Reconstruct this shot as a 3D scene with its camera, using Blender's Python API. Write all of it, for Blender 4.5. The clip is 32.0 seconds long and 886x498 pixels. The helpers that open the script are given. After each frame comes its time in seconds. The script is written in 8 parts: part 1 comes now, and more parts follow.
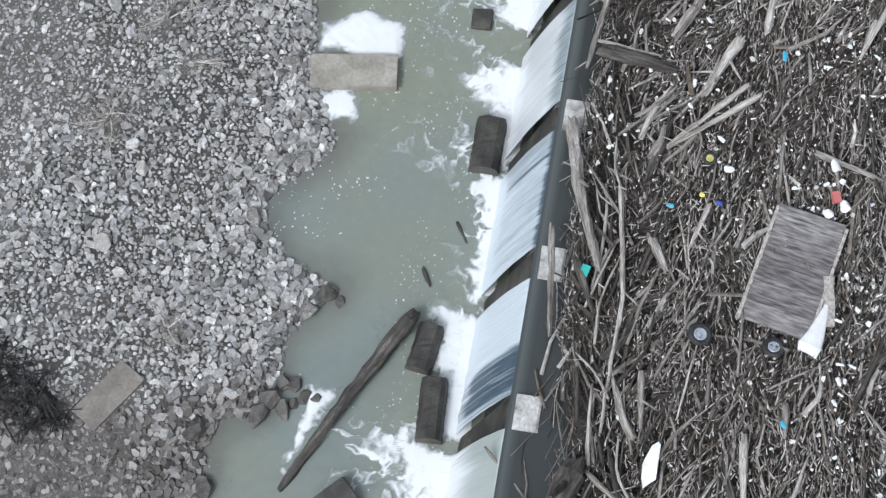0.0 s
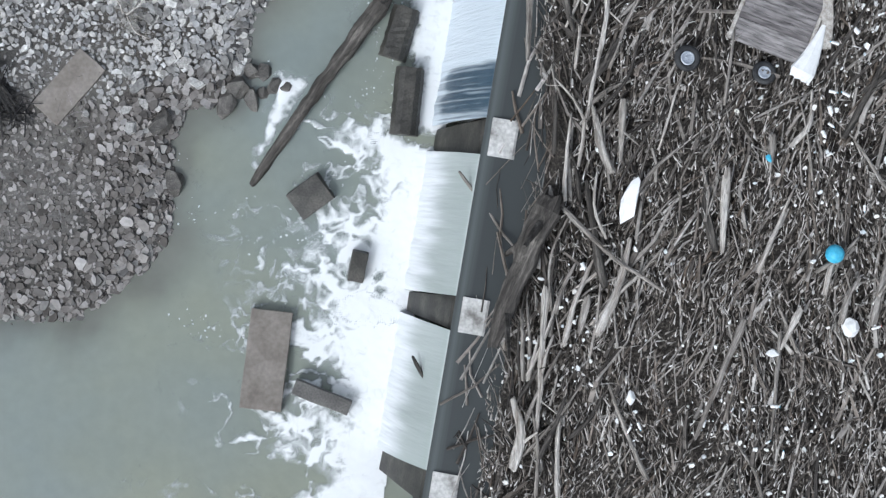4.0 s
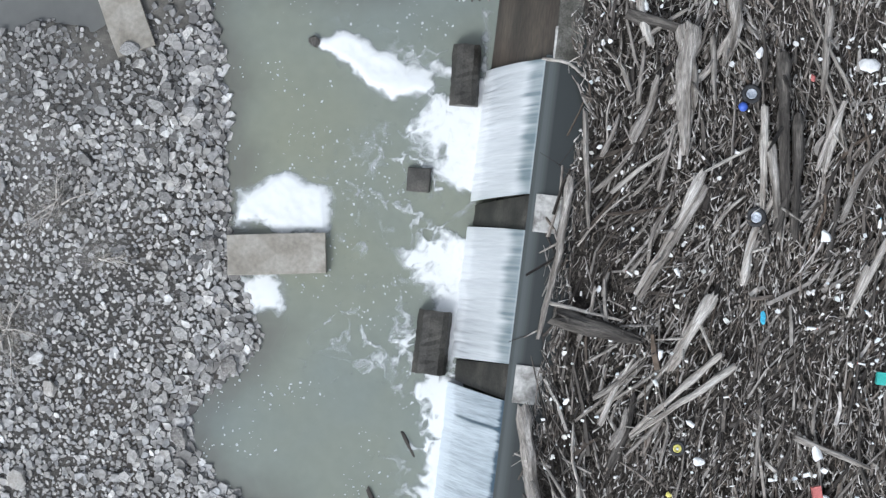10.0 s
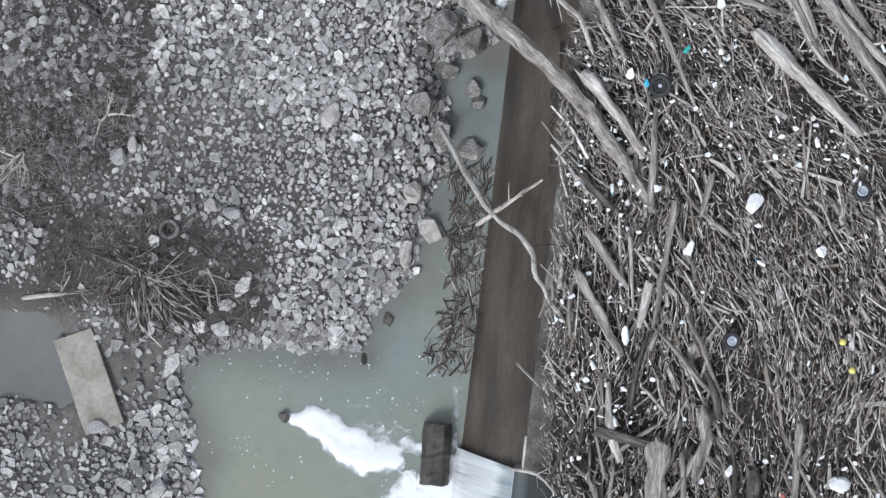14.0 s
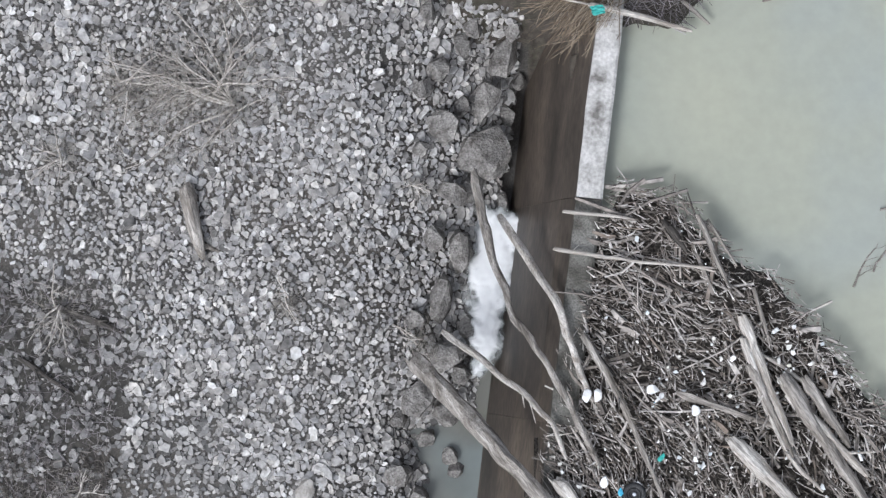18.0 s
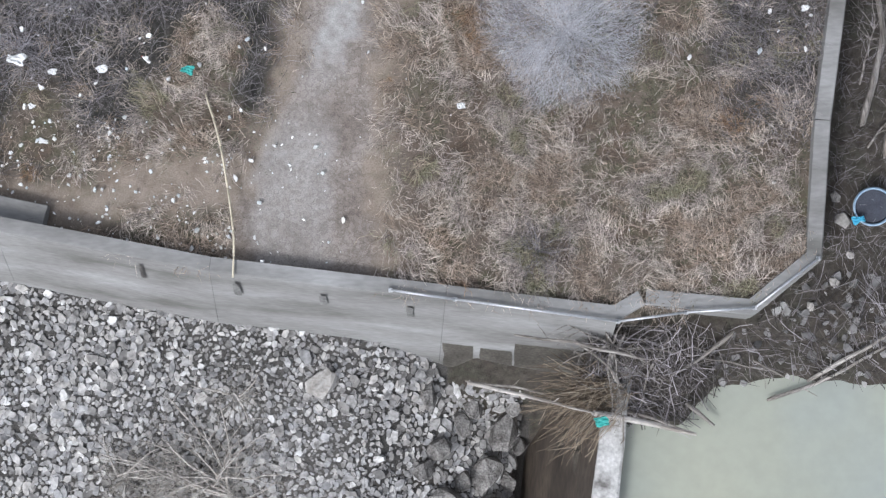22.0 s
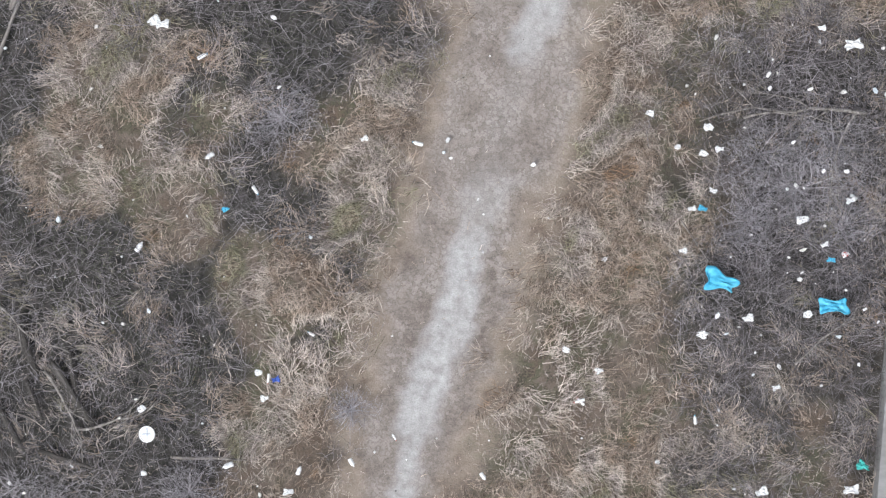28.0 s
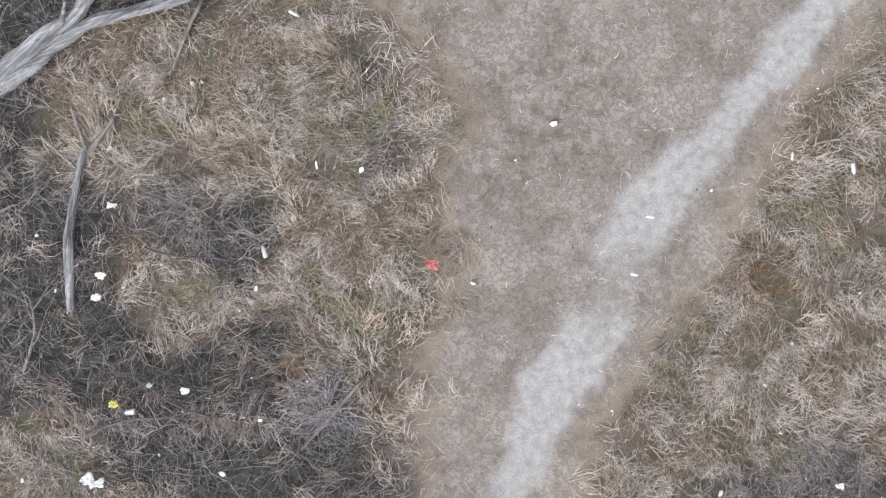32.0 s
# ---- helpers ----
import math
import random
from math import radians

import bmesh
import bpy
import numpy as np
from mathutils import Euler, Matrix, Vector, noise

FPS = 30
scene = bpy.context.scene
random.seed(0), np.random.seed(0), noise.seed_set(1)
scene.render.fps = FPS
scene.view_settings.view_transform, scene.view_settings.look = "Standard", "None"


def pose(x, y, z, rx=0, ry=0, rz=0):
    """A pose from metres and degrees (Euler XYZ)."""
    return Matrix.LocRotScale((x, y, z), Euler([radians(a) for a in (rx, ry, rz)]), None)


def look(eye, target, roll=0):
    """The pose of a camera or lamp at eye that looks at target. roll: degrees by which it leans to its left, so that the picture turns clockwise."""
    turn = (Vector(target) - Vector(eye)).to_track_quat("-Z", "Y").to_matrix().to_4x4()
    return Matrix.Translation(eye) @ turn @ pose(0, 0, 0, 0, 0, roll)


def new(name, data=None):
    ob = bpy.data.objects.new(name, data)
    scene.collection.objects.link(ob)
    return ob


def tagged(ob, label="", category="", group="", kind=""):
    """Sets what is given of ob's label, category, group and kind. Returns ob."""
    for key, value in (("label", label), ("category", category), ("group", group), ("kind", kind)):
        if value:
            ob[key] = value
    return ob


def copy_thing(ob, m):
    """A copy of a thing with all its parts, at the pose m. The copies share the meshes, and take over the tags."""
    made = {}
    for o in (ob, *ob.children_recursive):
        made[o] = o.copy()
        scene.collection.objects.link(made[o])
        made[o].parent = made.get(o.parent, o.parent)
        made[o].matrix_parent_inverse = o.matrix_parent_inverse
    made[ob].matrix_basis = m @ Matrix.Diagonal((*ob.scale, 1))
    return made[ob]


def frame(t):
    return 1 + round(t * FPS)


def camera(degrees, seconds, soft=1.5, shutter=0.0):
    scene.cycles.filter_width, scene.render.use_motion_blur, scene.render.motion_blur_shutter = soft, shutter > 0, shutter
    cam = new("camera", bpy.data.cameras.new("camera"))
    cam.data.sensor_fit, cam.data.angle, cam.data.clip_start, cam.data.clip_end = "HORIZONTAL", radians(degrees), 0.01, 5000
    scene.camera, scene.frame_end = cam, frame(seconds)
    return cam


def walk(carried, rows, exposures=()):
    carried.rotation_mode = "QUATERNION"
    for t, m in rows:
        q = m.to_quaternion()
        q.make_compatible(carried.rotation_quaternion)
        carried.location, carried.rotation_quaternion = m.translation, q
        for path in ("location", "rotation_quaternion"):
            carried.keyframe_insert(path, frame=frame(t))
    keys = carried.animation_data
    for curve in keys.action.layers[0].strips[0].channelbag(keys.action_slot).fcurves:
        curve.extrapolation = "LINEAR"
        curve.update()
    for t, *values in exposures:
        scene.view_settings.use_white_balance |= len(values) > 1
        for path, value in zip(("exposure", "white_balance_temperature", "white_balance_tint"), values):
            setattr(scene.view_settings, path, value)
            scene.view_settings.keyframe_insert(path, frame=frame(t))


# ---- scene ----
cam = camera(28.704, 32.0, soft=1.35)
# seconds, place, turn (degrees)
PATH = [
    (0, 0.138, 0.363, 44.249, 22.164, 1.519, 3.765),
    (0.5, 0.120, 1.516, 44.182, 22.405, 1.474, 3.804),
    (1, 0.156, 2.873, 44.176, 22.447, 1.572, 3.699),
    (1.5, 0.180, 4.095, 44.094, 22.672, 1.610, 3.662),
    (2, 0.196, 5.380, 44.122, 22.774, 1.668, 3.525),
    (2.5, 0.220, 6.739, 44.202, 17.981, 1.684, 3.432),
    (3, 0.394, 8.189, 44.131, 10.592, 1.873, 3.377),
    (3.5, 0.361, 9.168, 44.104, 3.695, 1.763, 3.508),
    (5.5, 0.350, 14.192, 43.968, -1.134, 1.761, 3.356),
    (6, 0.387, 15.302, 43.934, -0.547, 1.759, 3.341),
    (6.5, 0.453, 16.634, 43.902, -0.294, 1.808, 3.317),
    (7, 0.381, 17.787, 43.903, 0.108, 1.718, 3.296),
    (7.5, 0.460, 18.891, 43.853, 0.562, 1.830, 3.243),
    (8, 0.455, 20.007, 43.862, 0.955, 1.851, 2.750),
    (8.5, 0.461, 21.026, 43.854, 1.409, 1.922, 0.964),
    (9, 0.368, 22.206, 43.885, 1.675, 1.765, 0.849),
    (9.5, 0.277, 23.396, 43.919, 1.911, 1.586, 0.834),
    (10, 0.390, 24.581, 43.898, 2.121, 1.633, 0.833),
    (10.5, 0.621, 25.802, 43.805, 2.297, 1.772, 0.808),
    (11, 0.546, 26.862, 43.900, 2.617, 1.546, 0.799),
    (11.5, 0.619, 28.155, 43.903, 2.666, 1.504, 0.777),
    (12, 0.637, 29.248, 43.942, 2.952, 1.403, 0.792),
    (12.5, 0.858, 30.278, 43.910, 3.301, 1.585, 0.859),
    (13, 0.886, 31.597, 43.964, 3.299, 1.536, 0.833),
    (13.5, 1.022, 32.809, 43.943, 3.425, 1.620, 0.815),
    (14, 0.945, 33.985, 44.041, 3.559, 1.457, 0.763),
    (14.5, 0.975, 35.069, 44.057, 3.832, 1.417, 0.778),
    (16.5, 1.557, 40.135, 44.149, 4.012, 1.778, 0.608),
    (17, 1.718, 41.294, 44.131, 4.188, 1.898, 0.606),
    (17.5, 1.741, 42.430, 44.172, 4.367, 1.817, 0.604),
    (18, 1.980, 43.401, 44.224, 4.742, 2.026, 0.646),
    (18.5, 2.127, 44.640, 44.129, 4.805, 2.155, 0.619),
    (19, 2.032, 46.059, 44.232, 4.628, 2.018, 0.605),
    (19.5, 2.057, 47.244, 44.313, 4.641, 2.034, 0.593),
    (20, 2.077, 48.615, 44.321, 4.537, 2.086, 0.595),
    (20.5, 2.078, 50.159, 44.401, 4.248, 2.122, 0.540),
    (21, 1.733, 51.597, 44.582, 4.097, 1.725, 0.529),
    (21.5, 1.531, 52.981, 44.509, 4.035, 1.554, 0.339),
    (22, 1.329, 54.353, 44.577, 3.983, 1.376, 0.238),
    (22.5, 1.093, 55.715, 44.649, 3.964, 1.148, 0.197),
    (23, 1.100, 57.259, 44.757, 3.718, 1.230, 0.181),
    (23.5, 0.972, 58.527, 44.803, 3.851, 1.137, 0.187),
    (24, 1.116, 59.918, 44.839, 3.821, 1.396, 0.271),
    (24.5, 0.962, 61.172, 44.917, 3.956, 1.247, 0.294),
    (25, 1.013, 62.476, 44.966, 4.030, 1.357, 0.371),
    (25.5, 0.937, 63.981, 45.058, 3.825, 1.282, 0.388),
    (27.5, 1.216, 68.472, 44.315, 4.946, 1.616, 0.229),
    (28, 1.324, 69.625, 43.881, 5.140, 1.707, 0.200),
    (28.5, 1.547, 70.583, 43.445, 5.604, 1.907, 0.238),
    (29, 1.781, 72.102, 43.010, 5.330, 2.153, 0.166),
    (29.5, 1.881, 73.453, 42.554, 5.268, 2.191, 0.085),
    (30, 1.920, 75.203, 42.135, 4.650, 2.154, -0.048),
    (30.5, 1.667, 77.187, 41.655, 3.681, 1.714, -0.156),
    (31, 1.519, 78.592, 41.172, 3.571, 1.412, -0.261),
    (31.5, 1.404, 79.735, 40.623, 3.849, 1.172, -0.332),
    (32, 1.471, 81.138, 40.132, 3.725, 1.155, -0.348),
]
walk(cam, [(r[0], pose(*r[1:])) for r in PATH], [(0, 0.27, 5830, 8), (3, 0.26, 5800, 7.5), (6, 0.25, 5690, 7), (9, 0.27, 5800, 7.5), (13, 0.27, 5800, 9), (18, 0.3, 5920, 11), (21.5, 0.33, 5890, 11), (25, 0.47, 6010, 11), (32, 0.53, 6070, 10.5)])

# ---- sky and sun: a thin, even overcast ----
world = bpy.data.worlds.new("overcast_sky")
scene.world = world
world.use_nodes = True
wn, wl = world.node_tree.nodes, world.node_tree.links
sky = wn.new("ShaderNodeTexSky")
sky.sky_type, sky.sun_disc = "NISHITA", False
sky.sun_elevation, sky.sun_rotation = radians(48), radians(215)
sky.dust_density, sky.air_density = 4.0, 1.0
grey = wn.new("ShaderNodeHueSaturation")
grey.inputs["Saturation"].default_value = 0.3
wl.new(sky.outputs[0], grey.inputs["Color"])
wl.new(grey.outputs[0], wn["Background"].inputs["Color"])
wn["Background"].inputs["Strength"].default_value = 0.15
sun = new("sun", bpy.data.lights.new("sun", "SUN"))
sun.data.energy, sun.data.angle, sun.data.color = 1.3, radians(14), (1.0, 0.97, 0.93)
sun.matrix_world = look((-20, -28, 40), (0, 0, 0))

# ---- materials ----
def surf(name, cols, s1=3.0, s2=40.0, rough=0.85, bump=0.4, pick=None, metal=0.0, spec=0.35, mix2=0.35, dist=0.02, coat=0.0, stretch=None):
    """A worn surface: colours spread by two noises, picked per island or object, or in patches toned island by island, with fine relief."""
    m = bpy.data.materials.new(name)
    m.use_nodes = True
    n, l = m.node_tree.nodes, m.node_tree.links
    b = n["Principled BSDF"]
    tc = n.new("ShaderNodeTexCoord")
    co = tc.outputs["Object"]
    if stretch:
        mp = n.new("ShaderNodeMapping")
        mp.inputs["Scale"].default_value = stretch
        l.new(co, mp.inputs[0])
        co = mp.outputs[0]
    a, c = n.new("ShaderNodeTexNoise"), n.new("ShaderNodeTexNoise")
    for t, s, d in ((a, s1, 4.0), (c, s2, 3.0)):
        t.inputs["Scale"].default_value, t.inputs["Detail"].default_value = s, d
        l.new(co, t.inputs["Vector"])
    ramp = n.new("ShaderNodeValToRGB")
    e = ramp.color_ramp.elements
    k = len(cols)
    lo, hi = (0.0, 1.0) if pick in ("island", "object") else (0.3, 0.7)
    for i, col in enumerate(cols):
        p = lo + (hi - lo) * i / max(1, k - 1)
        el = e[i] if i < 2 else e.new(p)
        el.position, el.color = p, (*col, 1)
    if pick in ("island", "object"):
        src = n.new("ShaderNodeNewGeometry").outputs["Random Per Island"] if pick == "island" else n.new("ShaderNodeObjectInfo").outputs["Random"]
        l.new(src, ramp.inputs[0])
    else:
        l.new(a.outputs["Fac"], ramp.inputs[0])
    mx = n.new("ShaderNodeMix")
    mx.data_type, mx.blend_type = "RGBA", "OVERLAY"
    mx.inputs["Factor"].default_value = mix2
    l.new(ramp.outputs[0], mx.inputs["A"])
    tone = n.new("ShaderNodeValToRGB")
    tone.color_ramp.elements[0].position, tone.color_ramp.elements[1].position = 0.3, 0.7
    if pick == "patch":
        tone.color_ramp.elements[0].position, tone.color_ramp.elements[1].position = 0.0, 1.0
        tone.color_ramp.elements[0].color, tone.color_ramp.elements[1].color = (0.18, 0.18, 0.18, 1), (0.82, 0.82, 0.82, 1)
        l.new(n.new("ShaderNodeNewGeometry").outputs["Random Per Island"], tone.inputs[0])
    else:
        l.new((a if pick else c).outputs["Fac"], tone.inputs[0])
    l.new(tone.outputs[0], mx.inputs["B"])
    l.new(mx.outputs["Result"], b.inputs["Base Color"])
    b.inputs["Roughness"].default_value, b.inputs["Metallic"].default_value = rough, metal
    b.inputs["Specular IOR Level"].default_value = spec
    b.inputs["Coat Weight"].default_value = coat
    if bump:
        bp = n.new("ShaderNodeBump")
        bp.inputs["Strength"].default_value, bp.inputs["Distance"].default_value = bump, dist
        l.new(c.outputs["Fac"], bp.inputs["Height"])
        l.new(bp.outputs[0], b.inputs["Normal"])
    return m


STONE = surf("river_stone", [(0.15, 0.145, 0.138), (0.24, 0.228, 0.212), (0.285, 0.28, 0.275), (0.33, 0.315, 0.295), (0.36, 0.355, 0.35), (0.42, 0.4, 0.37), (0.58, 0.57, 0.55)], 7, 45, 0.9, 0.5, "island", mix2=0.4)
DAMPSTONE = surf("dull_river_stone", [(0.1, 0.097, 0.092), (0.16, 0.155, 0.147), (0.21, 0.205, 0.198), (0.26, 0.25, 0.238), (0.32, 0.312, 0.3), (0.46, 0.445, 0.42)], 7, 45, 0.85, 0.4, "island", mix2=0.3)
WETSTONE = surf("damp_stone", [(0.07, 0.065, 0.06), (0.13, 0.125, 0.12), (0.2, 0.19, 0.175), (0.26, 0.25, 0.235)], 6, 45, 0.6, 0.35, "island", mix2=0.25)
BOULDER = surf("boulder_rock", [(0.08, 0.072, 0.063), (0.17, 0.16, 0.148), (0.24, 0.23, 0.214), (0.37, 0.35, 0.32)], 2.2, 17, 0.9, 0.7, dist=0.06, mix2=0.4)
PALEROCK = surf("pale_rock", [(0.26, 0.24, 0.212), (0.37, 0.35, 0.32), (0.46, 0.44, 0.41)], 2.5, 14, 0.9, 0.4, dist=0.04, mix2=0.2)
CONC = surf("weathered_concrete", [(0.13, 0.126, 0.115), (0.205, 0.2, 0.19), (0.24, 0.236, 0.226), (0.31, 0.307, 0.298)], 0.9, 12, 0.9, 0.1, mix2=0.12, stretch=(0.3, 1, 1.4))
CAPDARK = surf("mossy_concrete_cap", [(0.05, 0.047, 0.039), (0.1, 0.096, 0.083), (0.2, 0.195, 0.176)], 1.6, 22, 0.9, 0.35)
CONCPALE = surf("pale_concrete_cap", [(0.15, 0.142, 0.13), (0.38, 0.37, 0.348), (0.47, 0.46, 0.437), (0.54, 0.53, 0.505)], 2.2, 12, 0.9, 0.3, mix2=0.22)
CONCSLAB = surf("silted_concrete", [(0.2, 0.18, 0.15), (0.29, 0.267, 0.228), (0.36, 0.336, 0.295)], 1.3, 8, 0.9, 0.15, mix2=0.14)
SILTSLAB = surf("brown_silted_concrete", [(0.15, 0.13, 0.112), (0.2, 0.178, 0.155), (0.25, 0.225, 0.2)], 1.3, 8, 0.9, 0.15, mix2=0.14)
CONCWET = surf("wet_concrete", [(0.055, 0.05, 0.047), (0.1, 0.094, 0.086), (0.15, 0.142, 0.13)], 1.2, 18, 0.4, 0.3, spec=0.5)
CONCDAMP = surf("damp_concrete", [(0.06, 0.054, 0.045), (0.09, 0.082, 0.069), (0.13, 0.12, 0.103)], 1.1, 14, 0.7, 0.2)
STAIN = surf("drain_stain", [(0.11, 0.108, 0.1), (0.17, 0.167, 0.158), (0.23, 0.226, 0.216)], 3.0, 14, 0.9, 0.1, mix2=0.2)
CONCDARK = surf("dark_pier_concrete", [(0.022, 0.021, 0.018), (0.046, 0.043, 0.037), (0.09, 0.083, 0.071)], 1.3, 16, 0.55, 0.35)
CONCBROWN = surf("brown_stained_concrete", [(0.03, 0.025, 0.02), (0.062, 0.05, 0.04), (0.105, 0.084, 0.064)], 0.75, 9, 0.5, 0.15, spec=0.45, stretch=(1, 0.35, 1))
SILL = surf("drowned_sill", [(0.085, 0.083, 0.075), (0.12, 0.12, 0.113), (0.15, 0.152, 0.146)], 0.7, 4, 0.25, 0.05, spec=0.5, mix2=0.08)
STICK = surf("drift_sticks", [(0.025, 0.021, 0.018), (0.06, 0.052, 0.045), (0.13, 0.115, 0.1), (0.11, 0.084, 0.063), (0.23, 0.212, 0.192), (0.33, 0.306, 0.278), (0.19, 0.16, 0.134), (0.34, 0.316, 0.288), (0.52, 0.49, 0.455)], 5, 60, 0.9, 0.4, "island", mix2=0.35)
# drowned twigs, and jam sticks whose colour holds the shadow by the weir
STICKWETSHADE = surf("wet_drift_sticks", [(0.018, 0.015, 0.013), (0.04, 0.034, 0.029), (0.075, 0.065, 0.056), (0.12, 0.106, 0.092), (0.065, 0.05, 0.038), (0.19, 0.172, 0.153), (0.33, 0.306, 0.278)], 5, 60, 0.7, 0.4, "island", mix2=0.35)
STICKDRY = surf("dry_drift_sticks", [(0.07, 0.06, 0.052), (0.15, 0.133, 0.118), (0.24, 0.216, 0.193), (0.19, 0.155, 0.125), (0.34, 0.315, 0.288), (0.44, 0.412, 0.38), (0.28, 0.25, 0.222), (0.62, 0.59, 0.555)], 5, 60, 0.9, 0.4, "island", mix2=0.35)
BROWNSTONE = surf("brown_river_stone", [(0.07, 0.062, 0.055), (0.12, 0.108, 0.098), (0.17, 0.155, 0.142), (0.23, 0.212, 0.197), (0.34, 0.32, 0.305)], 6, 45, 0.85, 0.3, "island", mix2=0.2)
DRIFT = surf("driftwood", [(0.09, 0.078, 0.066), (0.2, 0.18, 0.157), (0.29, 0.267, 0.24), (0.42, 0.392, 0.358)], 7.0, 42, 0.9, 0.8, stretch=(1, 1, 0.1), dist=0.03, mix2=0.45)
DRIFTPALE = surf("bleached_driftwood", [(0.2, 0.172, 0.145), (0.36, 0.33, 0.292), (0.46, 0.43, 0.39), (0.58, 0.552, 0.51)], 7.0, 42, 0.9, 0.8, stretch=(1, 1, 0.1), dist=0.03, mix2=0.4)
SILVERWOOD = surf("silver_grey_wood", [(0.08, 0.078, 0.078), (0.22, 0.217, 0.215), (0.33, 0.327, 0.325), (0.47, 0.465, 0.46)], 8.0, 42, 0.9, 0.9, stretch=(1, 1, 0.07), dist=0.03, mix2=0.5)
DRIFTDARK = surf("waterlogged_wood", [(0.022, 0.019, 0.016), (0.05, 0.044, 0.038), (0.078, 0.07, 0.061), (0.15, 0.135, 0.118)], 6.0, 36, 0.8, 0.8, stretch=(1, 1, 0.12), dist=0.03, mix2=0.45)
# brown bed of the jam, its colour deepened for shadowed gaps between sticks
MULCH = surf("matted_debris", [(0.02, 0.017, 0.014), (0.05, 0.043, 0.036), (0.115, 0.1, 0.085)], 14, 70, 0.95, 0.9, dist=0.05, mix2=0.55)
CHIP = surf("wood_chips", [(0.05, 0.043, 0.036), (0.12, 0.104, 0.089), (0.18, 0.154, 0.128), (0.27, 0.248, 0.222), (0.4, 0.376, 0.345), (0.55, 0.53, 0.5)], 8, 70, 0.9, 0.3, "island")
GRASS = surf("dry_grass", [(0.27, 0.175, 0.105), (0.43, 0.36, 0.295), (0.29, 0.225, 0.17), (0.52, 0.455, 0.385), (0.39, 0.335, 0.3), (0.25, 0.238, 0.15), (0.46, 0.375, 0.295)], 0.6, 3, 0.9, 0, "patch", mix2=0.85)
GREEN = surf("green_grass", [(0.07, 0.078, 0.048), (0.115, 0.122, 0.078), (0.17, 0.172, 0.12)], 0.5, 3, 0.9, 0, "island")
BRUSH = surf("bare_twigs", [(0.05, 0.045, 0.044), (0.09, 0.081, 0.08), (0.14, 0.126, 0.128), (0.21, 0.192, 0.196), (0.36, 0.336, 0.342), (0.16, 0.14, 0.128)], 0.5, 30, 0.9, 0, "island", mix2=0.4)
REED = surf("brown_reeds", [(0.06, 0.045, 0.03), (0.12, 0.092, 0.064), (0.2, 0.16, 0.115), (0.3, 0.255, 0.195)], 1, 30, 0.9, 0, "island", mix2=0.3)
BLACKROOT = surf("black_wet_roots", [(0.009, 0.008, 0.008), (0.02, 0.018, 0.017), (0.045, 0.041, 0.038)], 0.8, 30, 0.7, 0, "island", mix2=0.3)
DARKTWIG = surf("dark_wet_twigs", [(0.03, 0.026, 0.023), (0.065, 0.057, 0.05), (0.11, 0.098, 0.088), (0.22, 0.2, 0.182)], 0.8, 30, 0.85, 0, "island", mix2=0.4)
PALEBRUSH = surf("silvery_twigs", [(0.33, 0.328, 0.34), (0.48, 0.478, 0.494), (0.66, 0.66, 0.675)], 1, 30, 0.9, 0, "island")
PLANK = surf("grey_deck_plank", [(0.13, 0.118, 0.116), (0.17, 0.156, 0.153), (0.2, 0.185, 0.18), (0.25, 0.233, 0.226)], 6.0, 40, 0.9, 0.5, "object", stretch=(0.35, 2.2, 1), mix2=0.62)
PLASTIC = surf("white_plastic", [(0.72, 0.72, 0.7), (0.8, 0.8, 0.79)], 6, 30, 0.45, 0.1, mix2=0.1)
FOAMBLOCK = surf("dirty_polystyrene", [(0.66, 0.66, 0.64), (0.78, 0.78, 0.77)], 4, 40, 0.8, 0.3, mix2=0.15)
LITTER = surf("litter_colours", [(0.75, 0.75, 0.74), (0.8, 0.8, 0.78), (0.62, 0.6, 0.56), (0.78, 0.78, 0.77), (0.7, 0.68, 0.6), (0.55, 0.6, 0.62), (0.8, 0.79, 0.76)], 8, 30, 0.5, 0.1, "island", mix2=0.15)
RUBBER = surf("black_rubber", [(0.018, 0.018, 0.019), (0.03, 0.03, 0.031), (0.05, 0.05, 0.05)], 6, 50, 0.75, 0.3)
RIM = surf("dull_rim", [(0.42, 0.45, 0.5), (0.55, 0.58, 0.62)], 8, 40, 0.45, 0.15, metal=0.5)
BLUE = surf("sky_blue_plastic", [(0.06, 0.37, 0.56), (0.1, 0.45, 0.62)], 5, 30, 0.4, 0.2, mix2=0.15)
TEAL = surf("teal_plastic", [(0.04, 0.33, 0.29), (0.07, 0.42, 0.37)], 5, 30, 0.4, 0.2, mix2=0.15)
NAVY = surf("royal_blue_plastic", [(0.04, 0.09, 0.4), (0.07, 0.14, 0.52)], 5, 30, 0.4, 0.2, mix2=0.15)
RED = surf("red_plastic", [(0.42, 0.12, 0.11), (0.52, 0.18, 0.16)], 5, 30, 0.5, 0.2, mix2=0.15)
YELLOW = surf("yellow_plastic", [(0.55, 0.5, 0.12), (0.66, 0.6, 0.2)], 5, 30, 0.5, 0.2, mix2=0.15)
STEEL = surf("galvanised_steel", [(0.45, 0.46, 0.47), (0.6, 0.61, 0.62)], 4, 40, 0.4, 0.1, metal=0.7)
BAMBOO = surf("pale_pole", [(0.5, 0.44, 0.32), (0.62, 0.56, 0.43)], 4, 40, 0.7, 0.2)
FOAM = surf("river_foam", [(0.4, 0.43, 0.43), (0.62, 0.64, 0.64)], 5, 30, 0.7, 0.5, mix2=0.15, dist=0.05)

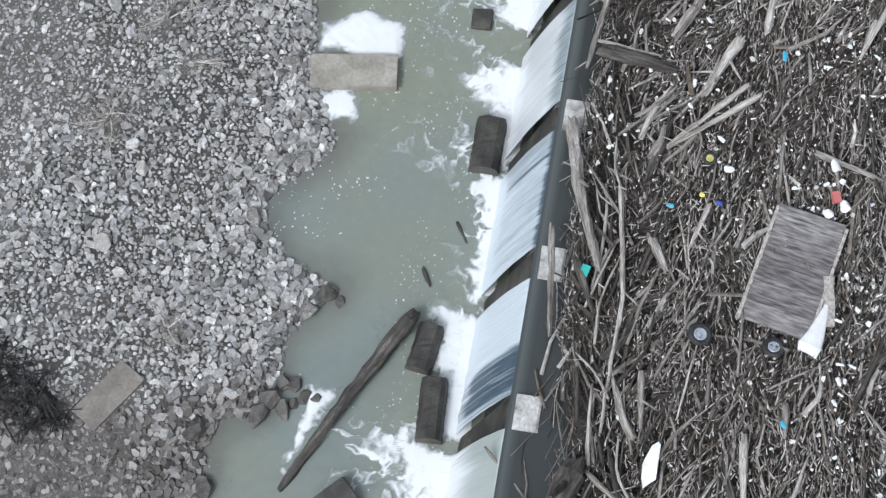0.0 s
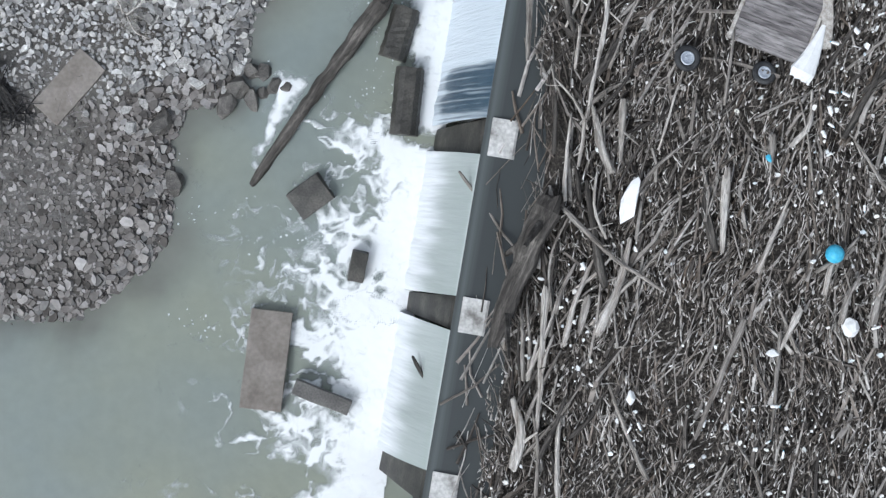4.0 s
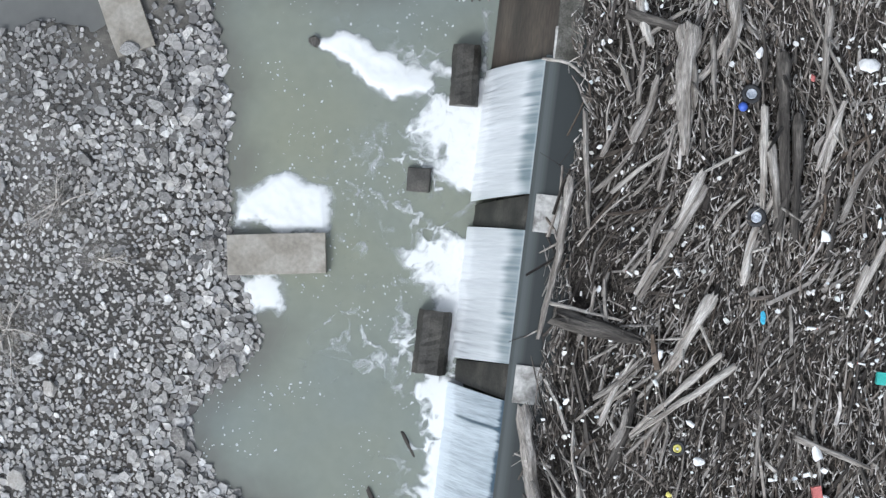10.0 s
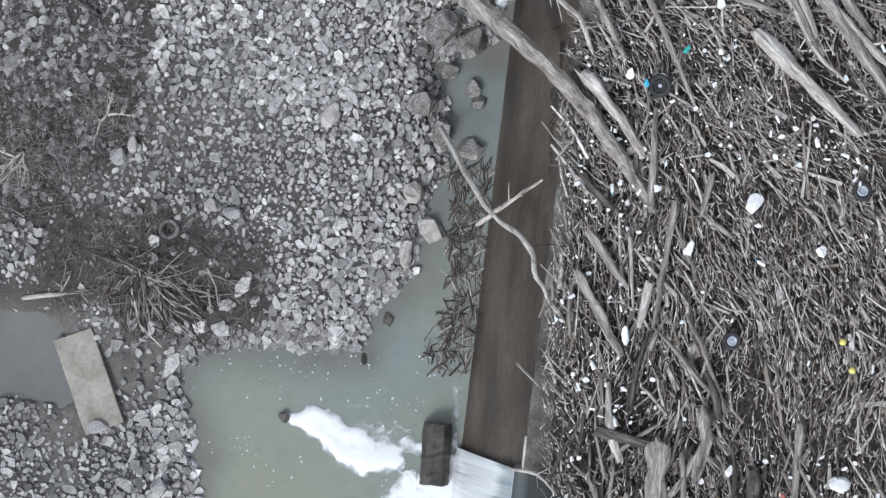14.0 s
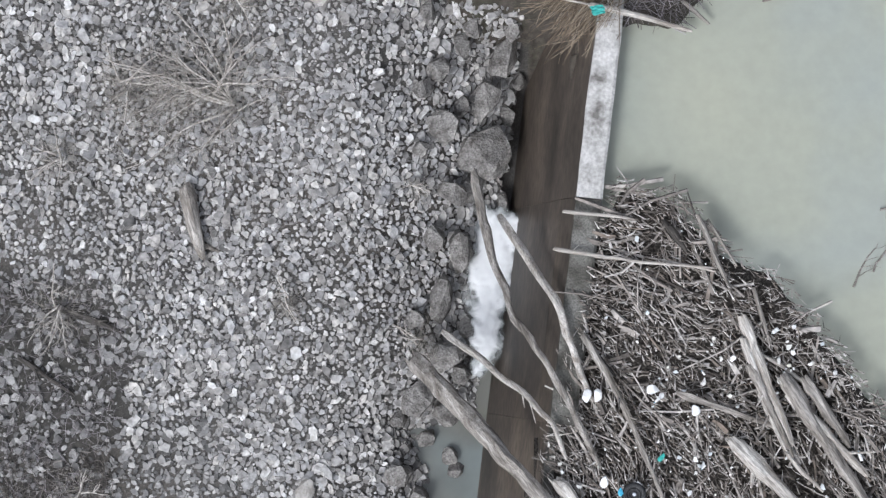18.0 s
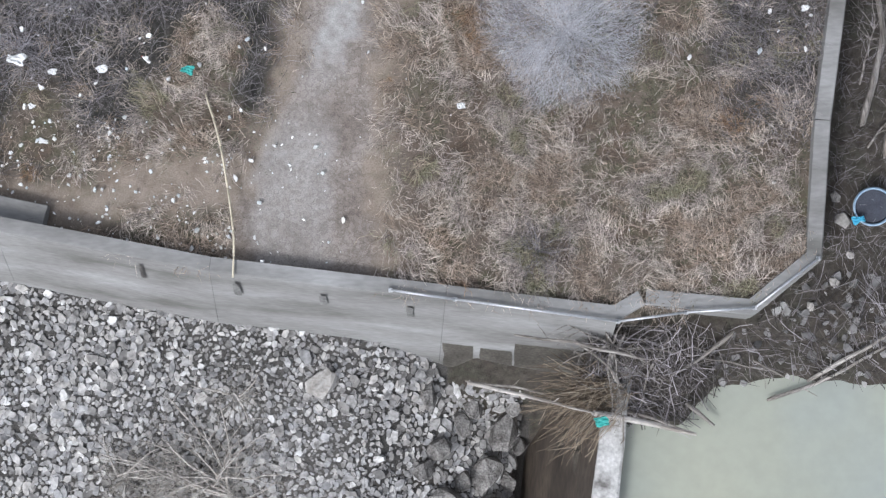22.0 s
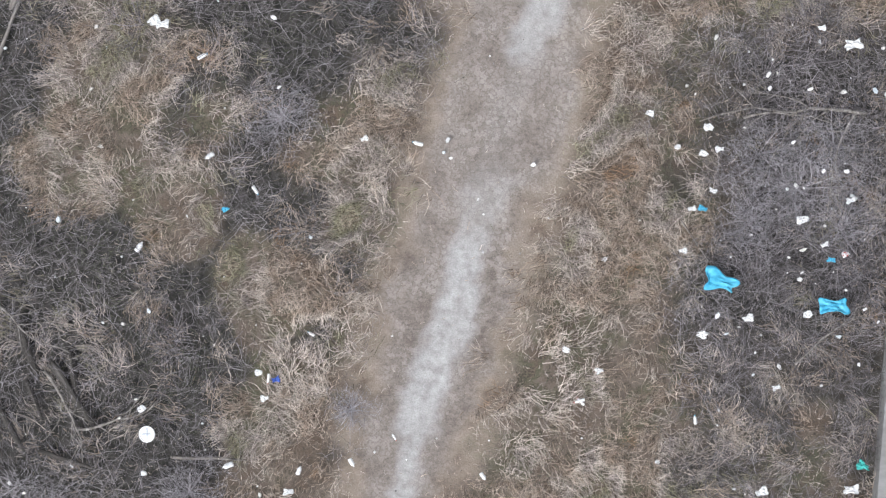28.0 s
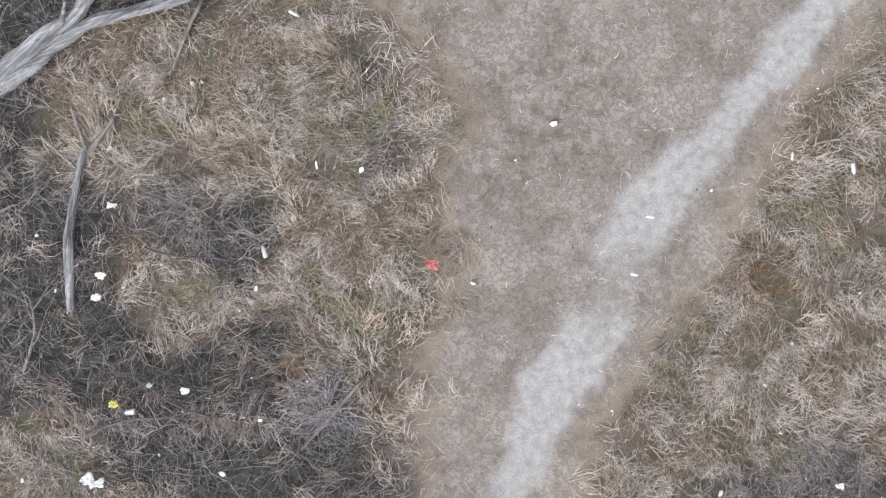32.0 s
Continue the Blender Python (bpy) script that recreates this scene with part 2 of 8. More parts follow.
WETROCK = surf("wet_dark_rock", [(0.05, 0.045, 0.04), (0.1, 0.092, 0.082), (0.16, 0.148, 0.13)], 2.5, 26, 0.5, 0.6, dist=0.04)
STONEBIG = surf("grey_stone", [(0.2, 0.195, 0.19), (0.28, 0.272, 0.262), (0.36, 0.35, 0.34)], 3, 30, 0.9, 0.4)
WEED = surf("withered_weed", [(0.17, 0.153, 0.13), (0.31, 0.287, 0.25), (0.46, 0.432, 0.385)], 1, 30, 0.9, 0, "island")
PALEBRUSH2 = surf("mauve_twigs", [(0.22, 0.205, 0.21), (0.32, 0.302, 0.31), (0.44, 0.42, 0.43)], 1, 30, 0.9, 0, "island")
TYREGREY = surf("dusty_tyre", [(0.05, 0.048, 0.046), (0.11, 0.107, 0.102), (0.2, 0.195, 0.187)], 6, 40, 0.9, 0.2)
TUBBLUE = surf("pale_blue_plastic", [(0.28, 0.4, 0.52), (0.4, 0.52, 0.62)], 5, 30, 0.45, 0.1, mix2=0.15)
NAVYDARK = surf("dark_liner", [(0.015, 0.018, 0.03), (0.03, 0.035, 0.05)], 4, 30, 0.4, 0.1)


def water(name, cols, s1, rough=0.12, bump=0.12, ripple=3.0):
    m = surf(name, cols, s1, ripple, rough, bump, spec=0.5, mix2=0.04, dist=0.05)
    return m


POOLW = water("murky_green_water", [(0.18, 0.21, 0.203), (0.198, 0.217, 0.183), (0.226, 0.235, 0.173)], 0.13)
LAKEW = water("still_silty_water", [(0.305, 0.333, 0.312), (0.335, 0.347, 0.283), (0.365, 0.37, 0.29)], 0.12, 0.1, 0.03)
PUDDLEW = water("shallow_puddle_water", [(0.115, 0.115, 0.108), (0.15, 0.15, 0.142)], 0.5, 0.12, 0.03)


def veil(name, body, white=(0.7, 0.715, 0.72), streak=0.5):
    """Falling water: white streaks that run down the fall over a thin, darker sheet, as the mesh's froth says."""
    m = bpy.data.materials.new(name)
    m.use_nodes = True
    n, l = m.node_tree.nodes, m.node_tree.links
    b = n["Principled BSDF"]
    tc, mp = n.new("ShaderNodeTexCoord"), n.new("ShaderNodeMapping")
    mp.inputs["Scale"].default_value = (0.6, 11.0, 0.6)
    l.new(tc.outputs["Object"], mp.inputs[0])
    a = n.new("ShaderNodeTexNoise")
    a.inputs["Scale"].default_value, a.inputs["Detail"].default_value = 1.8, 6
    l.new(mp.outputs[0], a.inputs["Vector"])
    at = n.new("ShaderNodeAttribute")
    at.attribute_name = "froth"
    s1 = n.new("ShaderNodeMath")
    s1.operation = "MULTIPLY_ADD"
    l.new(a.outputs["Fac"], s1.inputs[0])
    s1.inputs[1].default_value = streak
    l.new(at.outputs["Fac"], s1.inputs[2])
    ramp = n.new("ShaderNodeValToRGB")
    e = ramp.color_ramp.elements
    e[0].position, e[0].color = 0.44 * streak, (*body, 1)
    e[1].position, e[1].color = 1.0, (*white, 1)
    l.new(s1.outputs[0], ramp.inputs[0])
    l.new(ramp.outputs[0], b.inputs["Base Color"])
    b.inputs["Roughness"].default_value = 0.3
    bp = n.new("ShaderNodeBump")
    bp.inputs["Strength"].default_value, bp.inputs["Distance"].default_value = 0.7 * streak, 0.05
    l.new(a.outputs["Fac"], bp.inputs["Height"])
    l.new(bp.outputs[0], b.inputs["Normal"])
    return m


FALLS = veil("ribbed_white_water", (0.15, 0.2, 0.22), streak=0.22)
FALLSBLUE = veil("thin_streaked_water", (0.05, 0.085, 0.12), (0.62, 0.68, 0.72), 0.6)
FALLSGLASS = veil("glassy_pale_water", (0.36, 0.4, 0.375), streak=0.2)


def churn_material():
    """Broken white water: curdled foam that thins out into the murky pool by the mesh's froth."""
    m = bpy.data.materials.new("broken_white_water")
    m.use_nodes = True
    n, l = m.node_tree.nodes, m.node_tree.links
    b = n["Principled BSDF"]
    tc = n.new("ShaderNodeTexCoord")
    a = n.new("ShaderNodeTexNoise")
    a.inputs["Scale"].default_value, a.inputs["Detail"].default_value, a.inputs["Distortion"].default_value = 3.4, 8, 0.9
    a.inputs["Roughness"].default_value = 0.6
    l.new(tc.outputs["Object"], a.inputs["Vector"])
    at = n.new("ShaderNodeAttribute")
    at.attribute_name = "froth"
    half = n.new("ShaderNodeMath")
    half.operation = "MULTIPLY_ADD"
    half.inputs[1].default_value, half.inputs[2].default_value = 1.0, -0.5
    l.new(a.outputs["Fac"], half.inputs[0])
    s = n.new("ShaderNodeMath")
    s.operation = "ADD"
    l.new(half.outputs[0], s.inputs[0])
    l.new(at.outputs["Fac"], s.inputs[1])
    r = n.new("ShaderNodeValToRGB")
    e = r.color_ramp.elements
    e[0].position, e[0].color = 0.12, (0.4, 0.44, 0.43, 1)
    e[1].position, e[1].color = 0.75, (0.71, 0.72, 0.715, 1)
    l.new(s.outputs[0], r.inputs[0])
    l.new(r.outputs[0], b.inputs["Base Color"])
    thin = n.new("ShaderNodeValToRGB")
    thin.color_ramp.interpolation = "EASE"
    thin.color_ramp.elements[0].position, thin.color_ramp.elements[1].position = 0.0, 0.95
    l.new(s.outputs[0], thin.inputs[0])
    l.new(thin.outputs[0], b.inputs["Alpha"])
    b.inputs["Roughness"].default_value = 0.4
    bp = n.new("ShaderNodeBump")
    bp.inputs["Strength"].default_value, bp.inputs["Distance"].default_value = 0.12, 0.05
    l.new(a.outputs["Fac"], bp.inputs["Height"])
    l.new(bp.outputs[0], b.inputs["Normal"])
    return m


CHURN = churn_material()


def darken_water(m, dark):
    """Darker water where the mesh says so, silty elsewhere."""
    n, l = m.node_tree.nodes, m.node_tree.links
    b = n["Principled BSDF"]
    old = b.inputs["Base Color"].links[0].from_socket
    at, x = n.new("ShaderNodeAttribute"), n.new("ShaderNodeMix")
    at.attribute_name, x.data_type = "darkened", "RGBA"
    nz, rp = n.new("ShaderNodeTexNoise"), n.new("ShaderNodeValToRGB")
    nz.inputs["Scale"].default_value, nz.inputs["Detail"].default_value = 1.1, 6
    rp.color_ramp.elements[0].position, rp.color_ramp.elements[0].color = 0.36, (*[0.55 * c for c in dark], 1)
    rp.color_ramp.elements[1].position, rp.color_ramp.elements[1].color = 0.66, (*[1.6 * c for c in dark], 1)
    l.new(nz.outputs["Fac"], rp.inputs[0])
    l.new(rp.outputs[0], x.inputs["B"])
    l.new(at.outputs["Fac"], x.inputs["Factor"])
    l.new(old, x.inputs["A"])
    l.new(x.outputs["Result"], b.inputs["Base Color"])


# this dark lake tone stands in for the driftwood's shade above the weir
darken_water(LAKEW, (0.055, 0.061, 0.059))
darken_water(POOLW, (0.1, 0.098, 0.084))

# ---- mesh helpers ----
def mesh_of(name, V, F, mat, smooth=False, attrs=None):
    """A mesh from arrays: F is one array of faces, or a list of arrays with faces of one size each."""
    V = np.asarray(V, float)
    groups = [np.asarray(f, int) for f in (F if isinstance(F, list) else [F]) if len(f)]
    me = bpy.data.meshes.new(name)
    me.vertices.add(len(V))
    me.vertices.foreach_set("co", V.ravel())
    sizes = np.concatenate([np.full(len(f), f.shape[1]) for f in groups])
    idx = np.concatenate([f.ravel() for f in groups])
    me.loops.add(len(idx))
    me.loops.foreach_set("vertex_index", idx)
    me.polygons.add(len(sizes))
    me.polygons.foreach_set("loop_start", np.r_[0, np.cumsum(sizes)[:-1]])
    me.update(calc_edges=True)
    me.validate()
    me.polygons.foreach_set("use_smooth", np.full(len(me.polygons), smooth))
    for key, vals in (attrs or {}).items():
        me.attributes.new(key, "FLOAT", "POINT").data.foreach_set("value", np.asarray(vals, float))
    me.materials.append(mat)
    return me


def put(name, me, parent=None, label="", category="", group="", kind="", m=None):
    ob = new(name, me)
    if parent:
        ob.parent = parent
    if m is not None:
        ob.matrix_basis = m
    return tagged(ob, label, category, group, kind)


def part(name, bm, material, parent, label="", smooth=False):
    me = bpy.data.meshes.new(name)
    bm.to_mesh(me)
    bm.free()
    for p in me.polygons:
        p.use_smooth = smooth
    me.materials.append(material)
    ob = new(name, me)
    ob.parent = parent
    return tagged(ob, label)


def empty(name, m, label, category, group="", kind=""):
    ob = new(name)
    ob.empty_display_size = 0.2
    ob.matrix_basis = m
    return tagged(ob, label, category, group, kind)


def box_bm(sx, sy, sz, bevel=0.0, at=(0, 0, 0), seg=2):
    bm = bmesh.new()
    bmesh.ops.create_cube(bm, size=1)
    bmesh.ops.scale(bm, vec=(sx, sy, sz), verts=bm.verts)
    if bevel:
        bmesh.ops.bevel(bm, geom=bm.edges[:], offset=bevel, segments=seg, affect="EDGES", profile=0.6)
    bmesh.ops.translate(bm, vec=at, verts=bm.verts)
    return bm


def rough_bm(bm, amount, scale=1.5, seed=0):
    off = Vector((seed * 7.3, seed * 3.1, seed * 5.7))
    for v in bm.verts:
        v.co += noise.noise_vector(v.co * scale + off) * amount
    return bm


def smoothstep(a, b, x):
    t = np.clip((np.asarray(x, float) - a) / (b - a), 0, 1)
    return t * t * (3 - 2 * t)


def vnoise(x, y, scale, seed=0):
    """Smooth value noise on arrays, 0 to 1."""
    x, y = np.asarray(x, float) / scale, np.asarray(y, float) / scale
    xi, yi = np.floor(x).astype(int), np.floor(y).astype(int)
    fx, fy = x - xi, y - yi
    fx, fy = fx * fx * (3 - 2 * fx), fy * fy * (3 - 2 * fy)

    def h(i, j):
        k = (i * 374761393 + j * 668265263 + seed * 974634777) & 0x7FFFFFFF
        k = ((k ^ (k >> 13)) * 1274126177) & 0x7FFFFFFF
        return ((k ^ (k >> 16)) & 0xFFFF) / 65535.0

    return (h(xi, yi) * (1 - fx) + h(xi + 1, yi) * fx) * (1 - fy) + (h(xi, yi + 1) * (1 - fx) + h(xi + 1, yi + 1) * fx) * fy


def fbm(x, y, scale, seed=0):
    return 0.55 * vnoise(x, y, scale, seed) + 0.3 * vnoise(x, y, scale * 0.45, seed + 1) + 0.15 * vnoise(x, y, scale * 0.2, seed + 2)


def inside(poly, x, y):
    """Signed distance to a closed outline: positive inside."""
    x, y = np.asarray(x, float), np.asarray(y, float)
    d2, odd = np.full(x.shape, 1e12), np.zeros(x.shape, bool)
    for (ax, ay), (bx, by) in zip(poly, poly[1:] + poly[:1]):
        ex, ey = bx - ax, by - ay
        t = np.clip(((x - ax) * ex + (y - ay) * ey) / (ex * ex + ey * ey + 1e-12), 0, 1)
        d2 = np.minimum(d2, (x - ax - t * ex) ** 2 + (y - ay - t * ey) ** 2)
        cross = (ay > y) != (by > y)
        odd ^= cross & (x < ex * (y - ay) / (ey if abs(ey) > 1e-12 else 1e-12) + ax)
    return np.where(odd, 1, -1) * np.sqrt(d2)


rng = np.random.default_rng(7)

# ---- the plan ----
O, VX, UX = (2.16, 27.57), (0.108, 0.9941), (0.9941, -0.108)   # the weir's upstream edge: along it, and across it (upstream)


def weir(u, v, z=0.0):
    return (O[0] + u * UX[0] + v * VX[0], O[1] + u * UX[1] + v * VX[1], z)


def weir_u(x, y):
    return (np.asarray(x) - O[0]) * UX[0] + (np.asarray(y) - O[1]) * UX[1]


def weir_v(x, y):
    return (np.asarray(x) - O[0]) * VX[0] + (np.asarray(y) - O[1]) * VX[1]


WEIR_M = Matrix(((UX[0], VX[0], 0, O[0]), (UX[1], VX[1], 0, O[1]), (0, 0, 1, 0), (0, 0, 0, 1)))
POOL_Z, LAKE_Z = -4.95, -0.45
POOL = [(-60, 7.4), (-13.4, 8.3), (-11.5, 8.5), (-9.8, 9.85), (-9.1, 11), (-9.1, 12.5), (-9.2, 13.7), (-8.65, 14.6), (-7.4, 14.95), (-7.2, 15.8),
        (-7.2, 17), (-6.6, 18), (-5.85, 18.7), (-6.65, 19.15), (-7.3, 19.6), (-8.2, 20.7), (-8.25, 21.8), (-7, 22.8), (-6.2, 23.7), (-6.55, 24.6),
        (-6.9, 25.6), (-7.2, 27), (-7.3, 28.5), (-7.3, 30.3), (-7.5, 31.9), (-7.95, 33.4), (-7.15, 34.1), (-5.1, 34.4), (-4.1, 34.15), (-2.65, 34.25),
        (-2.5, 35.2), (-1.3, 36.3), (-1.1, 37.1), (-0.85, 38.4), (-0.35, 39.4), (-0.35, 41.0), (-0.75, 42.4), (1.0, 43.0), (1.35, 45.5), (1.6, 47), (1.95, 49), (2.2, 51), (2.45, 52.1), (4, 52.1), (0, -60), (-60, -60)]
JAM = [(-3.2, -40), (0.3, 5.8), (0.5, 9), (1.1, 12), (1.2, 14), (0.9, 16), (1.2, 18.2), (1.3, 21), (1.6, 22.8), (2.0, 24.5), (2.1, 26.8), (2.5, 29.6),
       (2.4, 31.6), (2.35, 33), (2.45, 35), (2.6, 37.5), (2.6, 40.4), (3.0, 42.3), (3.7, 45), (4.1, 47.4), (4.8, 48.9), (6.4, 48.6), (7.7, 47.1), (9, 46.7), (9.7, 45.6),
       (10.6, 44.5), (11.6, 43.3), (16, 39), (60, 30), (60, -40)]
TOPLINE = [(-60.0, 66.0, 2.2), (-18.0, 59.1, 2.1), (-10.7, 57.75, 2.0), (-4.98, 56.68, 1.95), (-0.9, 56.25, 1.8), (4.62, 55.6, 1.65)]
WALLY = lambda x: np.interp(x, [p[0] for p in TOPLINE] + [8.0, 9.5, 60], [p[1] for p in TOPLINE] + [55.75, 57.1, 57.1])
WALLX = lambda y: np.interp(y, [57.1, 60.5, 64.7, 67.5, 70.2, 75, 200], [9.62, 9.8, 10.31, 10.62, 10.85, 11.33, 20])


PUDDLE = [(-30, 35.6), (-14, 35.4), (-11.5, 35.2), (-10.9, 34.4), (-10.3, 33.0), (-10.9, 32.5), (-12.4, 32.6), (-13.6, 32.3), (-17, 31.9), (-30, 31.5)]


def ground_z(x, y):
    x, y = np.asarray(x, float), np.asarray(y, float)
    d = inside(POOL, x, y)
    trend = np.interp(y, [-60, 33, 37, 40.5, 47, 50, 54, 58], [-4.6, -4.55, -4.1, -3.75, -2.3, -1.75, -1.05, -0.9])
    trend = trend - 1.35 * smoothstep(-2.5, 1.5, x) * smoothstep(39, 46, y) * (1 - 0.2 * smoothstep(51, 56, y))
    trend = trend + 0.12 * (fbm(x, y, 3.5, 3) - 0.5)
    trend = trend + 1.1 * smoothstep(52.9, 53.9, y) * smoothstep(0.3, 1.2, x)
    low = np.where(d > 0, POOL_Z - np.minimum(0.7, 0.3 * d), POOL_Z + (trend - POOL_Z) * (1 - np.exp(-np.maximum(-d, 0) / 1.3)) + 0.02)
    low = low - 0.4 * smoothstep(-0.1, 0.35, inside(PUDDLE, x, y) + 0.4 * (fbm(x, y, 0.9, 48) - 0.5))
    u = weir_u(x, y)
    off = y + 0.7 * (fbm(x, y, 1.1, 33) - 0.5) - np.interp(x, [2, 4, 6.4, 7.2, 9.4, 11.8, 16], [52.4, 52.9, 53.05, 53.95, 54.2, 53.8, 54.5])
    bed = LAKE_Z + np.clip(0.55 * off, -2.2, 0.85) + 0.5 * smoothstep(57, 70, y)
    low = np.where(u > -1.2, bed, low)
    top = np.interp(y, [54, 61, 68, 75, 84, 100, 300], [1.4, 1.65, 2.25, 2.7, 3.25, 4.0, 6.0]) - 0.3 * (1 - smoothstep(-10.5, -6.5, x)) * (1 - smoothstep(62, 70, y))
    top = top + 0.16 * (fbm(x, y, 2.6, 9) - 0.5)
    high = (y > WALLY(x) + 0.12) & ((x < WALLX(y) + 0.1) | (y < 57.1) & (x < 9.4))
    return np.where(high, top, low)


TRACK_Y = [55, 58.5, 61.3, 64.8, 67.5, 71.2, 75.2, 79.4, 82.8, 86.4, 89, 120]
TRACK_L = [-4.8, -5.3, -3.85, -3.0, -2.4, -1.9, -0.6, 0.1, 0.6, 0.9, -0.5, 2]
TRACK_R = [-0.8, -1.0, -1.05, -0.5, 0.5, 1.8, 3.0, 4.2, 6.2, 8.8, 11.0, 40]
# the pale, dusty wheel line: along y, its middle, half width and how plain it shows
PALE = ([(55, -3.5, 0.9, 0.25), (57.5, -3.6, 1.1, 0.3), (59.9, -3.5, 1.1, 0.5), (61.0, -3.1, 0.5, 0.15), (61.9, -2.7, 0.45, 0.4), (62.5, -2.6, 0.5, 0.85), (63.8, -1.95, 0.42, 0.9), (65.6, -1.55, 0.42, 0.9), (67.5, -0.9, 0.46, 0.95), (69.6, -0.35, 0.58, 1.0), (71.5, 0.17, 0.66, 1.0), (73.3, 0.7, 0.6, 1.0), (74.0, 0.9, 0.6, 0.5), (74.8, 1.1, 0.8, 0.45)] +
        [(75.6, 1.2, 0.6, 0.12), (77.6, 2.0, 0.5, 0.15), (78.1, 2.15, 0.5, 0.8), (79.2, 2.46, 0.66, 0.9), (80.9, 3.3, 0.95, 1.0), (81.8, 3.9, 0.75, 0.9), (82.4, 4.2, 0.6, 0.25), (83.1, 4.5, 0.7, 0.4), (83.8, 4.8, 1.0, 0.9), (84.9, 5.5, 0.85, 0.9), (85.9, 6.5, 0.62, 0.9), (87.0, 7.5, 0.68, 1.0), (88.4, 8.7, 0.75, 1.0), (120, 36, 0.8, 1.0)])


def track(x, y):
    """How bare the ground is worn: 0 on the grass, 1 on the track."""
    e = np.minimum(x - np.interp(y, TRACK_Y, TRACK_L), np.interp(y, TRACK_Y, TRACK_R) - x) + (0.9 + 0.9 * smoothstep(79, 84, y)) * (fbm(x, y, 1.6, 21) - 0.5) + 0.5 * (vnoise(x, y, 0.4, 27) - 0.5)
    return smoothstep(-0.75, 0.75, e)


def pale(x, y):
    mid, half, much = (np.interp(y, [p[0] for p in PALE], [p[k] for p in PALE]) for k in (1, 2, 3))
    e = half - np.abs(x - mid) + 0.7 * (fbm(x, y, 0.9, 31) - 0.5) + 0.25 * (vnoise(x, y, 0.3, 36) - 0.5)
    return smoothstep(-0.12, 0.34, e) * much


STRIP = [(-12, 57.9), (-12, 59.0), (-8.5, 59.0), (-6.7, 59.7), (-4.5, 59.6), (-4.5, 58.4), (-5.4, 58.2), (-7.5, 58.1), (-8.8, 57.6)]
WORN = lambda x, y: smoothstep(-0.35, 0.3, inside(STRIP, x, y) + 0.7 * (fbm(x, y, 0.8, 58) - 0.5))

# where bare scrub stands: dark soil, deepened by shade painted under the twigs
def blobs(spots, x, y):
    return np.max([1 - smoothstep(0.4, 1.15, np.hypot(x - a, y - b) / r) for a, b, r in spots], axis=0)


GLOOM = [(-3.3, 74.3, 1.3), (-4.1, 78.5, 1.7), (-7.1, 71.6, 1.7), (-9.4, 69.8, 1.6), (-4.3, 84.1, 1.7), (-4.3, 80.2, 2.1), (-7.3, 82.0, 1.4), (-7.6, 71.0, 1.9), (-9.7, 68.9, 1.9), (-6.9, 68.6, 1.7), (-6.7, 65.0, 1.5), (-9.6, 63.8, 2.2), (-10.4, 78.5, 1.6)]
TUFT = [(-8.2, 77.7, 1.9), (-4.0, 72.5, 1.8), (-6.5, 74.1, 1.5), (-1.7, 71.2, 1.3), (-6.4, 87.0, 2.4), (-4.8, 82.5, 1.3), (-8.0, 79.3, 1.6), (-2.7, 86.5, 1.8), (-5.6, 62.5, 1.2), (-3.2, 69.9, 1.4), (-3.0, 74.4, 1.5), (-8.8, 75.2, 1.7), (8.5, 82.5, 3.2), (6.2, 80.2, 2.0), (9.4, 80.6, 2.0), (7.2, 84.0, 2.0), (7.8, 79.4, 1.6), (5.0, 72.5, 1.6), (4.6, 67.5, 2.0), (2.6, 58.3, 2.6), (6.2, 58.4, 2.4), (8.2, 60.6, 2.2), (1.2, 61.5, 1.6)]
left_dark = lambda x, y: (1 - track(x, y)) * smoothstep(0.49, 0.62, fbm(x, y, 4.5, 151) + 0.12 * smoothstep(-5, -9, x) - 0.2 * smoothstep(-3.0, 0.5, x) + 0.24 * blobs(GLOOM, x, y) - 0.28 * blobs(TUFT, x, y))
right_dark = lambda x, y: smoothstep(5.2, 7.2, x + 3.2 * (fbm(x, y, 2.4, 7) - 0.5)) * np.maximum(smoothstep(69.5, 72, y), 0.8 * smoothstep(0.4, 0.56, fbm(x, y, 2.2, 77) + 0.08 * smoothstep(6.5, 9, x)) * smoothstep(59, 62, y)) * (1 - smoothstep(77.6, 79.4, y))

# mud, washed-up wood, withered herbs and rough ground on the bar
MUD = [(-30, 36.6), (-11.4, 36.0), (-10.6, 34.6), (-8.0, 34.4), (-8.2, 32.3), (-11, 31.2), (-12.5, 32.8), (-30, 32)]
WASH = [(-11.6, 37.5), (-9.5, 38.2), (-7.4, 38.0), (-5.2, 37.1), (-4.9, 35.0), (-6.5, 34.3), (-8.9, 34.5), (-10.6, 35.4), (-11.8, 36.2)]
HERBS = [(-14, 46.8), (-9.2, 46.4), (-8.0, 44.5), (-8.4, 42.6), (-10, 41.4), (-14, 41.2)]
ROUGH = [(-16, 41.6), (-9.0, 41.4), (-8.7, 39.5), (-10.5, 39.1), (-12.0, 37.5), (-16, 37.3)]
# patches of the bar where silt has settled over the stones
DUSTY = lambda x, y: (0.55 - 0.35 * smoothstep(34, 38, y)) * smoothstep(0.53, 0.68, fbm(x, y, 3.4, 211) + 0.1 * (vnoise(x, y, 0.6, 213) - 0.5)) * smoothstep(1.0, 2.4, -inside(POOL, x, y))
BROWNISH = lambda x, y: smoothstep(0.5, 0.68, fbm(x, y, 5.0, 221))

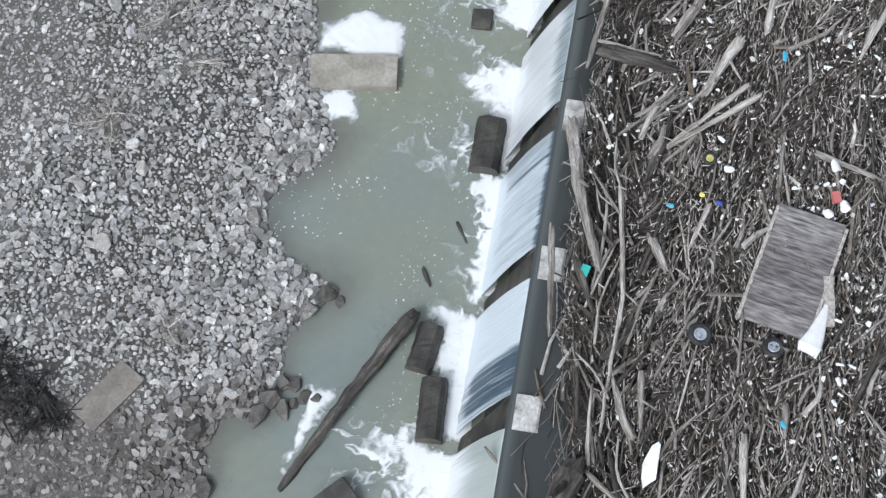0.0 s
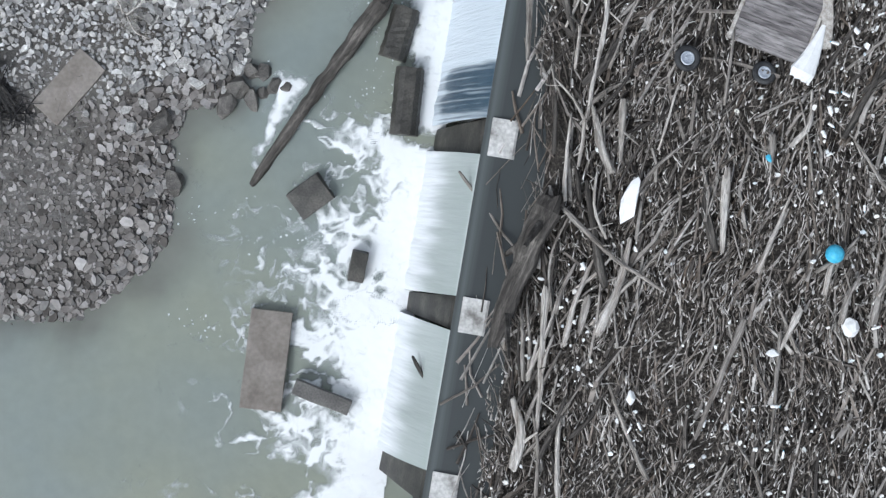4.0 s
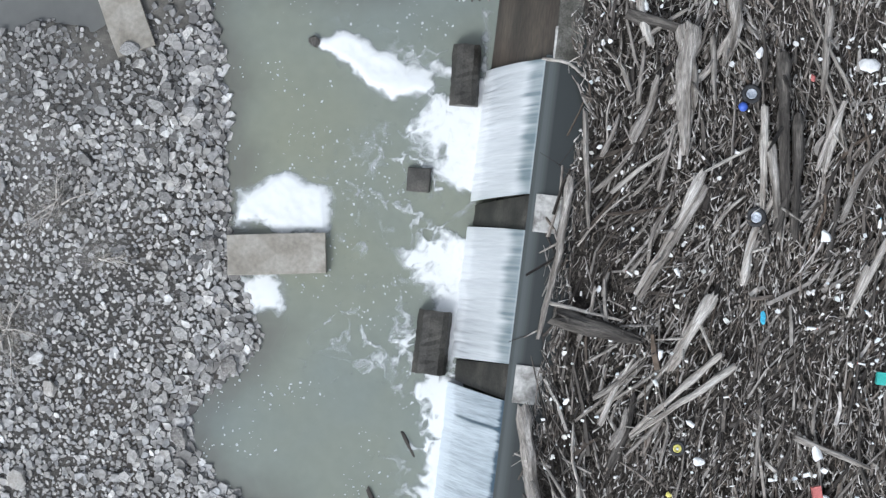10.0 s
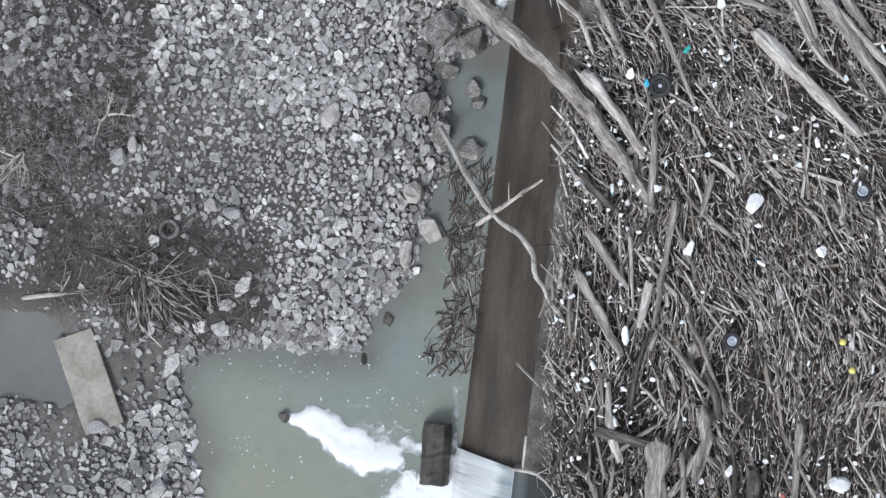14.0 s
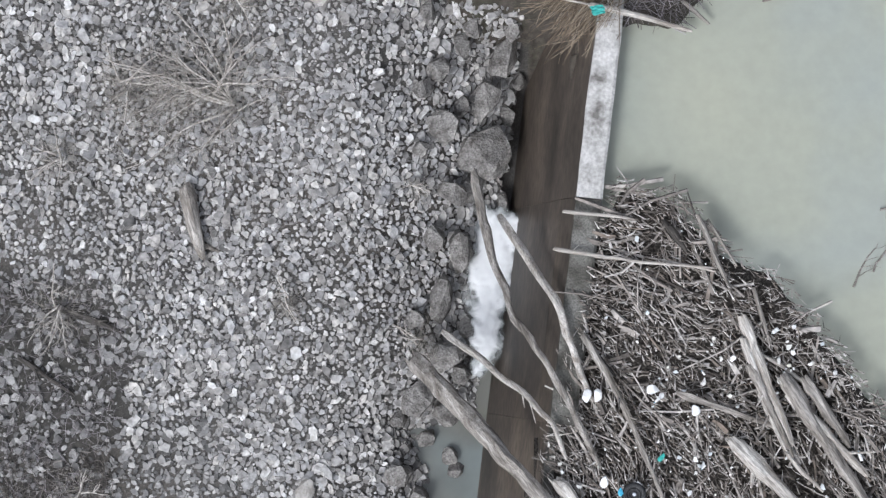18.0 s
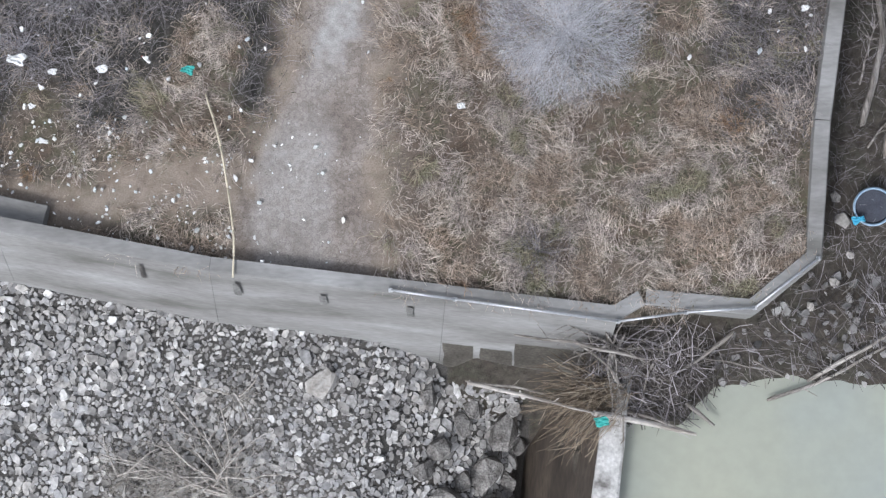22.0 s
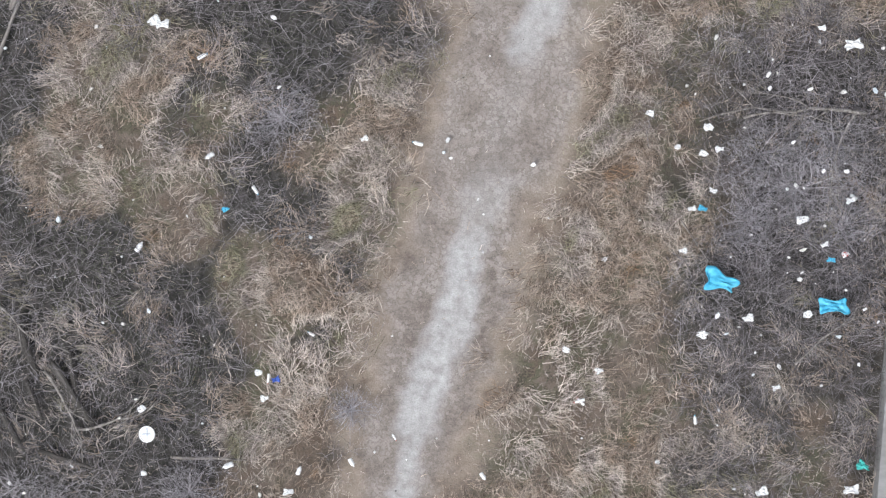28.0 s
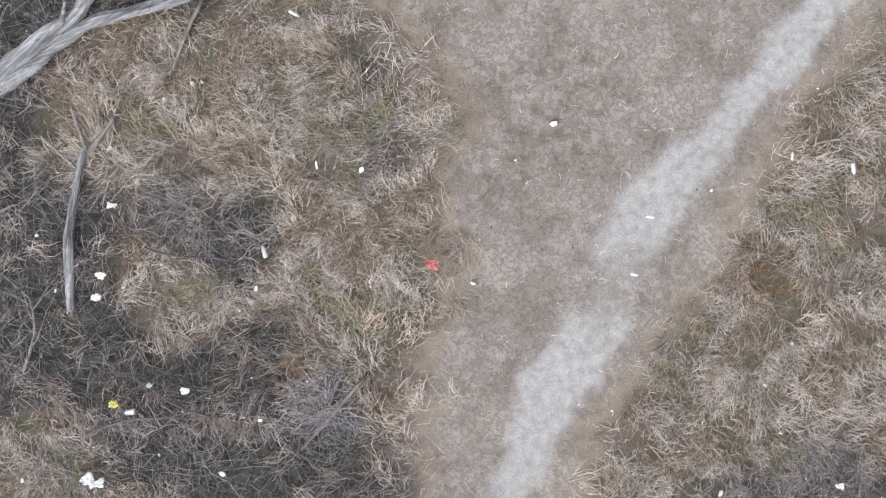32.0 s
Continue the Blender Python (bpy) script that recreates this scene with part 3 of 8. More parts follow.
# ---- ground: one sheet to the horizon ----
xs = np.r_[[-3000, -900, -300, -120, -60, -35, -24], np.arange(-19, -6.1, 0.25), np.arange(-6, 10.01, 0.14), np.arange(10.25, 16.01, 0.25), [20, 30, 60, 150, 400, 1200, 3000]]
ys = np.r_[[-3000, -900, -300, -100, -45, -20, -8], np.arange(-3, 56, 0.25), np.arange(56, 93.01, 0.18), [98, 110, 140, 250, 600, 1500, 3000]]
gx, gy = np.meshgrid(xs, ys)
gz = ground_z(gx, gy)
nx, ny = len(xs), len(ys)
ii = (np.arange(ny - 1)[:, None] * nx + np.arange(nx - 1)[None]).ravel()
quads = np.stack([ii, ii + 1, ii + nx + 1, ii + nx], 1)
on_top = ((gy > WALLY(gx) + 0.12) & (gx < WALLX(gy) + 0.1)).astype(float)
banky = ((gx > 2.6) & (gy > 51.5) & (on_top < 0.5) | (gx > 0.3) & (gy > 53.2) & (on_top < 0.5)).astype(float)
shore = np.clip(1 - np.abs(inside(POOL, gx, gy)) / 1.2, 0, 1)


def ground_material():
    m = bpy.data.materials.new("river_bank_ground")
    m.use_nodes = True
    n, l = m.node_tree.nodes, m.node_tree.links
    b = n["Principled BSDF"]
    tc = n.new("ShaderNodeTexCoord")

    def nz(scale, det=5):
        t = n.new("ShaderNodeTexNoise")
        t.inputs["Scale"].default_value, t.inputs["Detail"].default_value = scale, det
        l.new(tc.outputs["Object"], t.inputs["Vector"])
        return t.outputs["Fac"]

    def rampc(src, stops):
        r = n.new("ShaderNodeValToRGB")
        for i, (p, c) in enumerate(stops):
            e = r.color_ramp.elements[i] if i < 2 else r.color_ramp.elements.new(p)
            e.position, e.color = p, (*c, 1)
        l.new(src, r.inputs[0])
        return r.outputs[0]

    def mix(f, a, c):
        x = n.new("ShaderNodeMix")
        x.data_type = "RGBA"
        l.new(f, x.inputs["Factor"])
        l.new(a, x.inputs["A"])
        l.new(c, x.inputs["B"])
        return x.outputs["Result"]

    def attr(key):
        a = n.new("ShaderNodeAttribute")
        a.attribute_name = key
        return a.outputs["Fac"]

    fine, mid, big = nz(28), nz(4), nz(0.75, 10)
    big.node.inputs["Roughness"].default_value = 0.68
    crumbs = n.new("ShaderNodeTexVoronoi")
    crumbs.inputs["Scale"].default_value = 17.0
    l.new(tc.outputs["Object"], crumbs.inputs["Vector"])
    tint = n.new("ShaderNodeSeparateColor")
    l.new(crumbs.outputs["Color"], tint.inputs[0])
    grit = rampc(tint.outputs[0], [(0.0, (0.05, 0.047, 0.043)), (0.4, (0.11, 0.105, 0.097)), (0.8, (0.2, 0.192, 0.18)), (1.0, (0.33, 0.32, 0.3))])
    grit = mix(rampc(crumbs.outputs["Distance"], [(0.03, (0, 0, 0)), (0.055, (1, 1, 1))]), grit, rampc(fine, [(0.35, (0.04, 0.037, 0.033)), (0.7, (0.085, 0.08, 0.073))]))
    dusty = rampc(nz(9, 6), [(0.3, (0.1, 0.092, 0.082)), (0.5, (0.165, 0.154, 0.14)), (0.7, (0.23, 0.218, 0.202))])
    grit = mix(attr("dusty"), grit, dusty)
    grit = mix(attr("brownish"), grit, rampc(fine, [(0.35, (0.05, 0.041, 0.033)), (0.7, (0.13, 0.11, 0.09))]))
    litter = rampc(big, [(0.3, (0.06, 0.039, 0.026)), (0.4, (0.1, 0.074, 0.053)), (0.48, (0.14, 0.112, 0.088)), (0.55, (0.08, 0.08, 0.046)), (0.62, (0.12, 0.087, 0.062)), (0.72, (0.075, 0.052, 0.036))])
    litter = mix(rampc(nz(6, 8), [(0.4, (0, 0, 0)), (0.62, (0.8, 0.8, 0.8))]), litter, rampc(fine, [(0.35, (0.02, 0.014, 0.01)), (0.65, (0.13, 0.104, 0.078))]))
    # near-black soil tone that also holds the shade beneath the scrub
    shaded_humus = rampc(nz(5, 8), [(0.32, (0.01, 0.009, 0.008)), (0.5, (0.03, 0.029, 0.022)), (0.68, (0.06, 0.053, 0.049))])
    dirt = rampc(big, [(0.3, (0.13, 0.107, 0.087)), (0.42, (0.225, 0.195, 0.17)), (0.52, (0.28, 0.247, 0.22)), (0.62, (0.31, 0.275, 0.24)), (0.72, (0.22, 0.205, 0.16))])
    trodden = rampc(nz(3.5, 8), [(0.28, (0.14, 0.115, 0.095)), (0.5, (0.245, 0.213, 0.187)), (0.74, (0.3, 0.27, 0.242))])
    dirt = mix(rampc(nz(0.33, 3), [(0.42, (0, 0, 0)), (0.6, (1, 1, 1))]), dirt, trodden)
    specks = rampc(nz(7, 9), [(0.38, (0, 0, 0)), (0.47, (0.55, 0.55, 0.55)), (0.56, (0, 0, 0))])
    dirt = mix(specks, dirt, rampc(fine, [(0.4, (0.085, 0.07, 0.056)), (0.66, (0.16, 0.137, 0.115))]))
    blot = rampc(nz(1.1, 7), [(0.46, (0, 0, 0)), (0.6, (0.5, 0.5, 0.5))])
    dirt = mix(blot, dirt, rampc(nz(8, 6), [(0.35, (0.09, 0.069, 0.055)), (0.65, (0.18, 0.148, 0.124))]))
    tan = rampc(nz(3, 7), [(0.3, (0.17, 0.13, 0.094)), (0.5, (0.29, 0.235, 0.182)), (0.7, (0.36, 0.3, 0.238))])
    dirt = mix(attr("rim"), dirt, tan)
    dust = rampc(nz(5, 8), [(0.3, (0.27, 0.26, 0.245)), (0.5, (0.36, 0.352, 0.338)), (0.7, (0.43, 0.423, 0.41))])
    cells = n.new("ShaderNodeTexVoronoi")
    cells.inputs["Scale"].default_value = 4.5
    l.new(tc.outputs["Object"], cells.inputs["Vector"])
    grey = n.new("ShaderNodeSeparateColor")
    l.new(cells.outputs["Color"], grey.inputs[0])
    shingle = rampc(grey.outputs[0], [(0.0, (0.06, 0.057, 0.053)), (0.35, (0.2, 0.193, 0.185)), (1.0, (0.36, 0.35, 0.335))])
    straw = rampc(mid, [(0.3, (0.08, 0.066, 0.05)), (0.5, (0.19, 0.16, 0.125)), (0.7, (0.3, 0.26, 0.21))])
    grit = mix(attr("far"), grit, shingle)
    litter = mix(attr("far"), litter, straw)
    col = mix(attr("top"), grit, litter)
    col = mix(attr("dark"), col, shaded_humus)
    col = mix(attr("bare"), col, dirt)
    col = mix(attr("pale"), col, dust)
    silt = rampc(mid, [(0.3, (0.075, 0.07, 0.062)), (0.7, (0.15, 0.14, 0.123))])
    col = mix(attr("silt"), col, silt)
    tone = n.new("ShaderNodeMix")
    tone.data_type, tone.blend_type = "RGBA", "OVERLAY"
    tone.inputs["Factor"].default_value = 0.26
    l.new(col, tone.inputs["A"])
    l.new(rampc(fine, [(0.3, (0.2, 0.2, 0.2)), (0.7, (0.8, 0.8, 0.8))]), tone.inputs["B"])
    l.new(tone.outputs["Result"], b.inputs["Base Color"])
    b.inputs["Roughness"].default_value = 0.95
    bp = n.new("ShaderNodeBump")
    bp.inputs["Strength"].default_value, bp.inputs["Distance"].default_value = 0.35, 0.04
    l.new(fine, bp.inputs["Height"])
    l.new(bp.outputs[0], b.inputs["Normal"])
    return m


seen = (gx > -19) & (gx < 16) & (gy < 93)
bare = np.maximum(track(gx, gy), 0.75 * WORN(gx, gy)) * on_top * seen
silt_d = np.maximum(inside([(-30, 38.5), (-11.4, 35.0), (-10.8, 34.6), (-8.0, 34.4), (-8.2, 32.3), (-11, 31.2), (-12.5, 32.8), (-30, 32)], gx, gy) + 0.5 * (fbm(gx, gy, 1.2, 44) - 0.5),
                    inside([(-13.4, 14.2), (-11.6, 16.2), (-10.4, 16.2), (-10.2, 15.2), (-12.2, 13.2)], gx, gy) + 0.3 * (fbm(gx, gy, 1, 45) - 0.5))
GROUND = mesh_of("ground", np.stack([gx.ravel(), gy.ravel(), gz.ravel()], 1), quads, ground_material(), True,
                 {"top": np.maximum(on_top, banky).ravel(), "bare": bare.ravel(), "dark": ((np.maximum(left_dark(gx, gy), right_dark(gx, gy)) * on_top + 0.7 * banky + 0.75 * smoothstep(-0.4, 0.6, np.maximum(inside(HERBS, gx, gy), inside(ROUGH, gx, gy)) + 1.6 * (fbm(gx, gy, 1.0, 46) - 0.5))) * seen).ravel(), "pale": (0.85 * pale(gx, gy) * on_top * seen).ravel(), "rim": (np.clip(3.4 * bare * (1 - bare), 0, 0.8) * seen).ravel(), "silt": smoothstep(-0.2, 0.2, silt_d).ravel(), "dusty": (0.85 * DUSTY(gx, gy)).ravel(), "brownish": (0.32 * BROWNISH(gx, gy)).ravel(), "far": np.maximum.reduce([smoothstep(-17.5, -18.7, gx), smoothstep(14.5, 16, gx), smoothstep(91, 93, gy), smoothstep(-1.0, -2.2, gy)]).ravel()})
ground_ob = put("ground", GROUND, label="stony river bank rising to a rough grassy terrace", category="ground", kind="structure")

# ---- water ----
def sheet(name, x0, x1, y0, y1, z, step, mat, keep, wave=0.0):
    X, Y = np.meshgrid(np.arange(x0, x1 + 1e-6, step), np.arange(y0, y1 + 1e-6, step))
    Z = z + wave * (fbm(X, Y, 1.3, 17) - 0.5)
    k = X.shape[1]
    q = (np.arange(X.shape[0] - 1)[:, None] * k + np.arange(k - 1)[None]).ravel()
    q = np.stack([q, q + 1, q + k + 1, q + k], 1)
    ok = keep(X, Y).ravel()
    q = q[ok[q].all(1)]
    used, inv = np.unique(q, return_inverse=True)
    return mesh_of(name, np.stack([X.ravel(), Y.ravel(), Z.ravel()], 1)[used], inv.reshape(-1, 4), mat, True)


pool_me = sheet("pool_water", -62, 4, -60, 45, POOL_Z, 0.3, POOLW, lambda x, y: (inside(POOL, x, y) > -2.5) & (weir_u(x, y) < -0.6), 0.05)
pv = np.zeros(len(pool_me.vertices) * 3)
pool_me.vertices.foreach_get("co", pv)
px, py = pv[0::3], pv[1::3]
shallow = 0.75 * (1 - smoothstep(0.05, 1.5, inside(POOL, px, py) + 1.2 * (fbm(px, py, 1.3, 63) - 0.5))) + 0.22 * smoothstep(-3.9, -2.7, weir_u(px, py)) * smoothstep(33.0, 34.5, py)
pool_me.attributes.new("darkened", "FLOAT", "POINT").data.foreach_set("value", np.clip(shallow, 0, 1))
put("pool_water", pool_me, label="murky grey-green pool below the weir", category="water", kind="structure")
put("puddle", sheet("puddle", -30, -9.5, 31, 36.2, -4.62, 0.4, PUDDLEW, lambda x, y: inside(PUDDLE, x, y) > -0.8, 0.01), label="shallow grey puddle beside a concrete slab", category="water", kind="structure")
# the held water, laid along the weir: its edge is the brink of the bays, and the cap further on
vs = np.r_[np.arange(-90, -26, 4.0), np.arange(-26, 3.6, 0.5), [3.6, 3.61], np.arange(4.0, 34, 0.5)]
us = np.r_[np.arange(0, 18, 0.4), np.arange(18, 66, 4.0)]
gu, gv = np.meshgrid(us, vs)
gu = gu - np.where(gv < 3.605, 0.86, 0.02)
k = len(us)
q = (np.arange(len(vs) - 1)[:, None] * k + np.arange(k - 1)[None]).ravel()
# painted dark towards the weir, as if shaded by the driftwood
lake = mesh_of("lake_water", np.stack([gu.ravel(), gv.ravel(), np.full(gu.size, LAKE_Z) - 0.02 * (gu.ravel() < -0.7)], 1), np.stack([q, q + 1, q + k + 1, q + k], 1), LAKEW, True,
               {"darkened": (1 - smoothstep(35, 40, O[1] + gu * UX[1] + gv * VX[1])).ravel()})
put("lake_water", lake,
    label="still silty water held behind the weir", category="water", kind="structure", m=WEIR_M)

# ---- the weir: sloping face, cap, bays and piers, in its own axes (u across, v along) ----
def prism(profile, v0, v1, taper=None, n=8, wob=0.0, seed=0):
    """A profile of (u, z), swept along v; taper(u, z) draws the two ends in."""
    vs = np.linspace(v0, v1, n + 1)
    mid = (v0 + v1) / 2
    V, F = [], []
    k = len(profile)
    for v in vs:
        for u, z in profile:
            s = taper(u, z) if taper else 1.0
            V.append((u + wob * (noise.noise((v * 0.9, u, seed)) ), mid + (v - mid) * s, z + wob * noise.noise((v * 0.9, u + 9, seed))))
    for i in range(n):
        for j in range(k):
            a, b = i * k + j, i * k + (j + 1) % k
            F.append((a, b, b + k, a + k))
    bm = bmesh.new()
    vv = [bm.verts.new(p) for p in V]
    for f in F:
        bm.faces.new([vv[i] for i in f])
    bm.faces.new(vv[:k][::-1])
    bm.faces.new(vv[-k:])
    bmesh.ops.recalc_face_normals(bm, faces=bm.faces)
    return bm


weir_ob = empty("weir_wall", WEIR_M, "long concrete river weir with a sloping face and broken bays", "weir", kind="structure")
PIERS = [(-0.95, 0.0), (-5.35, -4.4), (-9.97, -9.02), (-14.35, -13.38), (-18.95, -18.05), (-23.5, -22.6)]
SOLID = (3.5, 27.2)
cap_z = lambda v: np.interp(v, [-24, 3.5, 6, 20, 26], [-0.36, -0.38, -0.36, 0.15, 0.25])
part("end_cap", prism([(-0.7, -0.5), (-0.67, -0.36), (-0.05, -0.34), (0.04, -0.38), (0.04, -1.0), (-0.6, -1.0)], 3.48, 4.35, n=8, wob=0.03, seed=77), CONCPALE, weir_ob, "pale end block of the cap")
v0 = SOLID[0]
while v0 < SOLID[1] - 0.1:
    v1 = min(v0 + 5.8, SOLID[1])
    z = float(cap_z((v0 + v1) / 2))
    part("face_slab", prism([(-0.62, z - 0.1), (-1.0, z - 0.9), (-1.6, -2.7), (-2.36, -5.1), (-2.7, -6.5), (0.0, -6.5), (0.0, z - 0.1)], v0, v1 - 0.008, n=12, wob=0.012), CONCBROWN, weir_ob, "brown-stained sloping concrete face")
    part("cap", prism([(-0.66, z - 0.1), (-0.64, z), (-0.05, z + 0.02), (0.02, z - 0.02), (0.02, z - 0.6), (-0.6, z - 0.6)], v0, v1 - 0.02, n=30, wob=0.035, seed=int(v0)), CONCPALE if v0 > 20 else CAPDARK, weir_ob, "pale chipped concrete cap" if v0 > 20 else "mossy grey concrete cap")
    v0 = v1
for i, (a, b) in enumerate(PIERS):
    z = float(cap_z(a))
    p = part("pier", prism([(-0.62, z - 0.06), (-0.95, z - 0.6), (-1.5, -2.5), (-2.34, -5.1), (-2.6, -6.5), (-0.05, -6.5), (-0.05, z - 0.06)], a, b, lambda u, zz: 1.0 - 0.42 * min(1, max(0, (-0.7 - u) / 1.6)), n=6, wob=0.025, seed=i), CONCDARK, weir_ob, "dark wet concrete pier between two bays")
    part("pier_cap", prism([(-0.68, z - 0.06), (-0.66, z), (-0.04, z + 0.01), (0.02, z - 0.03), (0.02, z - 0.5), (-0.6, z - 0.5)], a - 0.01, b + 0.01, n=8, wob=0.03, seed=40 + i), CONCPALE, p, "pale weathered pier cap")
BAYS = [(0.0, 3.5, "ribbed"), (-4.4, -0.95, "ribbed"), (-9.02, -5.35, "thin"), (-13.38, -9.97, "half"), (-18.05, -14.35, "glassy"), (-22.6, -18.95, "glassy")]
FALL_WORDS = {"ribbed": "white ribbed water pouring over a weir bay", "thin": "thin blue-grey streaked water sliding down a weir bay", "half": "half white, half dark streaked water in a weir bay", "glassy": "smooth pale sheet of water breaking white below"}
FALL_MAT = {"ribbed": FALLS, "thin": FALLSBLUE, "half": FALLSBLUE, "glassy": FALLSGLASS}
for i, (a, b, how) in enumerate(BAYS):
    part("bay_sill", prism([(-1.0, -0.98), (-0.85, -0.78), (0.5, -0.62), (0.9, -0.42), (1.6, -0.42), (1.6, -1.6), (-0.5, -2.0), (-1.6, -6.0), (-1.9, -6.0)], a, b, n=6, wob=0.015, seed=i), SILL, weir_ob, "drowned concrete sill")
    # the sheet of water that falls over the sill
    nu, nv = 44, 190
    U, Vv = np.meshgrid(np.linspace(0, 1, nu), np.linspace(0, 1, nv))
    uu = -0.84 - 1.6 * U
    zz = -0.46 - 0.25 * smoothstep(-0.1, 0.3, U) - 0.15 * U - 4.05 * U ** 1.35
    vv = (a + b) / 2 + (Vv - 0.5) * (b - a) * (1 + 0.07 * U)
    fine, broad = vnoise(vv * 15, U * 1.3 + 0.8 * np.floor(vv * 3), 1.0, 60 + i), vnoise(vv * 4.5, U * 1.6, 1.0, 80 + i)
    ns = fbm(vv * 3, U * 0.8, 0.5, 60 + i) - 0.5
    uu, zz = uu + 0.1 * ns * U + 0.05 * (broad - 0.5) * smoothstep(0.8, 1, U), zz + 0.12 * ns * U
    foot = smoothstep(0.78, 0.94, U + 0.1 * (broad - 0.5))
    if how == "ribbed":
        fr = -0.02 + 0.5 * (fine - 0.2) * smoothstep(0, 0.06, U) * (1 - 0.75 * smoothstep(0.2, 0.4, U)) + 0.32 * np.exp(-((U - 0.015) / 0.02) ** 2) + 0.68 * smoothstep(0.13, 0.34, U + 0.16 * (broad - 0.5) + 0.05 * (fine - 0.5)) + 0.3 * foot
    elif how == "thin":
        fr = 0.36 + 0.22 * fine + 0.2 * (broad - 0.5) + 0.2 * U + 0.5 * foot
        fr = fr - 0.5 * (1 - smoothstep(0.03, 0.1, U + 0.06 * (fine - 0.5)))
        fr = fr - 0.55 * np.exp(-((Vv - 0.79 - 0.015 * (broad - 0.5)) / 0.014) ** 2) * (1 - smoothstep(0.7, 0.85, U)) - 0.12 * smoothstep(0.8, 0.82, Vv) + 0.3 * smoothstep(0.03, 0.0, Vv)
    elif how == "half":
        white = smoothstep(0.36, 0.46, Vv + 0.1 * (broad - 0.5))
        fr = white * (0.62 + 0.12 * fine + 0.35 * smoothstep(0.1, 0.4, U)) + (1 - white) * (-0.12 + 0.55 * smoothstep(0.45, 0.8, fine) * (0.35 + 0.8 * U) + 0.35 * smoothstep(0.12, 0.0, Vv)) + 0.45 * foot
    else:
        fr = 0.0 + 0.1 * (broad - 0.5) + 0.06 * fine + 0.25 * np.exp(-((U - 0.015) / 0.02) ** 2) + 0.85 * smoothstep(0.42, 0.86, U + 0.25 * (broad - 0.5)) + 0.3 * smoothstep(0.88, 1.0, Vv + 0.1 * (fine - 0.5)) * U
    q = (np.arange(nv - 1)[:, None] * nu + np.arange(nu - 1)[None]).ravel()
    me = mesh_of("falling_water", np.stack([uu.ravel(), vv.ravel(), zz.ravel()], 1), np.stack([q, q + 1, q + nu + 1, q + nu], 1), FALL_MAT[how], True, {"froth": fr.ravel()})
    put("falling_water", me, label=FALL_WORDS[how], category="waterfall", group="weir falls", m=WEIR_M)

# ---- retaining wall of sloping panels, and the low return wall ----
wall_ob = empty("wall_terrace", Matrix.Identity(4), "grey concrete retaining wall with a sloped face and stains", "wall", kind="structure")
BATTER = 0.42


def wall_panel(p, q, foot, thick=0.45, batter=BATTER, normal=None):
    (x0, y0, z0), (x1, y1, z1) = p, q
    L = math.hypot(x1 - x0, y1 - y0)
    tx, ty = (x1 - x0) / L, (y1 - y0) / L
    nxx, nyy = normal or (ty, -tx)      # towards the river
    bm, n = bmesh.new(), max(2, int(L / 0.5))
    rows = []
    for i in range(n + 1):
        s = 0.004 / L + (1 - 0.008 / L) * i / n
        x, y, z = x0 + (x1 - x0) * s, y0 + (y1 - y0) * s, z0 + (z1 - z0) * s
        h = z - foot
        prof = [(0.0, 0.0), (0.03, -0.02), (0.03, -0.14), (-0.0 + 0.02 + batter * 0.3 * h, -0.3 * h), (batter * h, -h), (-thick, -h), (-thick, 0.0)]
        rows.append([bm.verts.new((x + nxx * o, y + nyy * o, z + dz)) for o, dz in prof])
    k = len(rows[0])
    for a, b in zip(rows, rows[1:]):
        for j in range(k):
            bm.faces.new((a[j], a[(j + 1) % k], b[(j + 1) % k], b[j]))
    bm.faces.new(rows[0])
    bm.faces.new(rows[-1][::-1])
    bmesh.ops.recalc_face_normals(bm, faces=bm.faces)
    return bm


CUTS = [-60, -25, -17.5, -10.9, -5.5, 0.35, 4.62]
tl = lambda x: (x, float(np.interp(x, [p[0] for p in TOPLINE], [p[1] for p in TOPLINE])), float(np.interp(x, [p[0] for p in TOPLINE], [p[2] for p in TOPLINE])))
for a, b in zip(CUTS, CUTS[1:]):
    part("panel", wall_panel(tl(a), tl(b), -4.8, thick=0.34, normal=(-0.153, -0.988)), CONC, wall_ob)
RET = [(4.62, 55.6, 1.65), (5.3, 56.0, 1.62), (7.98, 55.75, 1.65), (9.62, 57.1, 1.7), (9.8, 60.5, 2.1), (10.31, 64.7, 2.5), (10.62, 67.5, 2.8), (10.85, 70.2, 3.0), (11.33, 75, 3.3), (13.2, 92, 4.0)]
for p, q in zip(RET, RET[1:]):
    part("panel", wall_panel(p, q, -1.5, thick=0.36, batter=0.06), CONC, wall_ob)
# damp patches at the wall's foot: thin dark skins that lie on the slope
def skin(x0, x1, z0, z1, name, mat, label):
    bm = bmesh.new()
    n, rows = 8, []
    for i in range(n + 1):
        for z in np.linspace(z0, z1, 5):
            s = i / n
            wob = 0.05 * noise.noise((s * 9, z * 3, x0))
            x = x0 + (x1 - x0) * s + wob
            tx, ty, tz = tl(x)
            h = tz + 4.8
            rows.append(bm.verts.new((x, ty - 0.02 - BATTER * (tz - (z + wob)) - 0.012 - (0.02 if tz - z < 0.3 * h else 0), z + wob)))
    for i in range(n):
        for j in range(4):
            a = i * 5 + j
            bm.faces.new((rows[a], rows[a + 5], rows[a + 6], rows[a + 1]))
    part(name, bm, mat, wall_ob, label)


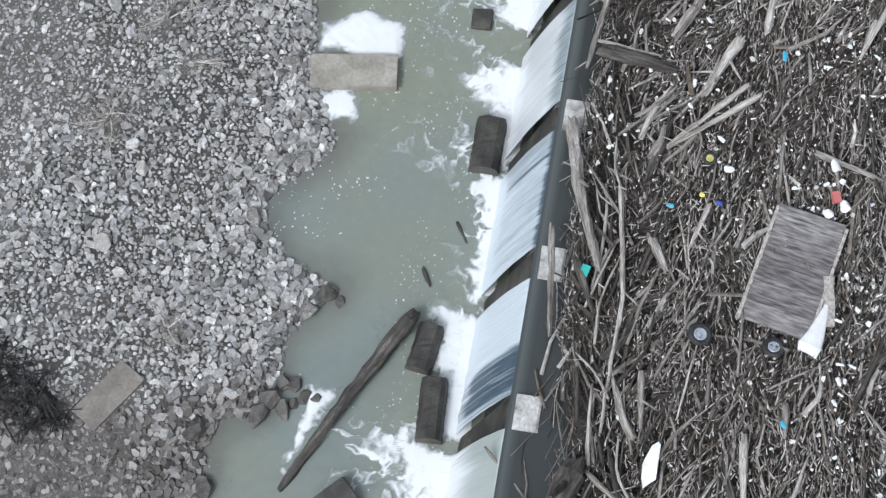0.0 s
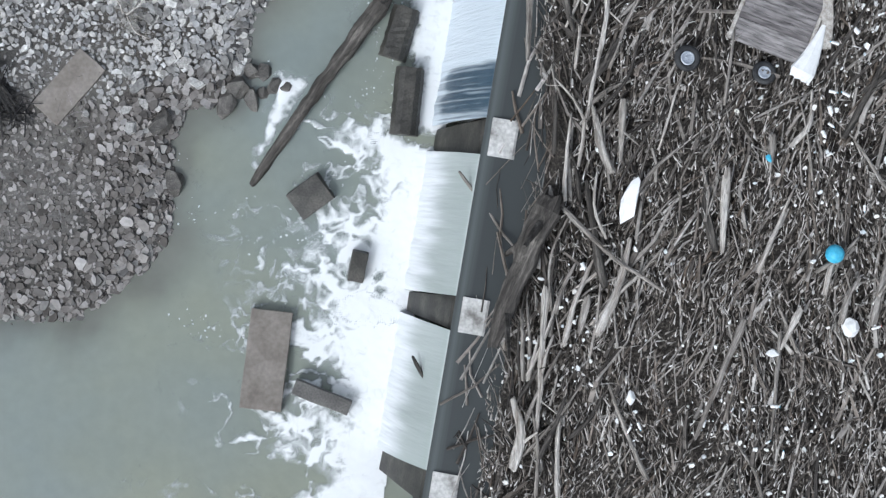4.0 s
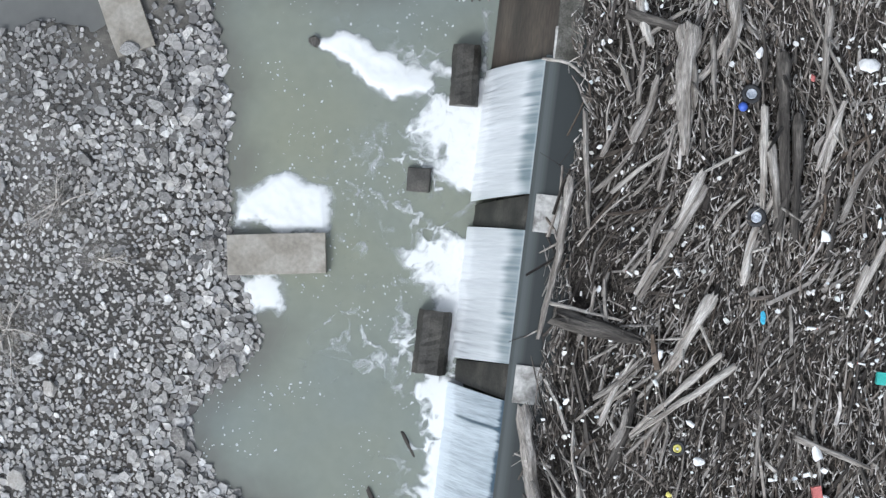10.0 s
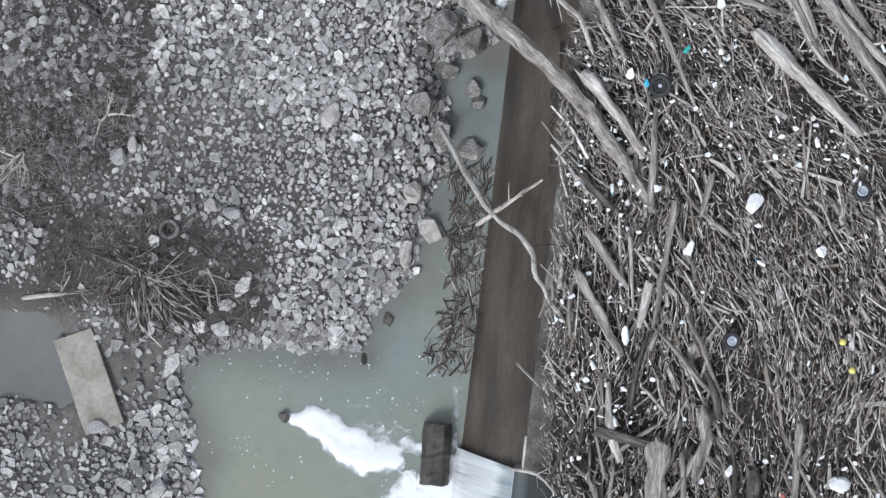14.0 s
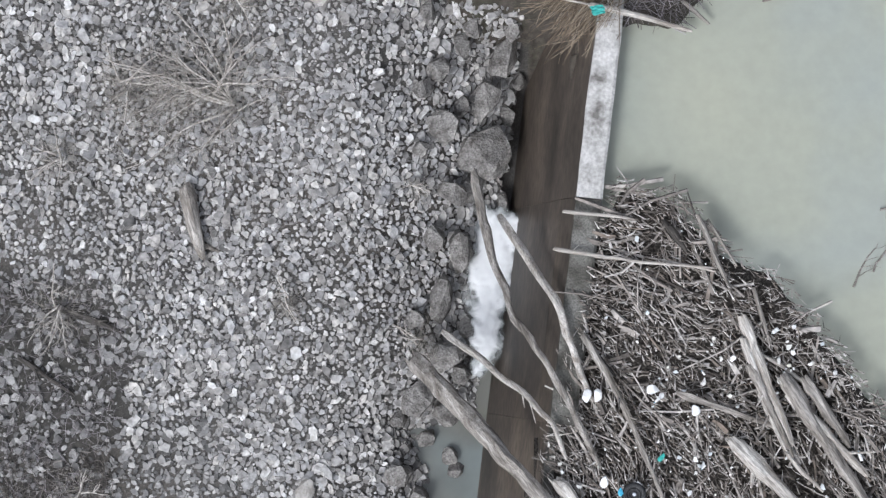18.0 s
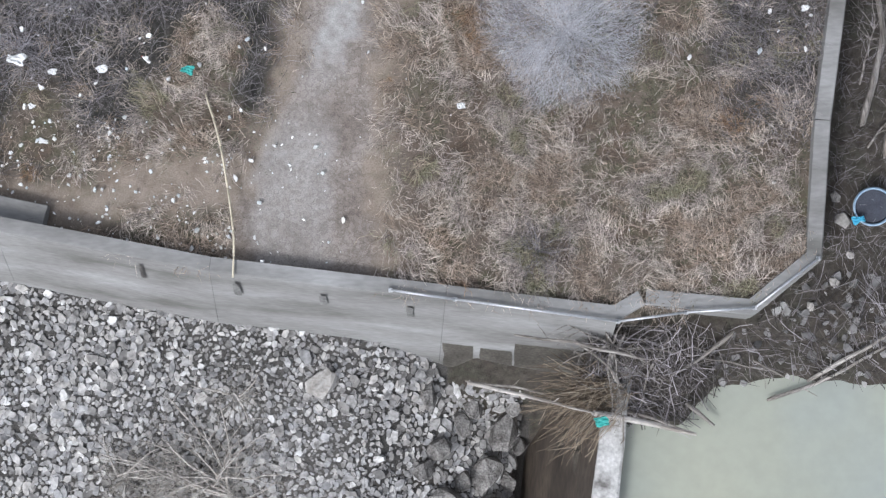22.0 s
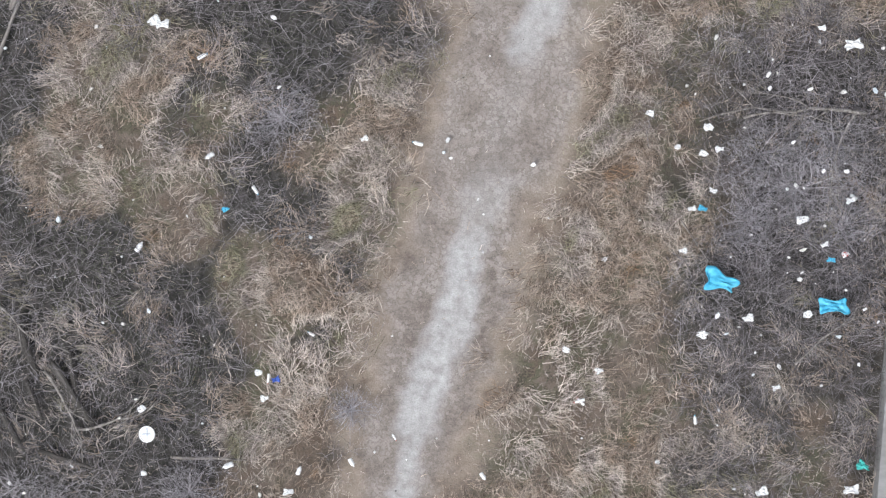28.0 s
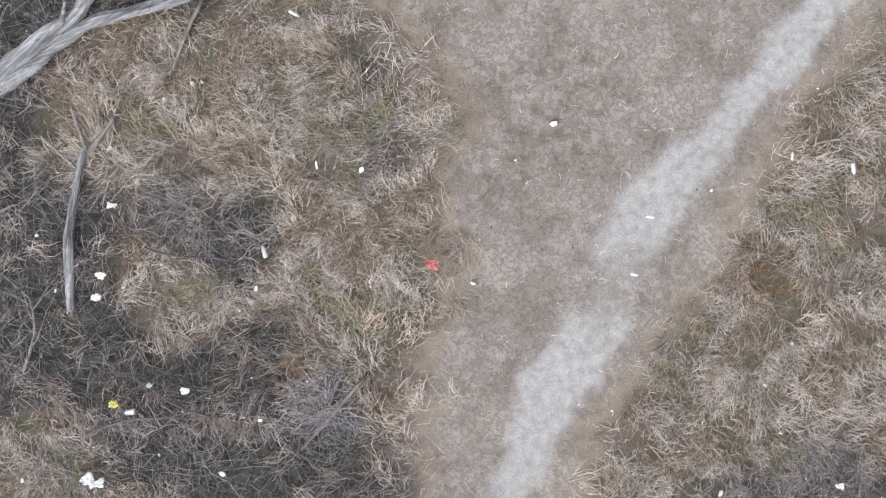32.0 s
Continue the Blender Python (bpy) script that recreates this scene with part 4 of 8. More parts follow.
skin(0.22, 1.02, -2.2, -0.72, "damp_patch", CONCDAMP, "dark damp patch on the wall")
skin(1.2, 2.05, -2.6, -0.78, "damp_patch", CONCDAMP, "dark damp patch on the wall")
skin(2.1, 4.2, -2.6, -0.3, "damp_patch", CONCDAMP, "dark damp patch on the wall")
skin(-7.35, -7.24, 0.95, 1.6, "drain_slot", CONCWET, "dark drain slot in the wall")
for x, z, l in ((-4.98, 1.55, 0.6), (-2.82, 1.35, 0.5), (-0.65, 1.15, 0.5)):
    skin(x, x + 0.17, z - l, z, "drain_stain", STAIN, "soft grey drain stain on the wall")

# ---- loose stuff in great numbers ----
def stones(name, x, y, size, sink, mat, flat=0.6, smooth=False, z=None):
    """Broken stones: six-sided lumps with a flat, tilted top and flared sides, bedded in the ground."""
    n = len(x)
    a = np.arange(6)[None] / 6 * 6.2832 + rng.uniform(-0.42, 0.42, (n, 6))
    r = rng.uniform(0.72, 1.12, (n, 6))
    sx, sy = 0.5 * size * rng.uniform(0.95, 1.4, n), 0.5 * size * rng.uniform(0.65, 1.0, n)
    h = size * flat * rng.uniform(0.3, 0.62, n)
    ex, ey = np.cos(a) * r * sx[:, None], np.sin(a) * r * sy[:, None]
    shrink = rng.uniform(0.72, 0.92, (n, 1))
    tx, ty = ex * shrink + (rng.uniform(-0.1, 0.1, n) * sx)[:, None], ey * shrink + (rng.uniform(-0.1, 0.1, n) * sy)[:, None]
    gx_, gy_ = rng.normal(0, 0.22, (n, 1)), rng.normal(0, 0.22, (n, 1))
    tz = h[:, None] + tx * gx_ + ty * gy_
    bz = -0.35 * h[:, None] + 0 * ex
    rot = rng.random(n) * 6.2832
    c, s = np.cos(rot)[:, None], np.sin(rot)[:, None]
    base = (ground_z(x, y) if z is None else z) + h * (sink - 0.35)
    V = np.zeros((n, 12, 3))
    for o, (px, py, pz) in ((0, (tx, ty, tz)), (6, (ex, ey, bz))):
        V[:, o:o + 6, 0] = px * c - py * s + x[:, None]
        V[:, o:o + 6, 1] = px * s + py * c + y[:, None]
        V[:, o:o + 6, 2] = pz + base[:, None]
    k = np.arange(6)
    off = 12 * np.arange(n)[:, None, None]
    top = (k[None, None] + off).reshape(-1, 6)
    side = (np.stack([k + 6, (k + 1) % 6 + 6, (k + 1) % 6, k], 1)[None] + off).reshape(-1, 4)
    return mesh_of(name, V.reshape(-1, 3), [top, side], mat, smooth)


def splinters(name, x, y, z, ang, length, width, mat):
    """Thin four-sided slivers of wood."""
    n = len(x)
    d, s = np.stack([np.cos(ang), np.sin(ang)], 1), np.stack([-np.sin(ang), np.cos(ang)], 1)
    P = np.array([[-0.5, -0.5, 0.0], [-0.35, 0.5, 0.15], [0.5, 0.1, 0.3], [0.0, 0.0, 0.9]])
    V = np.zeros((n, 4, 3))
    for k in range(4):
        V[:, k, :2] = np.stack([x, y], 1) + d * (P[k, 0] * length)[:, None] + s * (P[k, 1] * width)[:, None]
        V[:, k, 2] = z + P[k, 2] * width * rng.uniform(0.6, 1.2, n)
    F = (np.array([[0, 2, 1], [0, 3, 2], [2, 3, 1], [1, 3, 0]])[None, :, ::-1] + 4 * np.arange(n)[:, None, None]).reshape(-1, 3)
    return mesh_of(name, V.reshape(-1, 3), F, mat, False)


def sticks(name, x, y, z, ang, pitch, length, rad, mat, bend=0.12, taper=0.55, sides=4):
    """Thin bent rods of three rings each."""
    n = len(x)
    t = np.array([-0.5, 0.02, 0.5])
    d = np.stack([np.cos(ang) * np.cos(pitch), np.sin(ang) * np.cos(pitch), np.sin(pitch)], 1)
    side = np.stack([-np.sin(ang), np.cos(ang), 0 * ang], 1)
    up = np.cross(d, side)
    ctr = np.stack([x, y, z], 1)[:, None] + d[:, None] * (t[None, :, None] * length[:, None, None])
    ctr[:, 1] += side * (rng.normal(0, bend, n) * length)[:, None] + up * (rng.normal(0, bend * 0.3, n) * length)[:, None]
    r = rad[:, None] * np.array([1.0, 0.85, taper])[None]
    k = np.arange(sides) / sides * 6.2832 + 0.4
    ring = (np.cos(k)[None, None, :, None] * side[:, None, None] + np.sin(k)[None, None, :, None] * up[:, None, None]) * r[:, :, None, None]
    V = (ctr[:, :, None] + ring).reshape(-1, 3)
    base = np.arange(n)[:, None, None] * 3 * sides
    j = np.arange(sides)
    q = np.concatenate([np.stack([i * sides + j, i * sides + (j + 1) % sides, (i + 1) * sides + (j + 1) % sides, (i + 1) * sides + j], 1) for i in range(2)])
    F = (q[None] + base).reshape(-1, 4)
    caps = np.stack([j[::-1], 2 * sides + j])
    C = (caps[None] + base).reshape(-1, sides)
    return mesh_of(name, V, [F, C], mat, False)


def blades(name, x, y, z, ang, lean, length, width, mat):
    """Grass blades: narrow strips that bend over."""
    n = len(x)
    d = np.stack([np.cos(ang), np.sin(ang)], 1)
    s = np.stack([-np.sin(ang), np.cos(ang)], 1)
    out = np.array([0.0, 0.55, 1.0])[None] * (length * np.sin(lean))[:, None]
    upz = np.array([0.0, 0.75, 0.8])[None] * (length * np.cos(lean))[:, None]
    w = np.array([0.5, 0.4, 0.08])[None] * width[:, None]
    V = np.zeros((n, 3, 2, 3))
    curl = np.array([0.0, 1.0, 0.35])[None] * (length * rng.normal(0, 0.16, n))[:, None]
    for e, sg in ((0, -1), (1, 1)):
        V[:, :, e, 0] = x[:, None] + d[:, :1] * out + s[:, :1] * (w * sg + curl)
        V[:, :, e, 1] = y[:, None] + d[:, 1:] * out + s[:, 1:] * (w * sg + curl)
        V[:, :, e, 2] = z[:, None] + upz - 0.02
    base = np.arange(n)[:, None, None] * 6
    F = (np.array([[0, 1, 3, 2], [2, 3, 5, 4]])[None] + base).reshape(-1, 4)
    return mesh_of(name, V.reshape(-1, 3), F, mat, False)


def scatter(n, x0, x1, y0, y1):
    return rng.uniform(x0, x1, n), rng.uniform(y0, y1, n)


# gravel on the bar: broken stones lying close, fines between them, larger ones near the water
gravel_ok = lambda x, y: (inside(POOL, x, y) < 0.15) & (y < WALLY(x) - 1.0 - 1.1 * smoothstep(-0.6, 0.4, x)) & (weir_u(x, y) < -2.6)


def packed(step, x0, x1, y0, y1):
    """Places side by side, like stones in a bed."""
    X, Y = np.meshgrid(np.arange(x0, x1, step), np.arange(y0, y1, step * 0.88))
    X = X + 0.5 * step * (np.arange(X.shape[0]) % 2)[:, None]
    return (X + rng.uniform(-0.33, 0.33, X.shape) * step).ravel(), (Y + rng.uniform(-0.33, 0.33, X.shape) * step).ravel()


def bed(nm, x, y, size, mat, label, sink=0.35):
    d = -inside(POOL, x, y)
    jag = 0.6 * (fbm(x, y, 1.0, 46) - 0.5)
    wild = 0.86 * smoothstep(-0.7, 0.7, np.maximum(inside(MUD, x, y), inside(WASH, x, y)) + 2.6 * jag)
    weedy = np.maximum(inside(ROUGH, x, y), inside(HERBS, x, y)) + 2 * jag > 0
    thin = np.maximum(smoothstep(0.52, 0.66, fbm(x, y, 4.0, 101)) * smoothstep(2.0, 4.0, d), smoothstep(-5.5, -9, x + 3 * (fbm(x, y, 2, 19) - 0.5)) * smoothstep(37, 39.5, y) * (1 - smoothstep(46, 51, y)) * 0.35)
    chance = rng.random(len(x))
    ok = gravel_ok(x, y) & (rng.random(len(x)) > wild) & (~weedy | (chance > 0.55)) & (weedy | (chance > 0.2 * thin))
    x, y, size = x[ok], y[ok], size[ok]
    edge = 2.4 * (fbm(x, y, 3, 23) - 0.5)
    south, dull = y + edge < 15.0, (y + edge > 33.0) & (y + 1.5 * edge < 42.5) & (x + 2 * edge < -6.0) | (inside(HERBS, x, y) + edge > 0) | (x + 1.5 * edge < -8.8) & (y > 30) & (y < 34)
    for pre, sel, mm in (("brown_", south, BROWNSTONE), ("dull_", dull, DAMPSTONE), ("", ~south & ~dull, mat)):
        put(pre + nm, stones(nm, x[sel], y[sel], size[sel], sink, mm, 0.5, z=ground_z(x[sel], y[sel]) - 0.5 * size[sel] * DUSTY(x[sel], y[sel]) * rng.uniform(0.2, 1.0, int(sel.sum()))), label={"brown_": "brownish ", "dull_": "dull ", "": "dry "}[pre] + label, category="gravel", kind="stuff")


coarse = lambda x, y: 0.62 + 0.75 * fbm(x, y, 2.6, 111) + 0.3 * (1 - smoothstep(0.3, 2.2, -inside(POOL, x, y)))
xs1, ys1 = packed(0.165, -18.5, 3, -2, 41)
xs2, ys2 = packed(0.15, -18.5, 3, 41, 59)
x, y = np.r_[xs1, xs2], np.r_[ys1, ys2]
bed("broken_stones", x, y, np.clip(coarse(x, y) * np.where(y > 41, 0.185, 0.18) * np.exp(rng.normal(0, 0.3, len(x))), 0.08, 0.42), STONE, "grey angular stones packed on the gravel bar", 0.45)
x, y = scatter(54000, -18.5, 3, -2, 59)
bed("fine_gravel", x, y, rng.uniform(0.04, 0.11, len(x)), STONE, "fine gravel between the larger stones", 0.5)
x, y = packed(0.55, -18.5, 3, -2, 56)
some = rng.random(len(x)) < 0.15 - 0.08 * (y > 40) + 0.4 * (1 - smoothstep(0.5, 1.8, -inside(POOL, x, y)))
bed("cobbles", x[some], y[some], rng.uniform(0.26, 0.48, int(some.sum())), STONE, "larger grey stones lying on the gravel", 0.55)
x, y = packed(0.22, -18.5, 3, -2, 53)
d = -inside(POOL, x, y)
ok = gravel_ok(x, y) & (d < 0.5) & (rng.random(len(x)) < 0.8)
x, y = x[ok], y[ok]
put("wet_cobbles", stones("wet_cobbles", x, y, rng.uniform(0.14, 0.4, len(x)), 0.35, WETSTONE, 0.5), label="dark wet stones at the waterline", category="gravel", kind="stuff")

# the driftwood jam
jam_d = lambda x, y: inside(JAM, x, y) + 0.5 * (fbm(x, y, 1.5, 71) - 0.5)


def jam_angle(x, y):
    a = np.interp(y, [0, 14, 20, 26, 33, 38, 42, 48], [86, 84, 72, 62, 82, 108, 132, 150])
    a = a + 22 * smoothstep(3.2, 1.8, x - 0.1 * (y - 20)) * (y < 34) + 18 * smoothstep(6.5, 9.5, x) * smoothstep(18, 24, y) * (1 - smoothstep(31, 36, y))
    return np.radians(a + 64 * (fbm(x, y, 2.2, 81) - 0.5) + 52 * (vnoise(x, y, 0.7, 83) - 0.5))


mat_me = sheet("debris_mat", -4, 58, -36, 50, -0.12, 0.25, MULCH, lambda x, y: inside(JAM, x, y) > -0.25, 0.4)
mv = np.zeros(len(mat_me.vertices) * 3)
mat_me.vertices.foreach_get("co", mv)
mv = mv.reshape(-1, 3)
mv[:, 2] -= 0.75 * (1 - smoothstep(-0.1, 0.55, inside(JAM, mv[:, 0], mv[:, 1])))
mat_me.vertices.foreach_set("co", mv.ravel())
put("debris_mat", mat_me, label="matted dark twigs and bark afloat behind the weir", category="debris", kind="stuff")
for nm, n, l0, l1, r0, r1, mat in (("small_drift_sticks", 32000, 0.1, 0.5, 0.006, 0.02, STICK), ("drift_sticks", 9000, 0.3, 1.2, 0.011, 0.045, STICK), ("drift_branches", 1500, 0.8, 2.5, 0.022, 0.075, STICK), ("broken_timber", 420, 0.35, 1.0, 0.05, 0.11, STICK), ("bark_chips", 18000, 0.05, 0.18, 0.014, 0.05, CHIP)):
    x, y = scatter(int(n * 2.2), -1, 16, -3, 50)
    ok = jam_d(x, y) > 0.05
    x, y = x[ok][:n], y[ok][:n]
    k = len(x)
    ang = jam_angle(x, y) + rng.normal(0, 0.27, k) * (1 + 1.1 * smoothstep(36, 42, y)) + (rng.random(k) < 0.12) * rng.uniform(-1.4, 1.4, k)
    ln = l0 + (l1 - l0) * rng.random(k) ** 1.6
    z = -0.12 + 0.5 * (fbm(x, y, 1.3, 91) - 0.25) + rng.random(k) * 0.14 + (0.06 if l0 > 0.3 else 0)
    void = smoothstep(0.6, 0.7, fbm(x + 0.3 * y, y * 0.4, 1.1, 95)) * 0.8 * (rng.random(k) < 0.9)
    gap = (weir_u(x, y) > 0.5) & (weir_u(x, y) < 1.3 + 0.9 * fbm(x, y, 1.2, 97)) & (y > 7) & (y < 29) & (rng.random(k) < 0.4)
    z = np.where((void > 0.4) & (ln < 0.9) | gap & (ln < 1.3), -0.6, z)
    thick, lean = r0 + (r1 - r0) * rng.random(k) ** 1.8, rng.normal(0, 0.06, k)
    dry = (y + 3 * (fbm(x, y, 2.5, 87) - 0.5) > 32) & (mat is STICK)
    # darker sticks by the weir and in patches: the jam's shadows, as colour
    wet = ~dry & (mat is STICK) & (smoothstep(0.5, 0.62, fbm(x, y, 3.2, 89)) + 1.3 * smoothstep(3.4, 1.6, weir_u(x, y)) * (y < 36) > rng.random(k) * 0.9 + 0.08)
    for pre, sel, mm in (("", ~dry & ~wet, mat), ("dry_", dry, STICKDRY), ("wet_", wet, STICKWETSHADE)):
        if sel.any():
            put(pre + nm, sticks(nm, x[sel], y[sel], z[sel], ang[sel], lean[sel], ln[sel], thick[sel], mm, bend=0.06, sides=3 if l0 < 0.2 else 4), label={"": "damp ", "dry_": "dry brownish ", "wet_": "dark shade-toned "}[pre] + {"small_drift_sticks": "small sticks without number in the jam", "drift_sticks": "weathered sticks packed in the jam", "drift_branches": "long bare branches lying in the jam", "bark_chips": "chips of bark and wood in the jam", "broken_timber": "short thick pieces of broken timber"}[nm], category="driftwood", kind="stuff")

v, u = rng.uniform(-26, 4, 260), -0.3 + 2.1 * rng.random(260) ** 0.9
x, y = O[0] + u * UX[0] + v * VX[0], O[1] + u * UX[1] + v * VX[1]
put("edge_branches", sticks("edge_branches", x, y, -0.36 + 0.22 * u, np.radians(84) + rng.normal(0, 0.42, 260), rng.normal(0, 0.07, 260), rng.uniform(0.4, 2.0, 260), 0.008 + 0.05 * rng.random(260) ** 2.2, STICK, bend=0.04, sides=5), label="dark branches trailing in the water above the weir", category="driftwood", kind="stuff")
x, y = scatter(70000, -1, 16, -3, 50)
ok = jam_d(x, y) > 0
x, y = x[ok][:42000], y[ok][:42000]
k = len(x)
keep = ~((weir_u(x, y) > 0.4) & (weir_u(x, y) < 1.5) & (y > 7) & (y < 29)) | (rng.random(k) < 0.15)
x, y = x[keep], y[keep]
k = len(x)
put("wood_splinters", splinters("wood_splinters", x, y, -0.06 + 0.5 * (fbm(x, y, 1.3, 91) - 0.25) + rng.random(k) * 0.24, jam_angle(x, y) + rng.normal(0, 0.55, k), rng.uniform(0.08, 0.36, k), rng.uniform(0.02, 0.055, k), CHIP), label="fine splinters and bark crumbs in the jam", category="driftwood", kind="stuff")
x, y = scatter(5000, -2.5, 3, 30, 44)
ok = (weir_u(x, y) < -2.35) & (weir_u(x, y) > -3.7 + 1.2 * (fbm(x, y, 1.2, 25) - 0.3)) & (inside(POOL, x, y) > 0.1) & (y > 33.6) & (y < 39.5)
x, y = x[ok][:460], y[ok][:460]
k = len(x)
put("sunken_twigs", sticks("sunken_twigs", x, y, np.full(k, POOL_Z + 0.02), np.radians(70) + rng.normal(0, 0.7, k), rng.normal(0, 0.08, k), rng.uniform(0.2, 0.9, k), rng.uniform(0.01, 0.04, k), STICKWETSHADE), label="dark drowned twigs along the foot of the weir", category="driftwood", kind="stuff")

# terrace grass: tussocks of long bent blades over a thatch of short ones
def on_terrace(x, y, edge=0.35):
    return (y > WALLY(x) + 0.2) & (x < WALLX(y) - edge) & ((WORN(x, y) < 0.55) | (vnoise(x * 7, y * 7, 1.0, 91) > 0.78))


GREENSPOTS = [(-8.2, 71.7, 2.0), (-6.0, 70.2, 1.6), (-8.4, 73.6, 1.3), (-4.4, 78.0, 1.5), (8.4, 85.2, 1.6), (-2.6, 85.2, 1.3), (-4.3, 84.2, 1.3), (6.4, 62.0, 2.2), (4.2, 65.4, 1.5), (6.8, 59.6, 1.6), (7.6, 64.4, 1.6), (0.4, 86.2, 0.8), (0.6, 84.6, 0.7), (2.6, 70.4, 0.9), (2.4, 68.3, 0.8), (5.6, 77.6, 1.0)]
GREENISH = lambda x, y: np.maximum(smoothstep(0.52, 0.66, fbm(x, y, 5.0, 131)), 0.9 * blobs(GREENSPOTS, x, y))
cx, cy = scatter(11000, -15, 13, 55, 92)
keep = on_terrace(cx, cy) & (rng.random(11000) < (1 - track(cx, cy)) * (0.2 + 0.8 * smoothstep(0.4, 0.58, fbm(cx, cy, 2.4, 51) + 0.26 * blobs(TUFT, cx, cy))) * (1 - 0.8 * np.maximum(left_dark(cx, cy), right_dark(cx, cy))))
cx, cy = cx[keep], cy[keep]
per = 34
x = np.repeat(cx, per) + rng.normal(0, 0.13, len(cx) * per)
y = np.repeat(cy, per) + rng.normal(0, 0.13, len(cx) * per)
lean_to = np.repeat(6.283 * 1.3 * fbm(cx, cy, 3.2, 61) + rng.normal(0, 0.6, len(cx)), per) + rng.normal(0, 0.6, len(x))
size = np.repeat(rng.uniform(0.75, 1.35, len(cx)), per)
put("dry_grass", blades("dry_grass", x, y, ground_z(x, y), lean_to, np.clip(rng.normal(1.0, 0.3, len(x)), 0.2, 1.5), size * rng.uniform(0.16, 0.6, len(x)), rng.uniform(0.006, 0.019, len(x)), GRASS), label="dead straw-coloured grass bent over in tussocks", category="grass", kind="stuff")
x, y = scatter(150000, -15, 13, 55, 92)
keep = on_terrace(x, y, 0.2) & (rng.random(len(x)) < (0.65 + 0.35 * smoothstep(0.35, 0.6, fbm(x, y, 0.8, 57))) * ((1 - track(x, y)) * 0.75 + 0.02 + 0.22 * smoothstep(79, 83, y) * (1 - pale(x, y))) * (1 - 0.75 * np.maximum(left_dark(x, y), right_dark(x, y)) * (1 - 0.9 * blobs(GREENSPOTS, x, y))))
x, y = x[keep], y[keep]
gr = GREENISH(x, y) > rng.random(len(x)) * 0.9 + 0.1
for nm, sel, mat, lab in (("grass_thatch", ~gr, GRASS, "short matted dead grass on the terrace"), ("green_grass", gr, GREEN, "thin patches of dull green grass")):
    k = int(sel.sum())
    put(nm, blades(nm, x[sel], y[sel], ground_z(x[sel], y[sel]), rng.random(k) * 6.283, np.clip(rng.normal(1.15, 0.2, k), 0.4, 1.5), rng.uniform(0.07, 0.28, k), rng.uniform(0.006, 0.015, k), mat), label=lab, category="grass", kind="stuff")

# bare scrub: dark tangles of twigs
def scrub(name, n, dens, x0, x1, y0, y1, l0, l1, hmax, mat, label, r0=0.0035, r1=0.01, z0=0.03):
    x, y = scatter(n, x0, x1, y0, y1)
    ok = rng.random(n) < dens(x, y)
    x, y = x[ok], y[ok]
    k = len(x)
    base = 6.283 * fbm(x, y, 1.4, 141)
    put(name, sticks(name, x, y, ground_z(x, y) + z0 + hmax * rng.random(k) ** 1.5, base + rng.normal(0, 0.9, k), rng.normal(0, 0.3, k), rng.uniform(l0, l1, k), rng.uniform(r0, r1, k), mat, bend=0.16, taper=0.35, sides=3), label=label, category="scrub", kind="stuff")


left_scrub = lambda x, y: on_terrace(x, y) * left_dark(x, y)
right_scrub = lambda x, y: on_terrace(x, y) * right_dark(x, y)
outer = lambda x, y: ((x > WALLX(y) + 0.3) & (y > 57)) * 0.8
bank = lambda x, y: ((ground_z(x, y) > LAKE_Z + 0.05) & (y > 52.6) & (y < WALLY(x) - 0.25) & (x > 2.5)) * (0.3 + 0.7 * (1 - smoothstep(6.0, 7.4, x)))
scrub("bare_scrub", 58000, left_scrub, -15, 2, 57, 92, 0.25, 0.9, 0.5, BRUSH, "tangled bare grey scrub among the grass", 0.0022, 0.0062)
scrub("dark_scrub", 32000, right_scrub, 4.5, 11.5, 59, 81, 0.25, 0.9, 0.5, BRUSH, "dense bare scrub littered with plastic", 0.0022, 0.0062)
scrub("wall_scrub", 14000, outer, 9.5, 15, 57, 92, 0.2, 0.75, 0.4, BRUSH, "bare scrub growing outside the low wall", 0.0025, 0.0065)
scrub("bank_brush", 3300, bank, 2.6, 12.5, 52.6, 57, 0.3, 1.3, 0.5, BRUSH, "dead branches and reeds heaped on the bank", 0.004, 0.013)
scrub("bank_litter", 5200, lambda x, y: 0.9 * bank(x, y), 2.4, 12.5, 52.6, 57, 0.2, 0.9, 0.3, DARKTWIG, "dark rotting twigs on the bank", 0.006, 0.016)
scrub("drift_twigs", 9000, lambda x, y: smoothstep(-0.2, 0.4, np.maximum(inside(WASH, x, y), inside(ROUGH, x, y)) + 1.6 * (fbm(x, y, 1, 46) - 0.5)), -16, -4, 33.8, 42.5, 0.2, 0.8, 0.14, DARKTWIG, "dark washed-up twigs on the silt", 0.006, 0.014)
x, y = rng.normal(-8.3, 0.9, 130), rng.normal(35.7, 0.55, 130)
put("washed_sticks", sticks("washed_sticks", x, y, ground_z(x, y) + 0.1 + 0.12 * rng.random(130), np.arctan2(y - 36.4, x + 8.9) + rng.normal(0, 0.5, 130), rng.normal(0, 0.08, 130), rng.uniform(0.3, 1.4, 130), rng.uniform(0.012, 0.034, 130), STICK, bend=0.05, sides=5), label="grey sticks washed up in a fan on the silt", category="driftwood", kind="stuff")
scrub("black_roots", 1000, lambda x, y: smoothstep(-0.1, 0.3, inside([(-17, 17.4), (-15.5, 16.4), (-14.3, 15.6), (-12.9, 14.1), (-14.0, 13.6), (-15.1, 13.9), (-17, 14.6)], x, y)), -17, -12.6, 13.4, 17.5, 0.4, 1.5, 0.2, BLACKROOT, "tangle of black wet roots on the gravel", 0.012, 0.04)
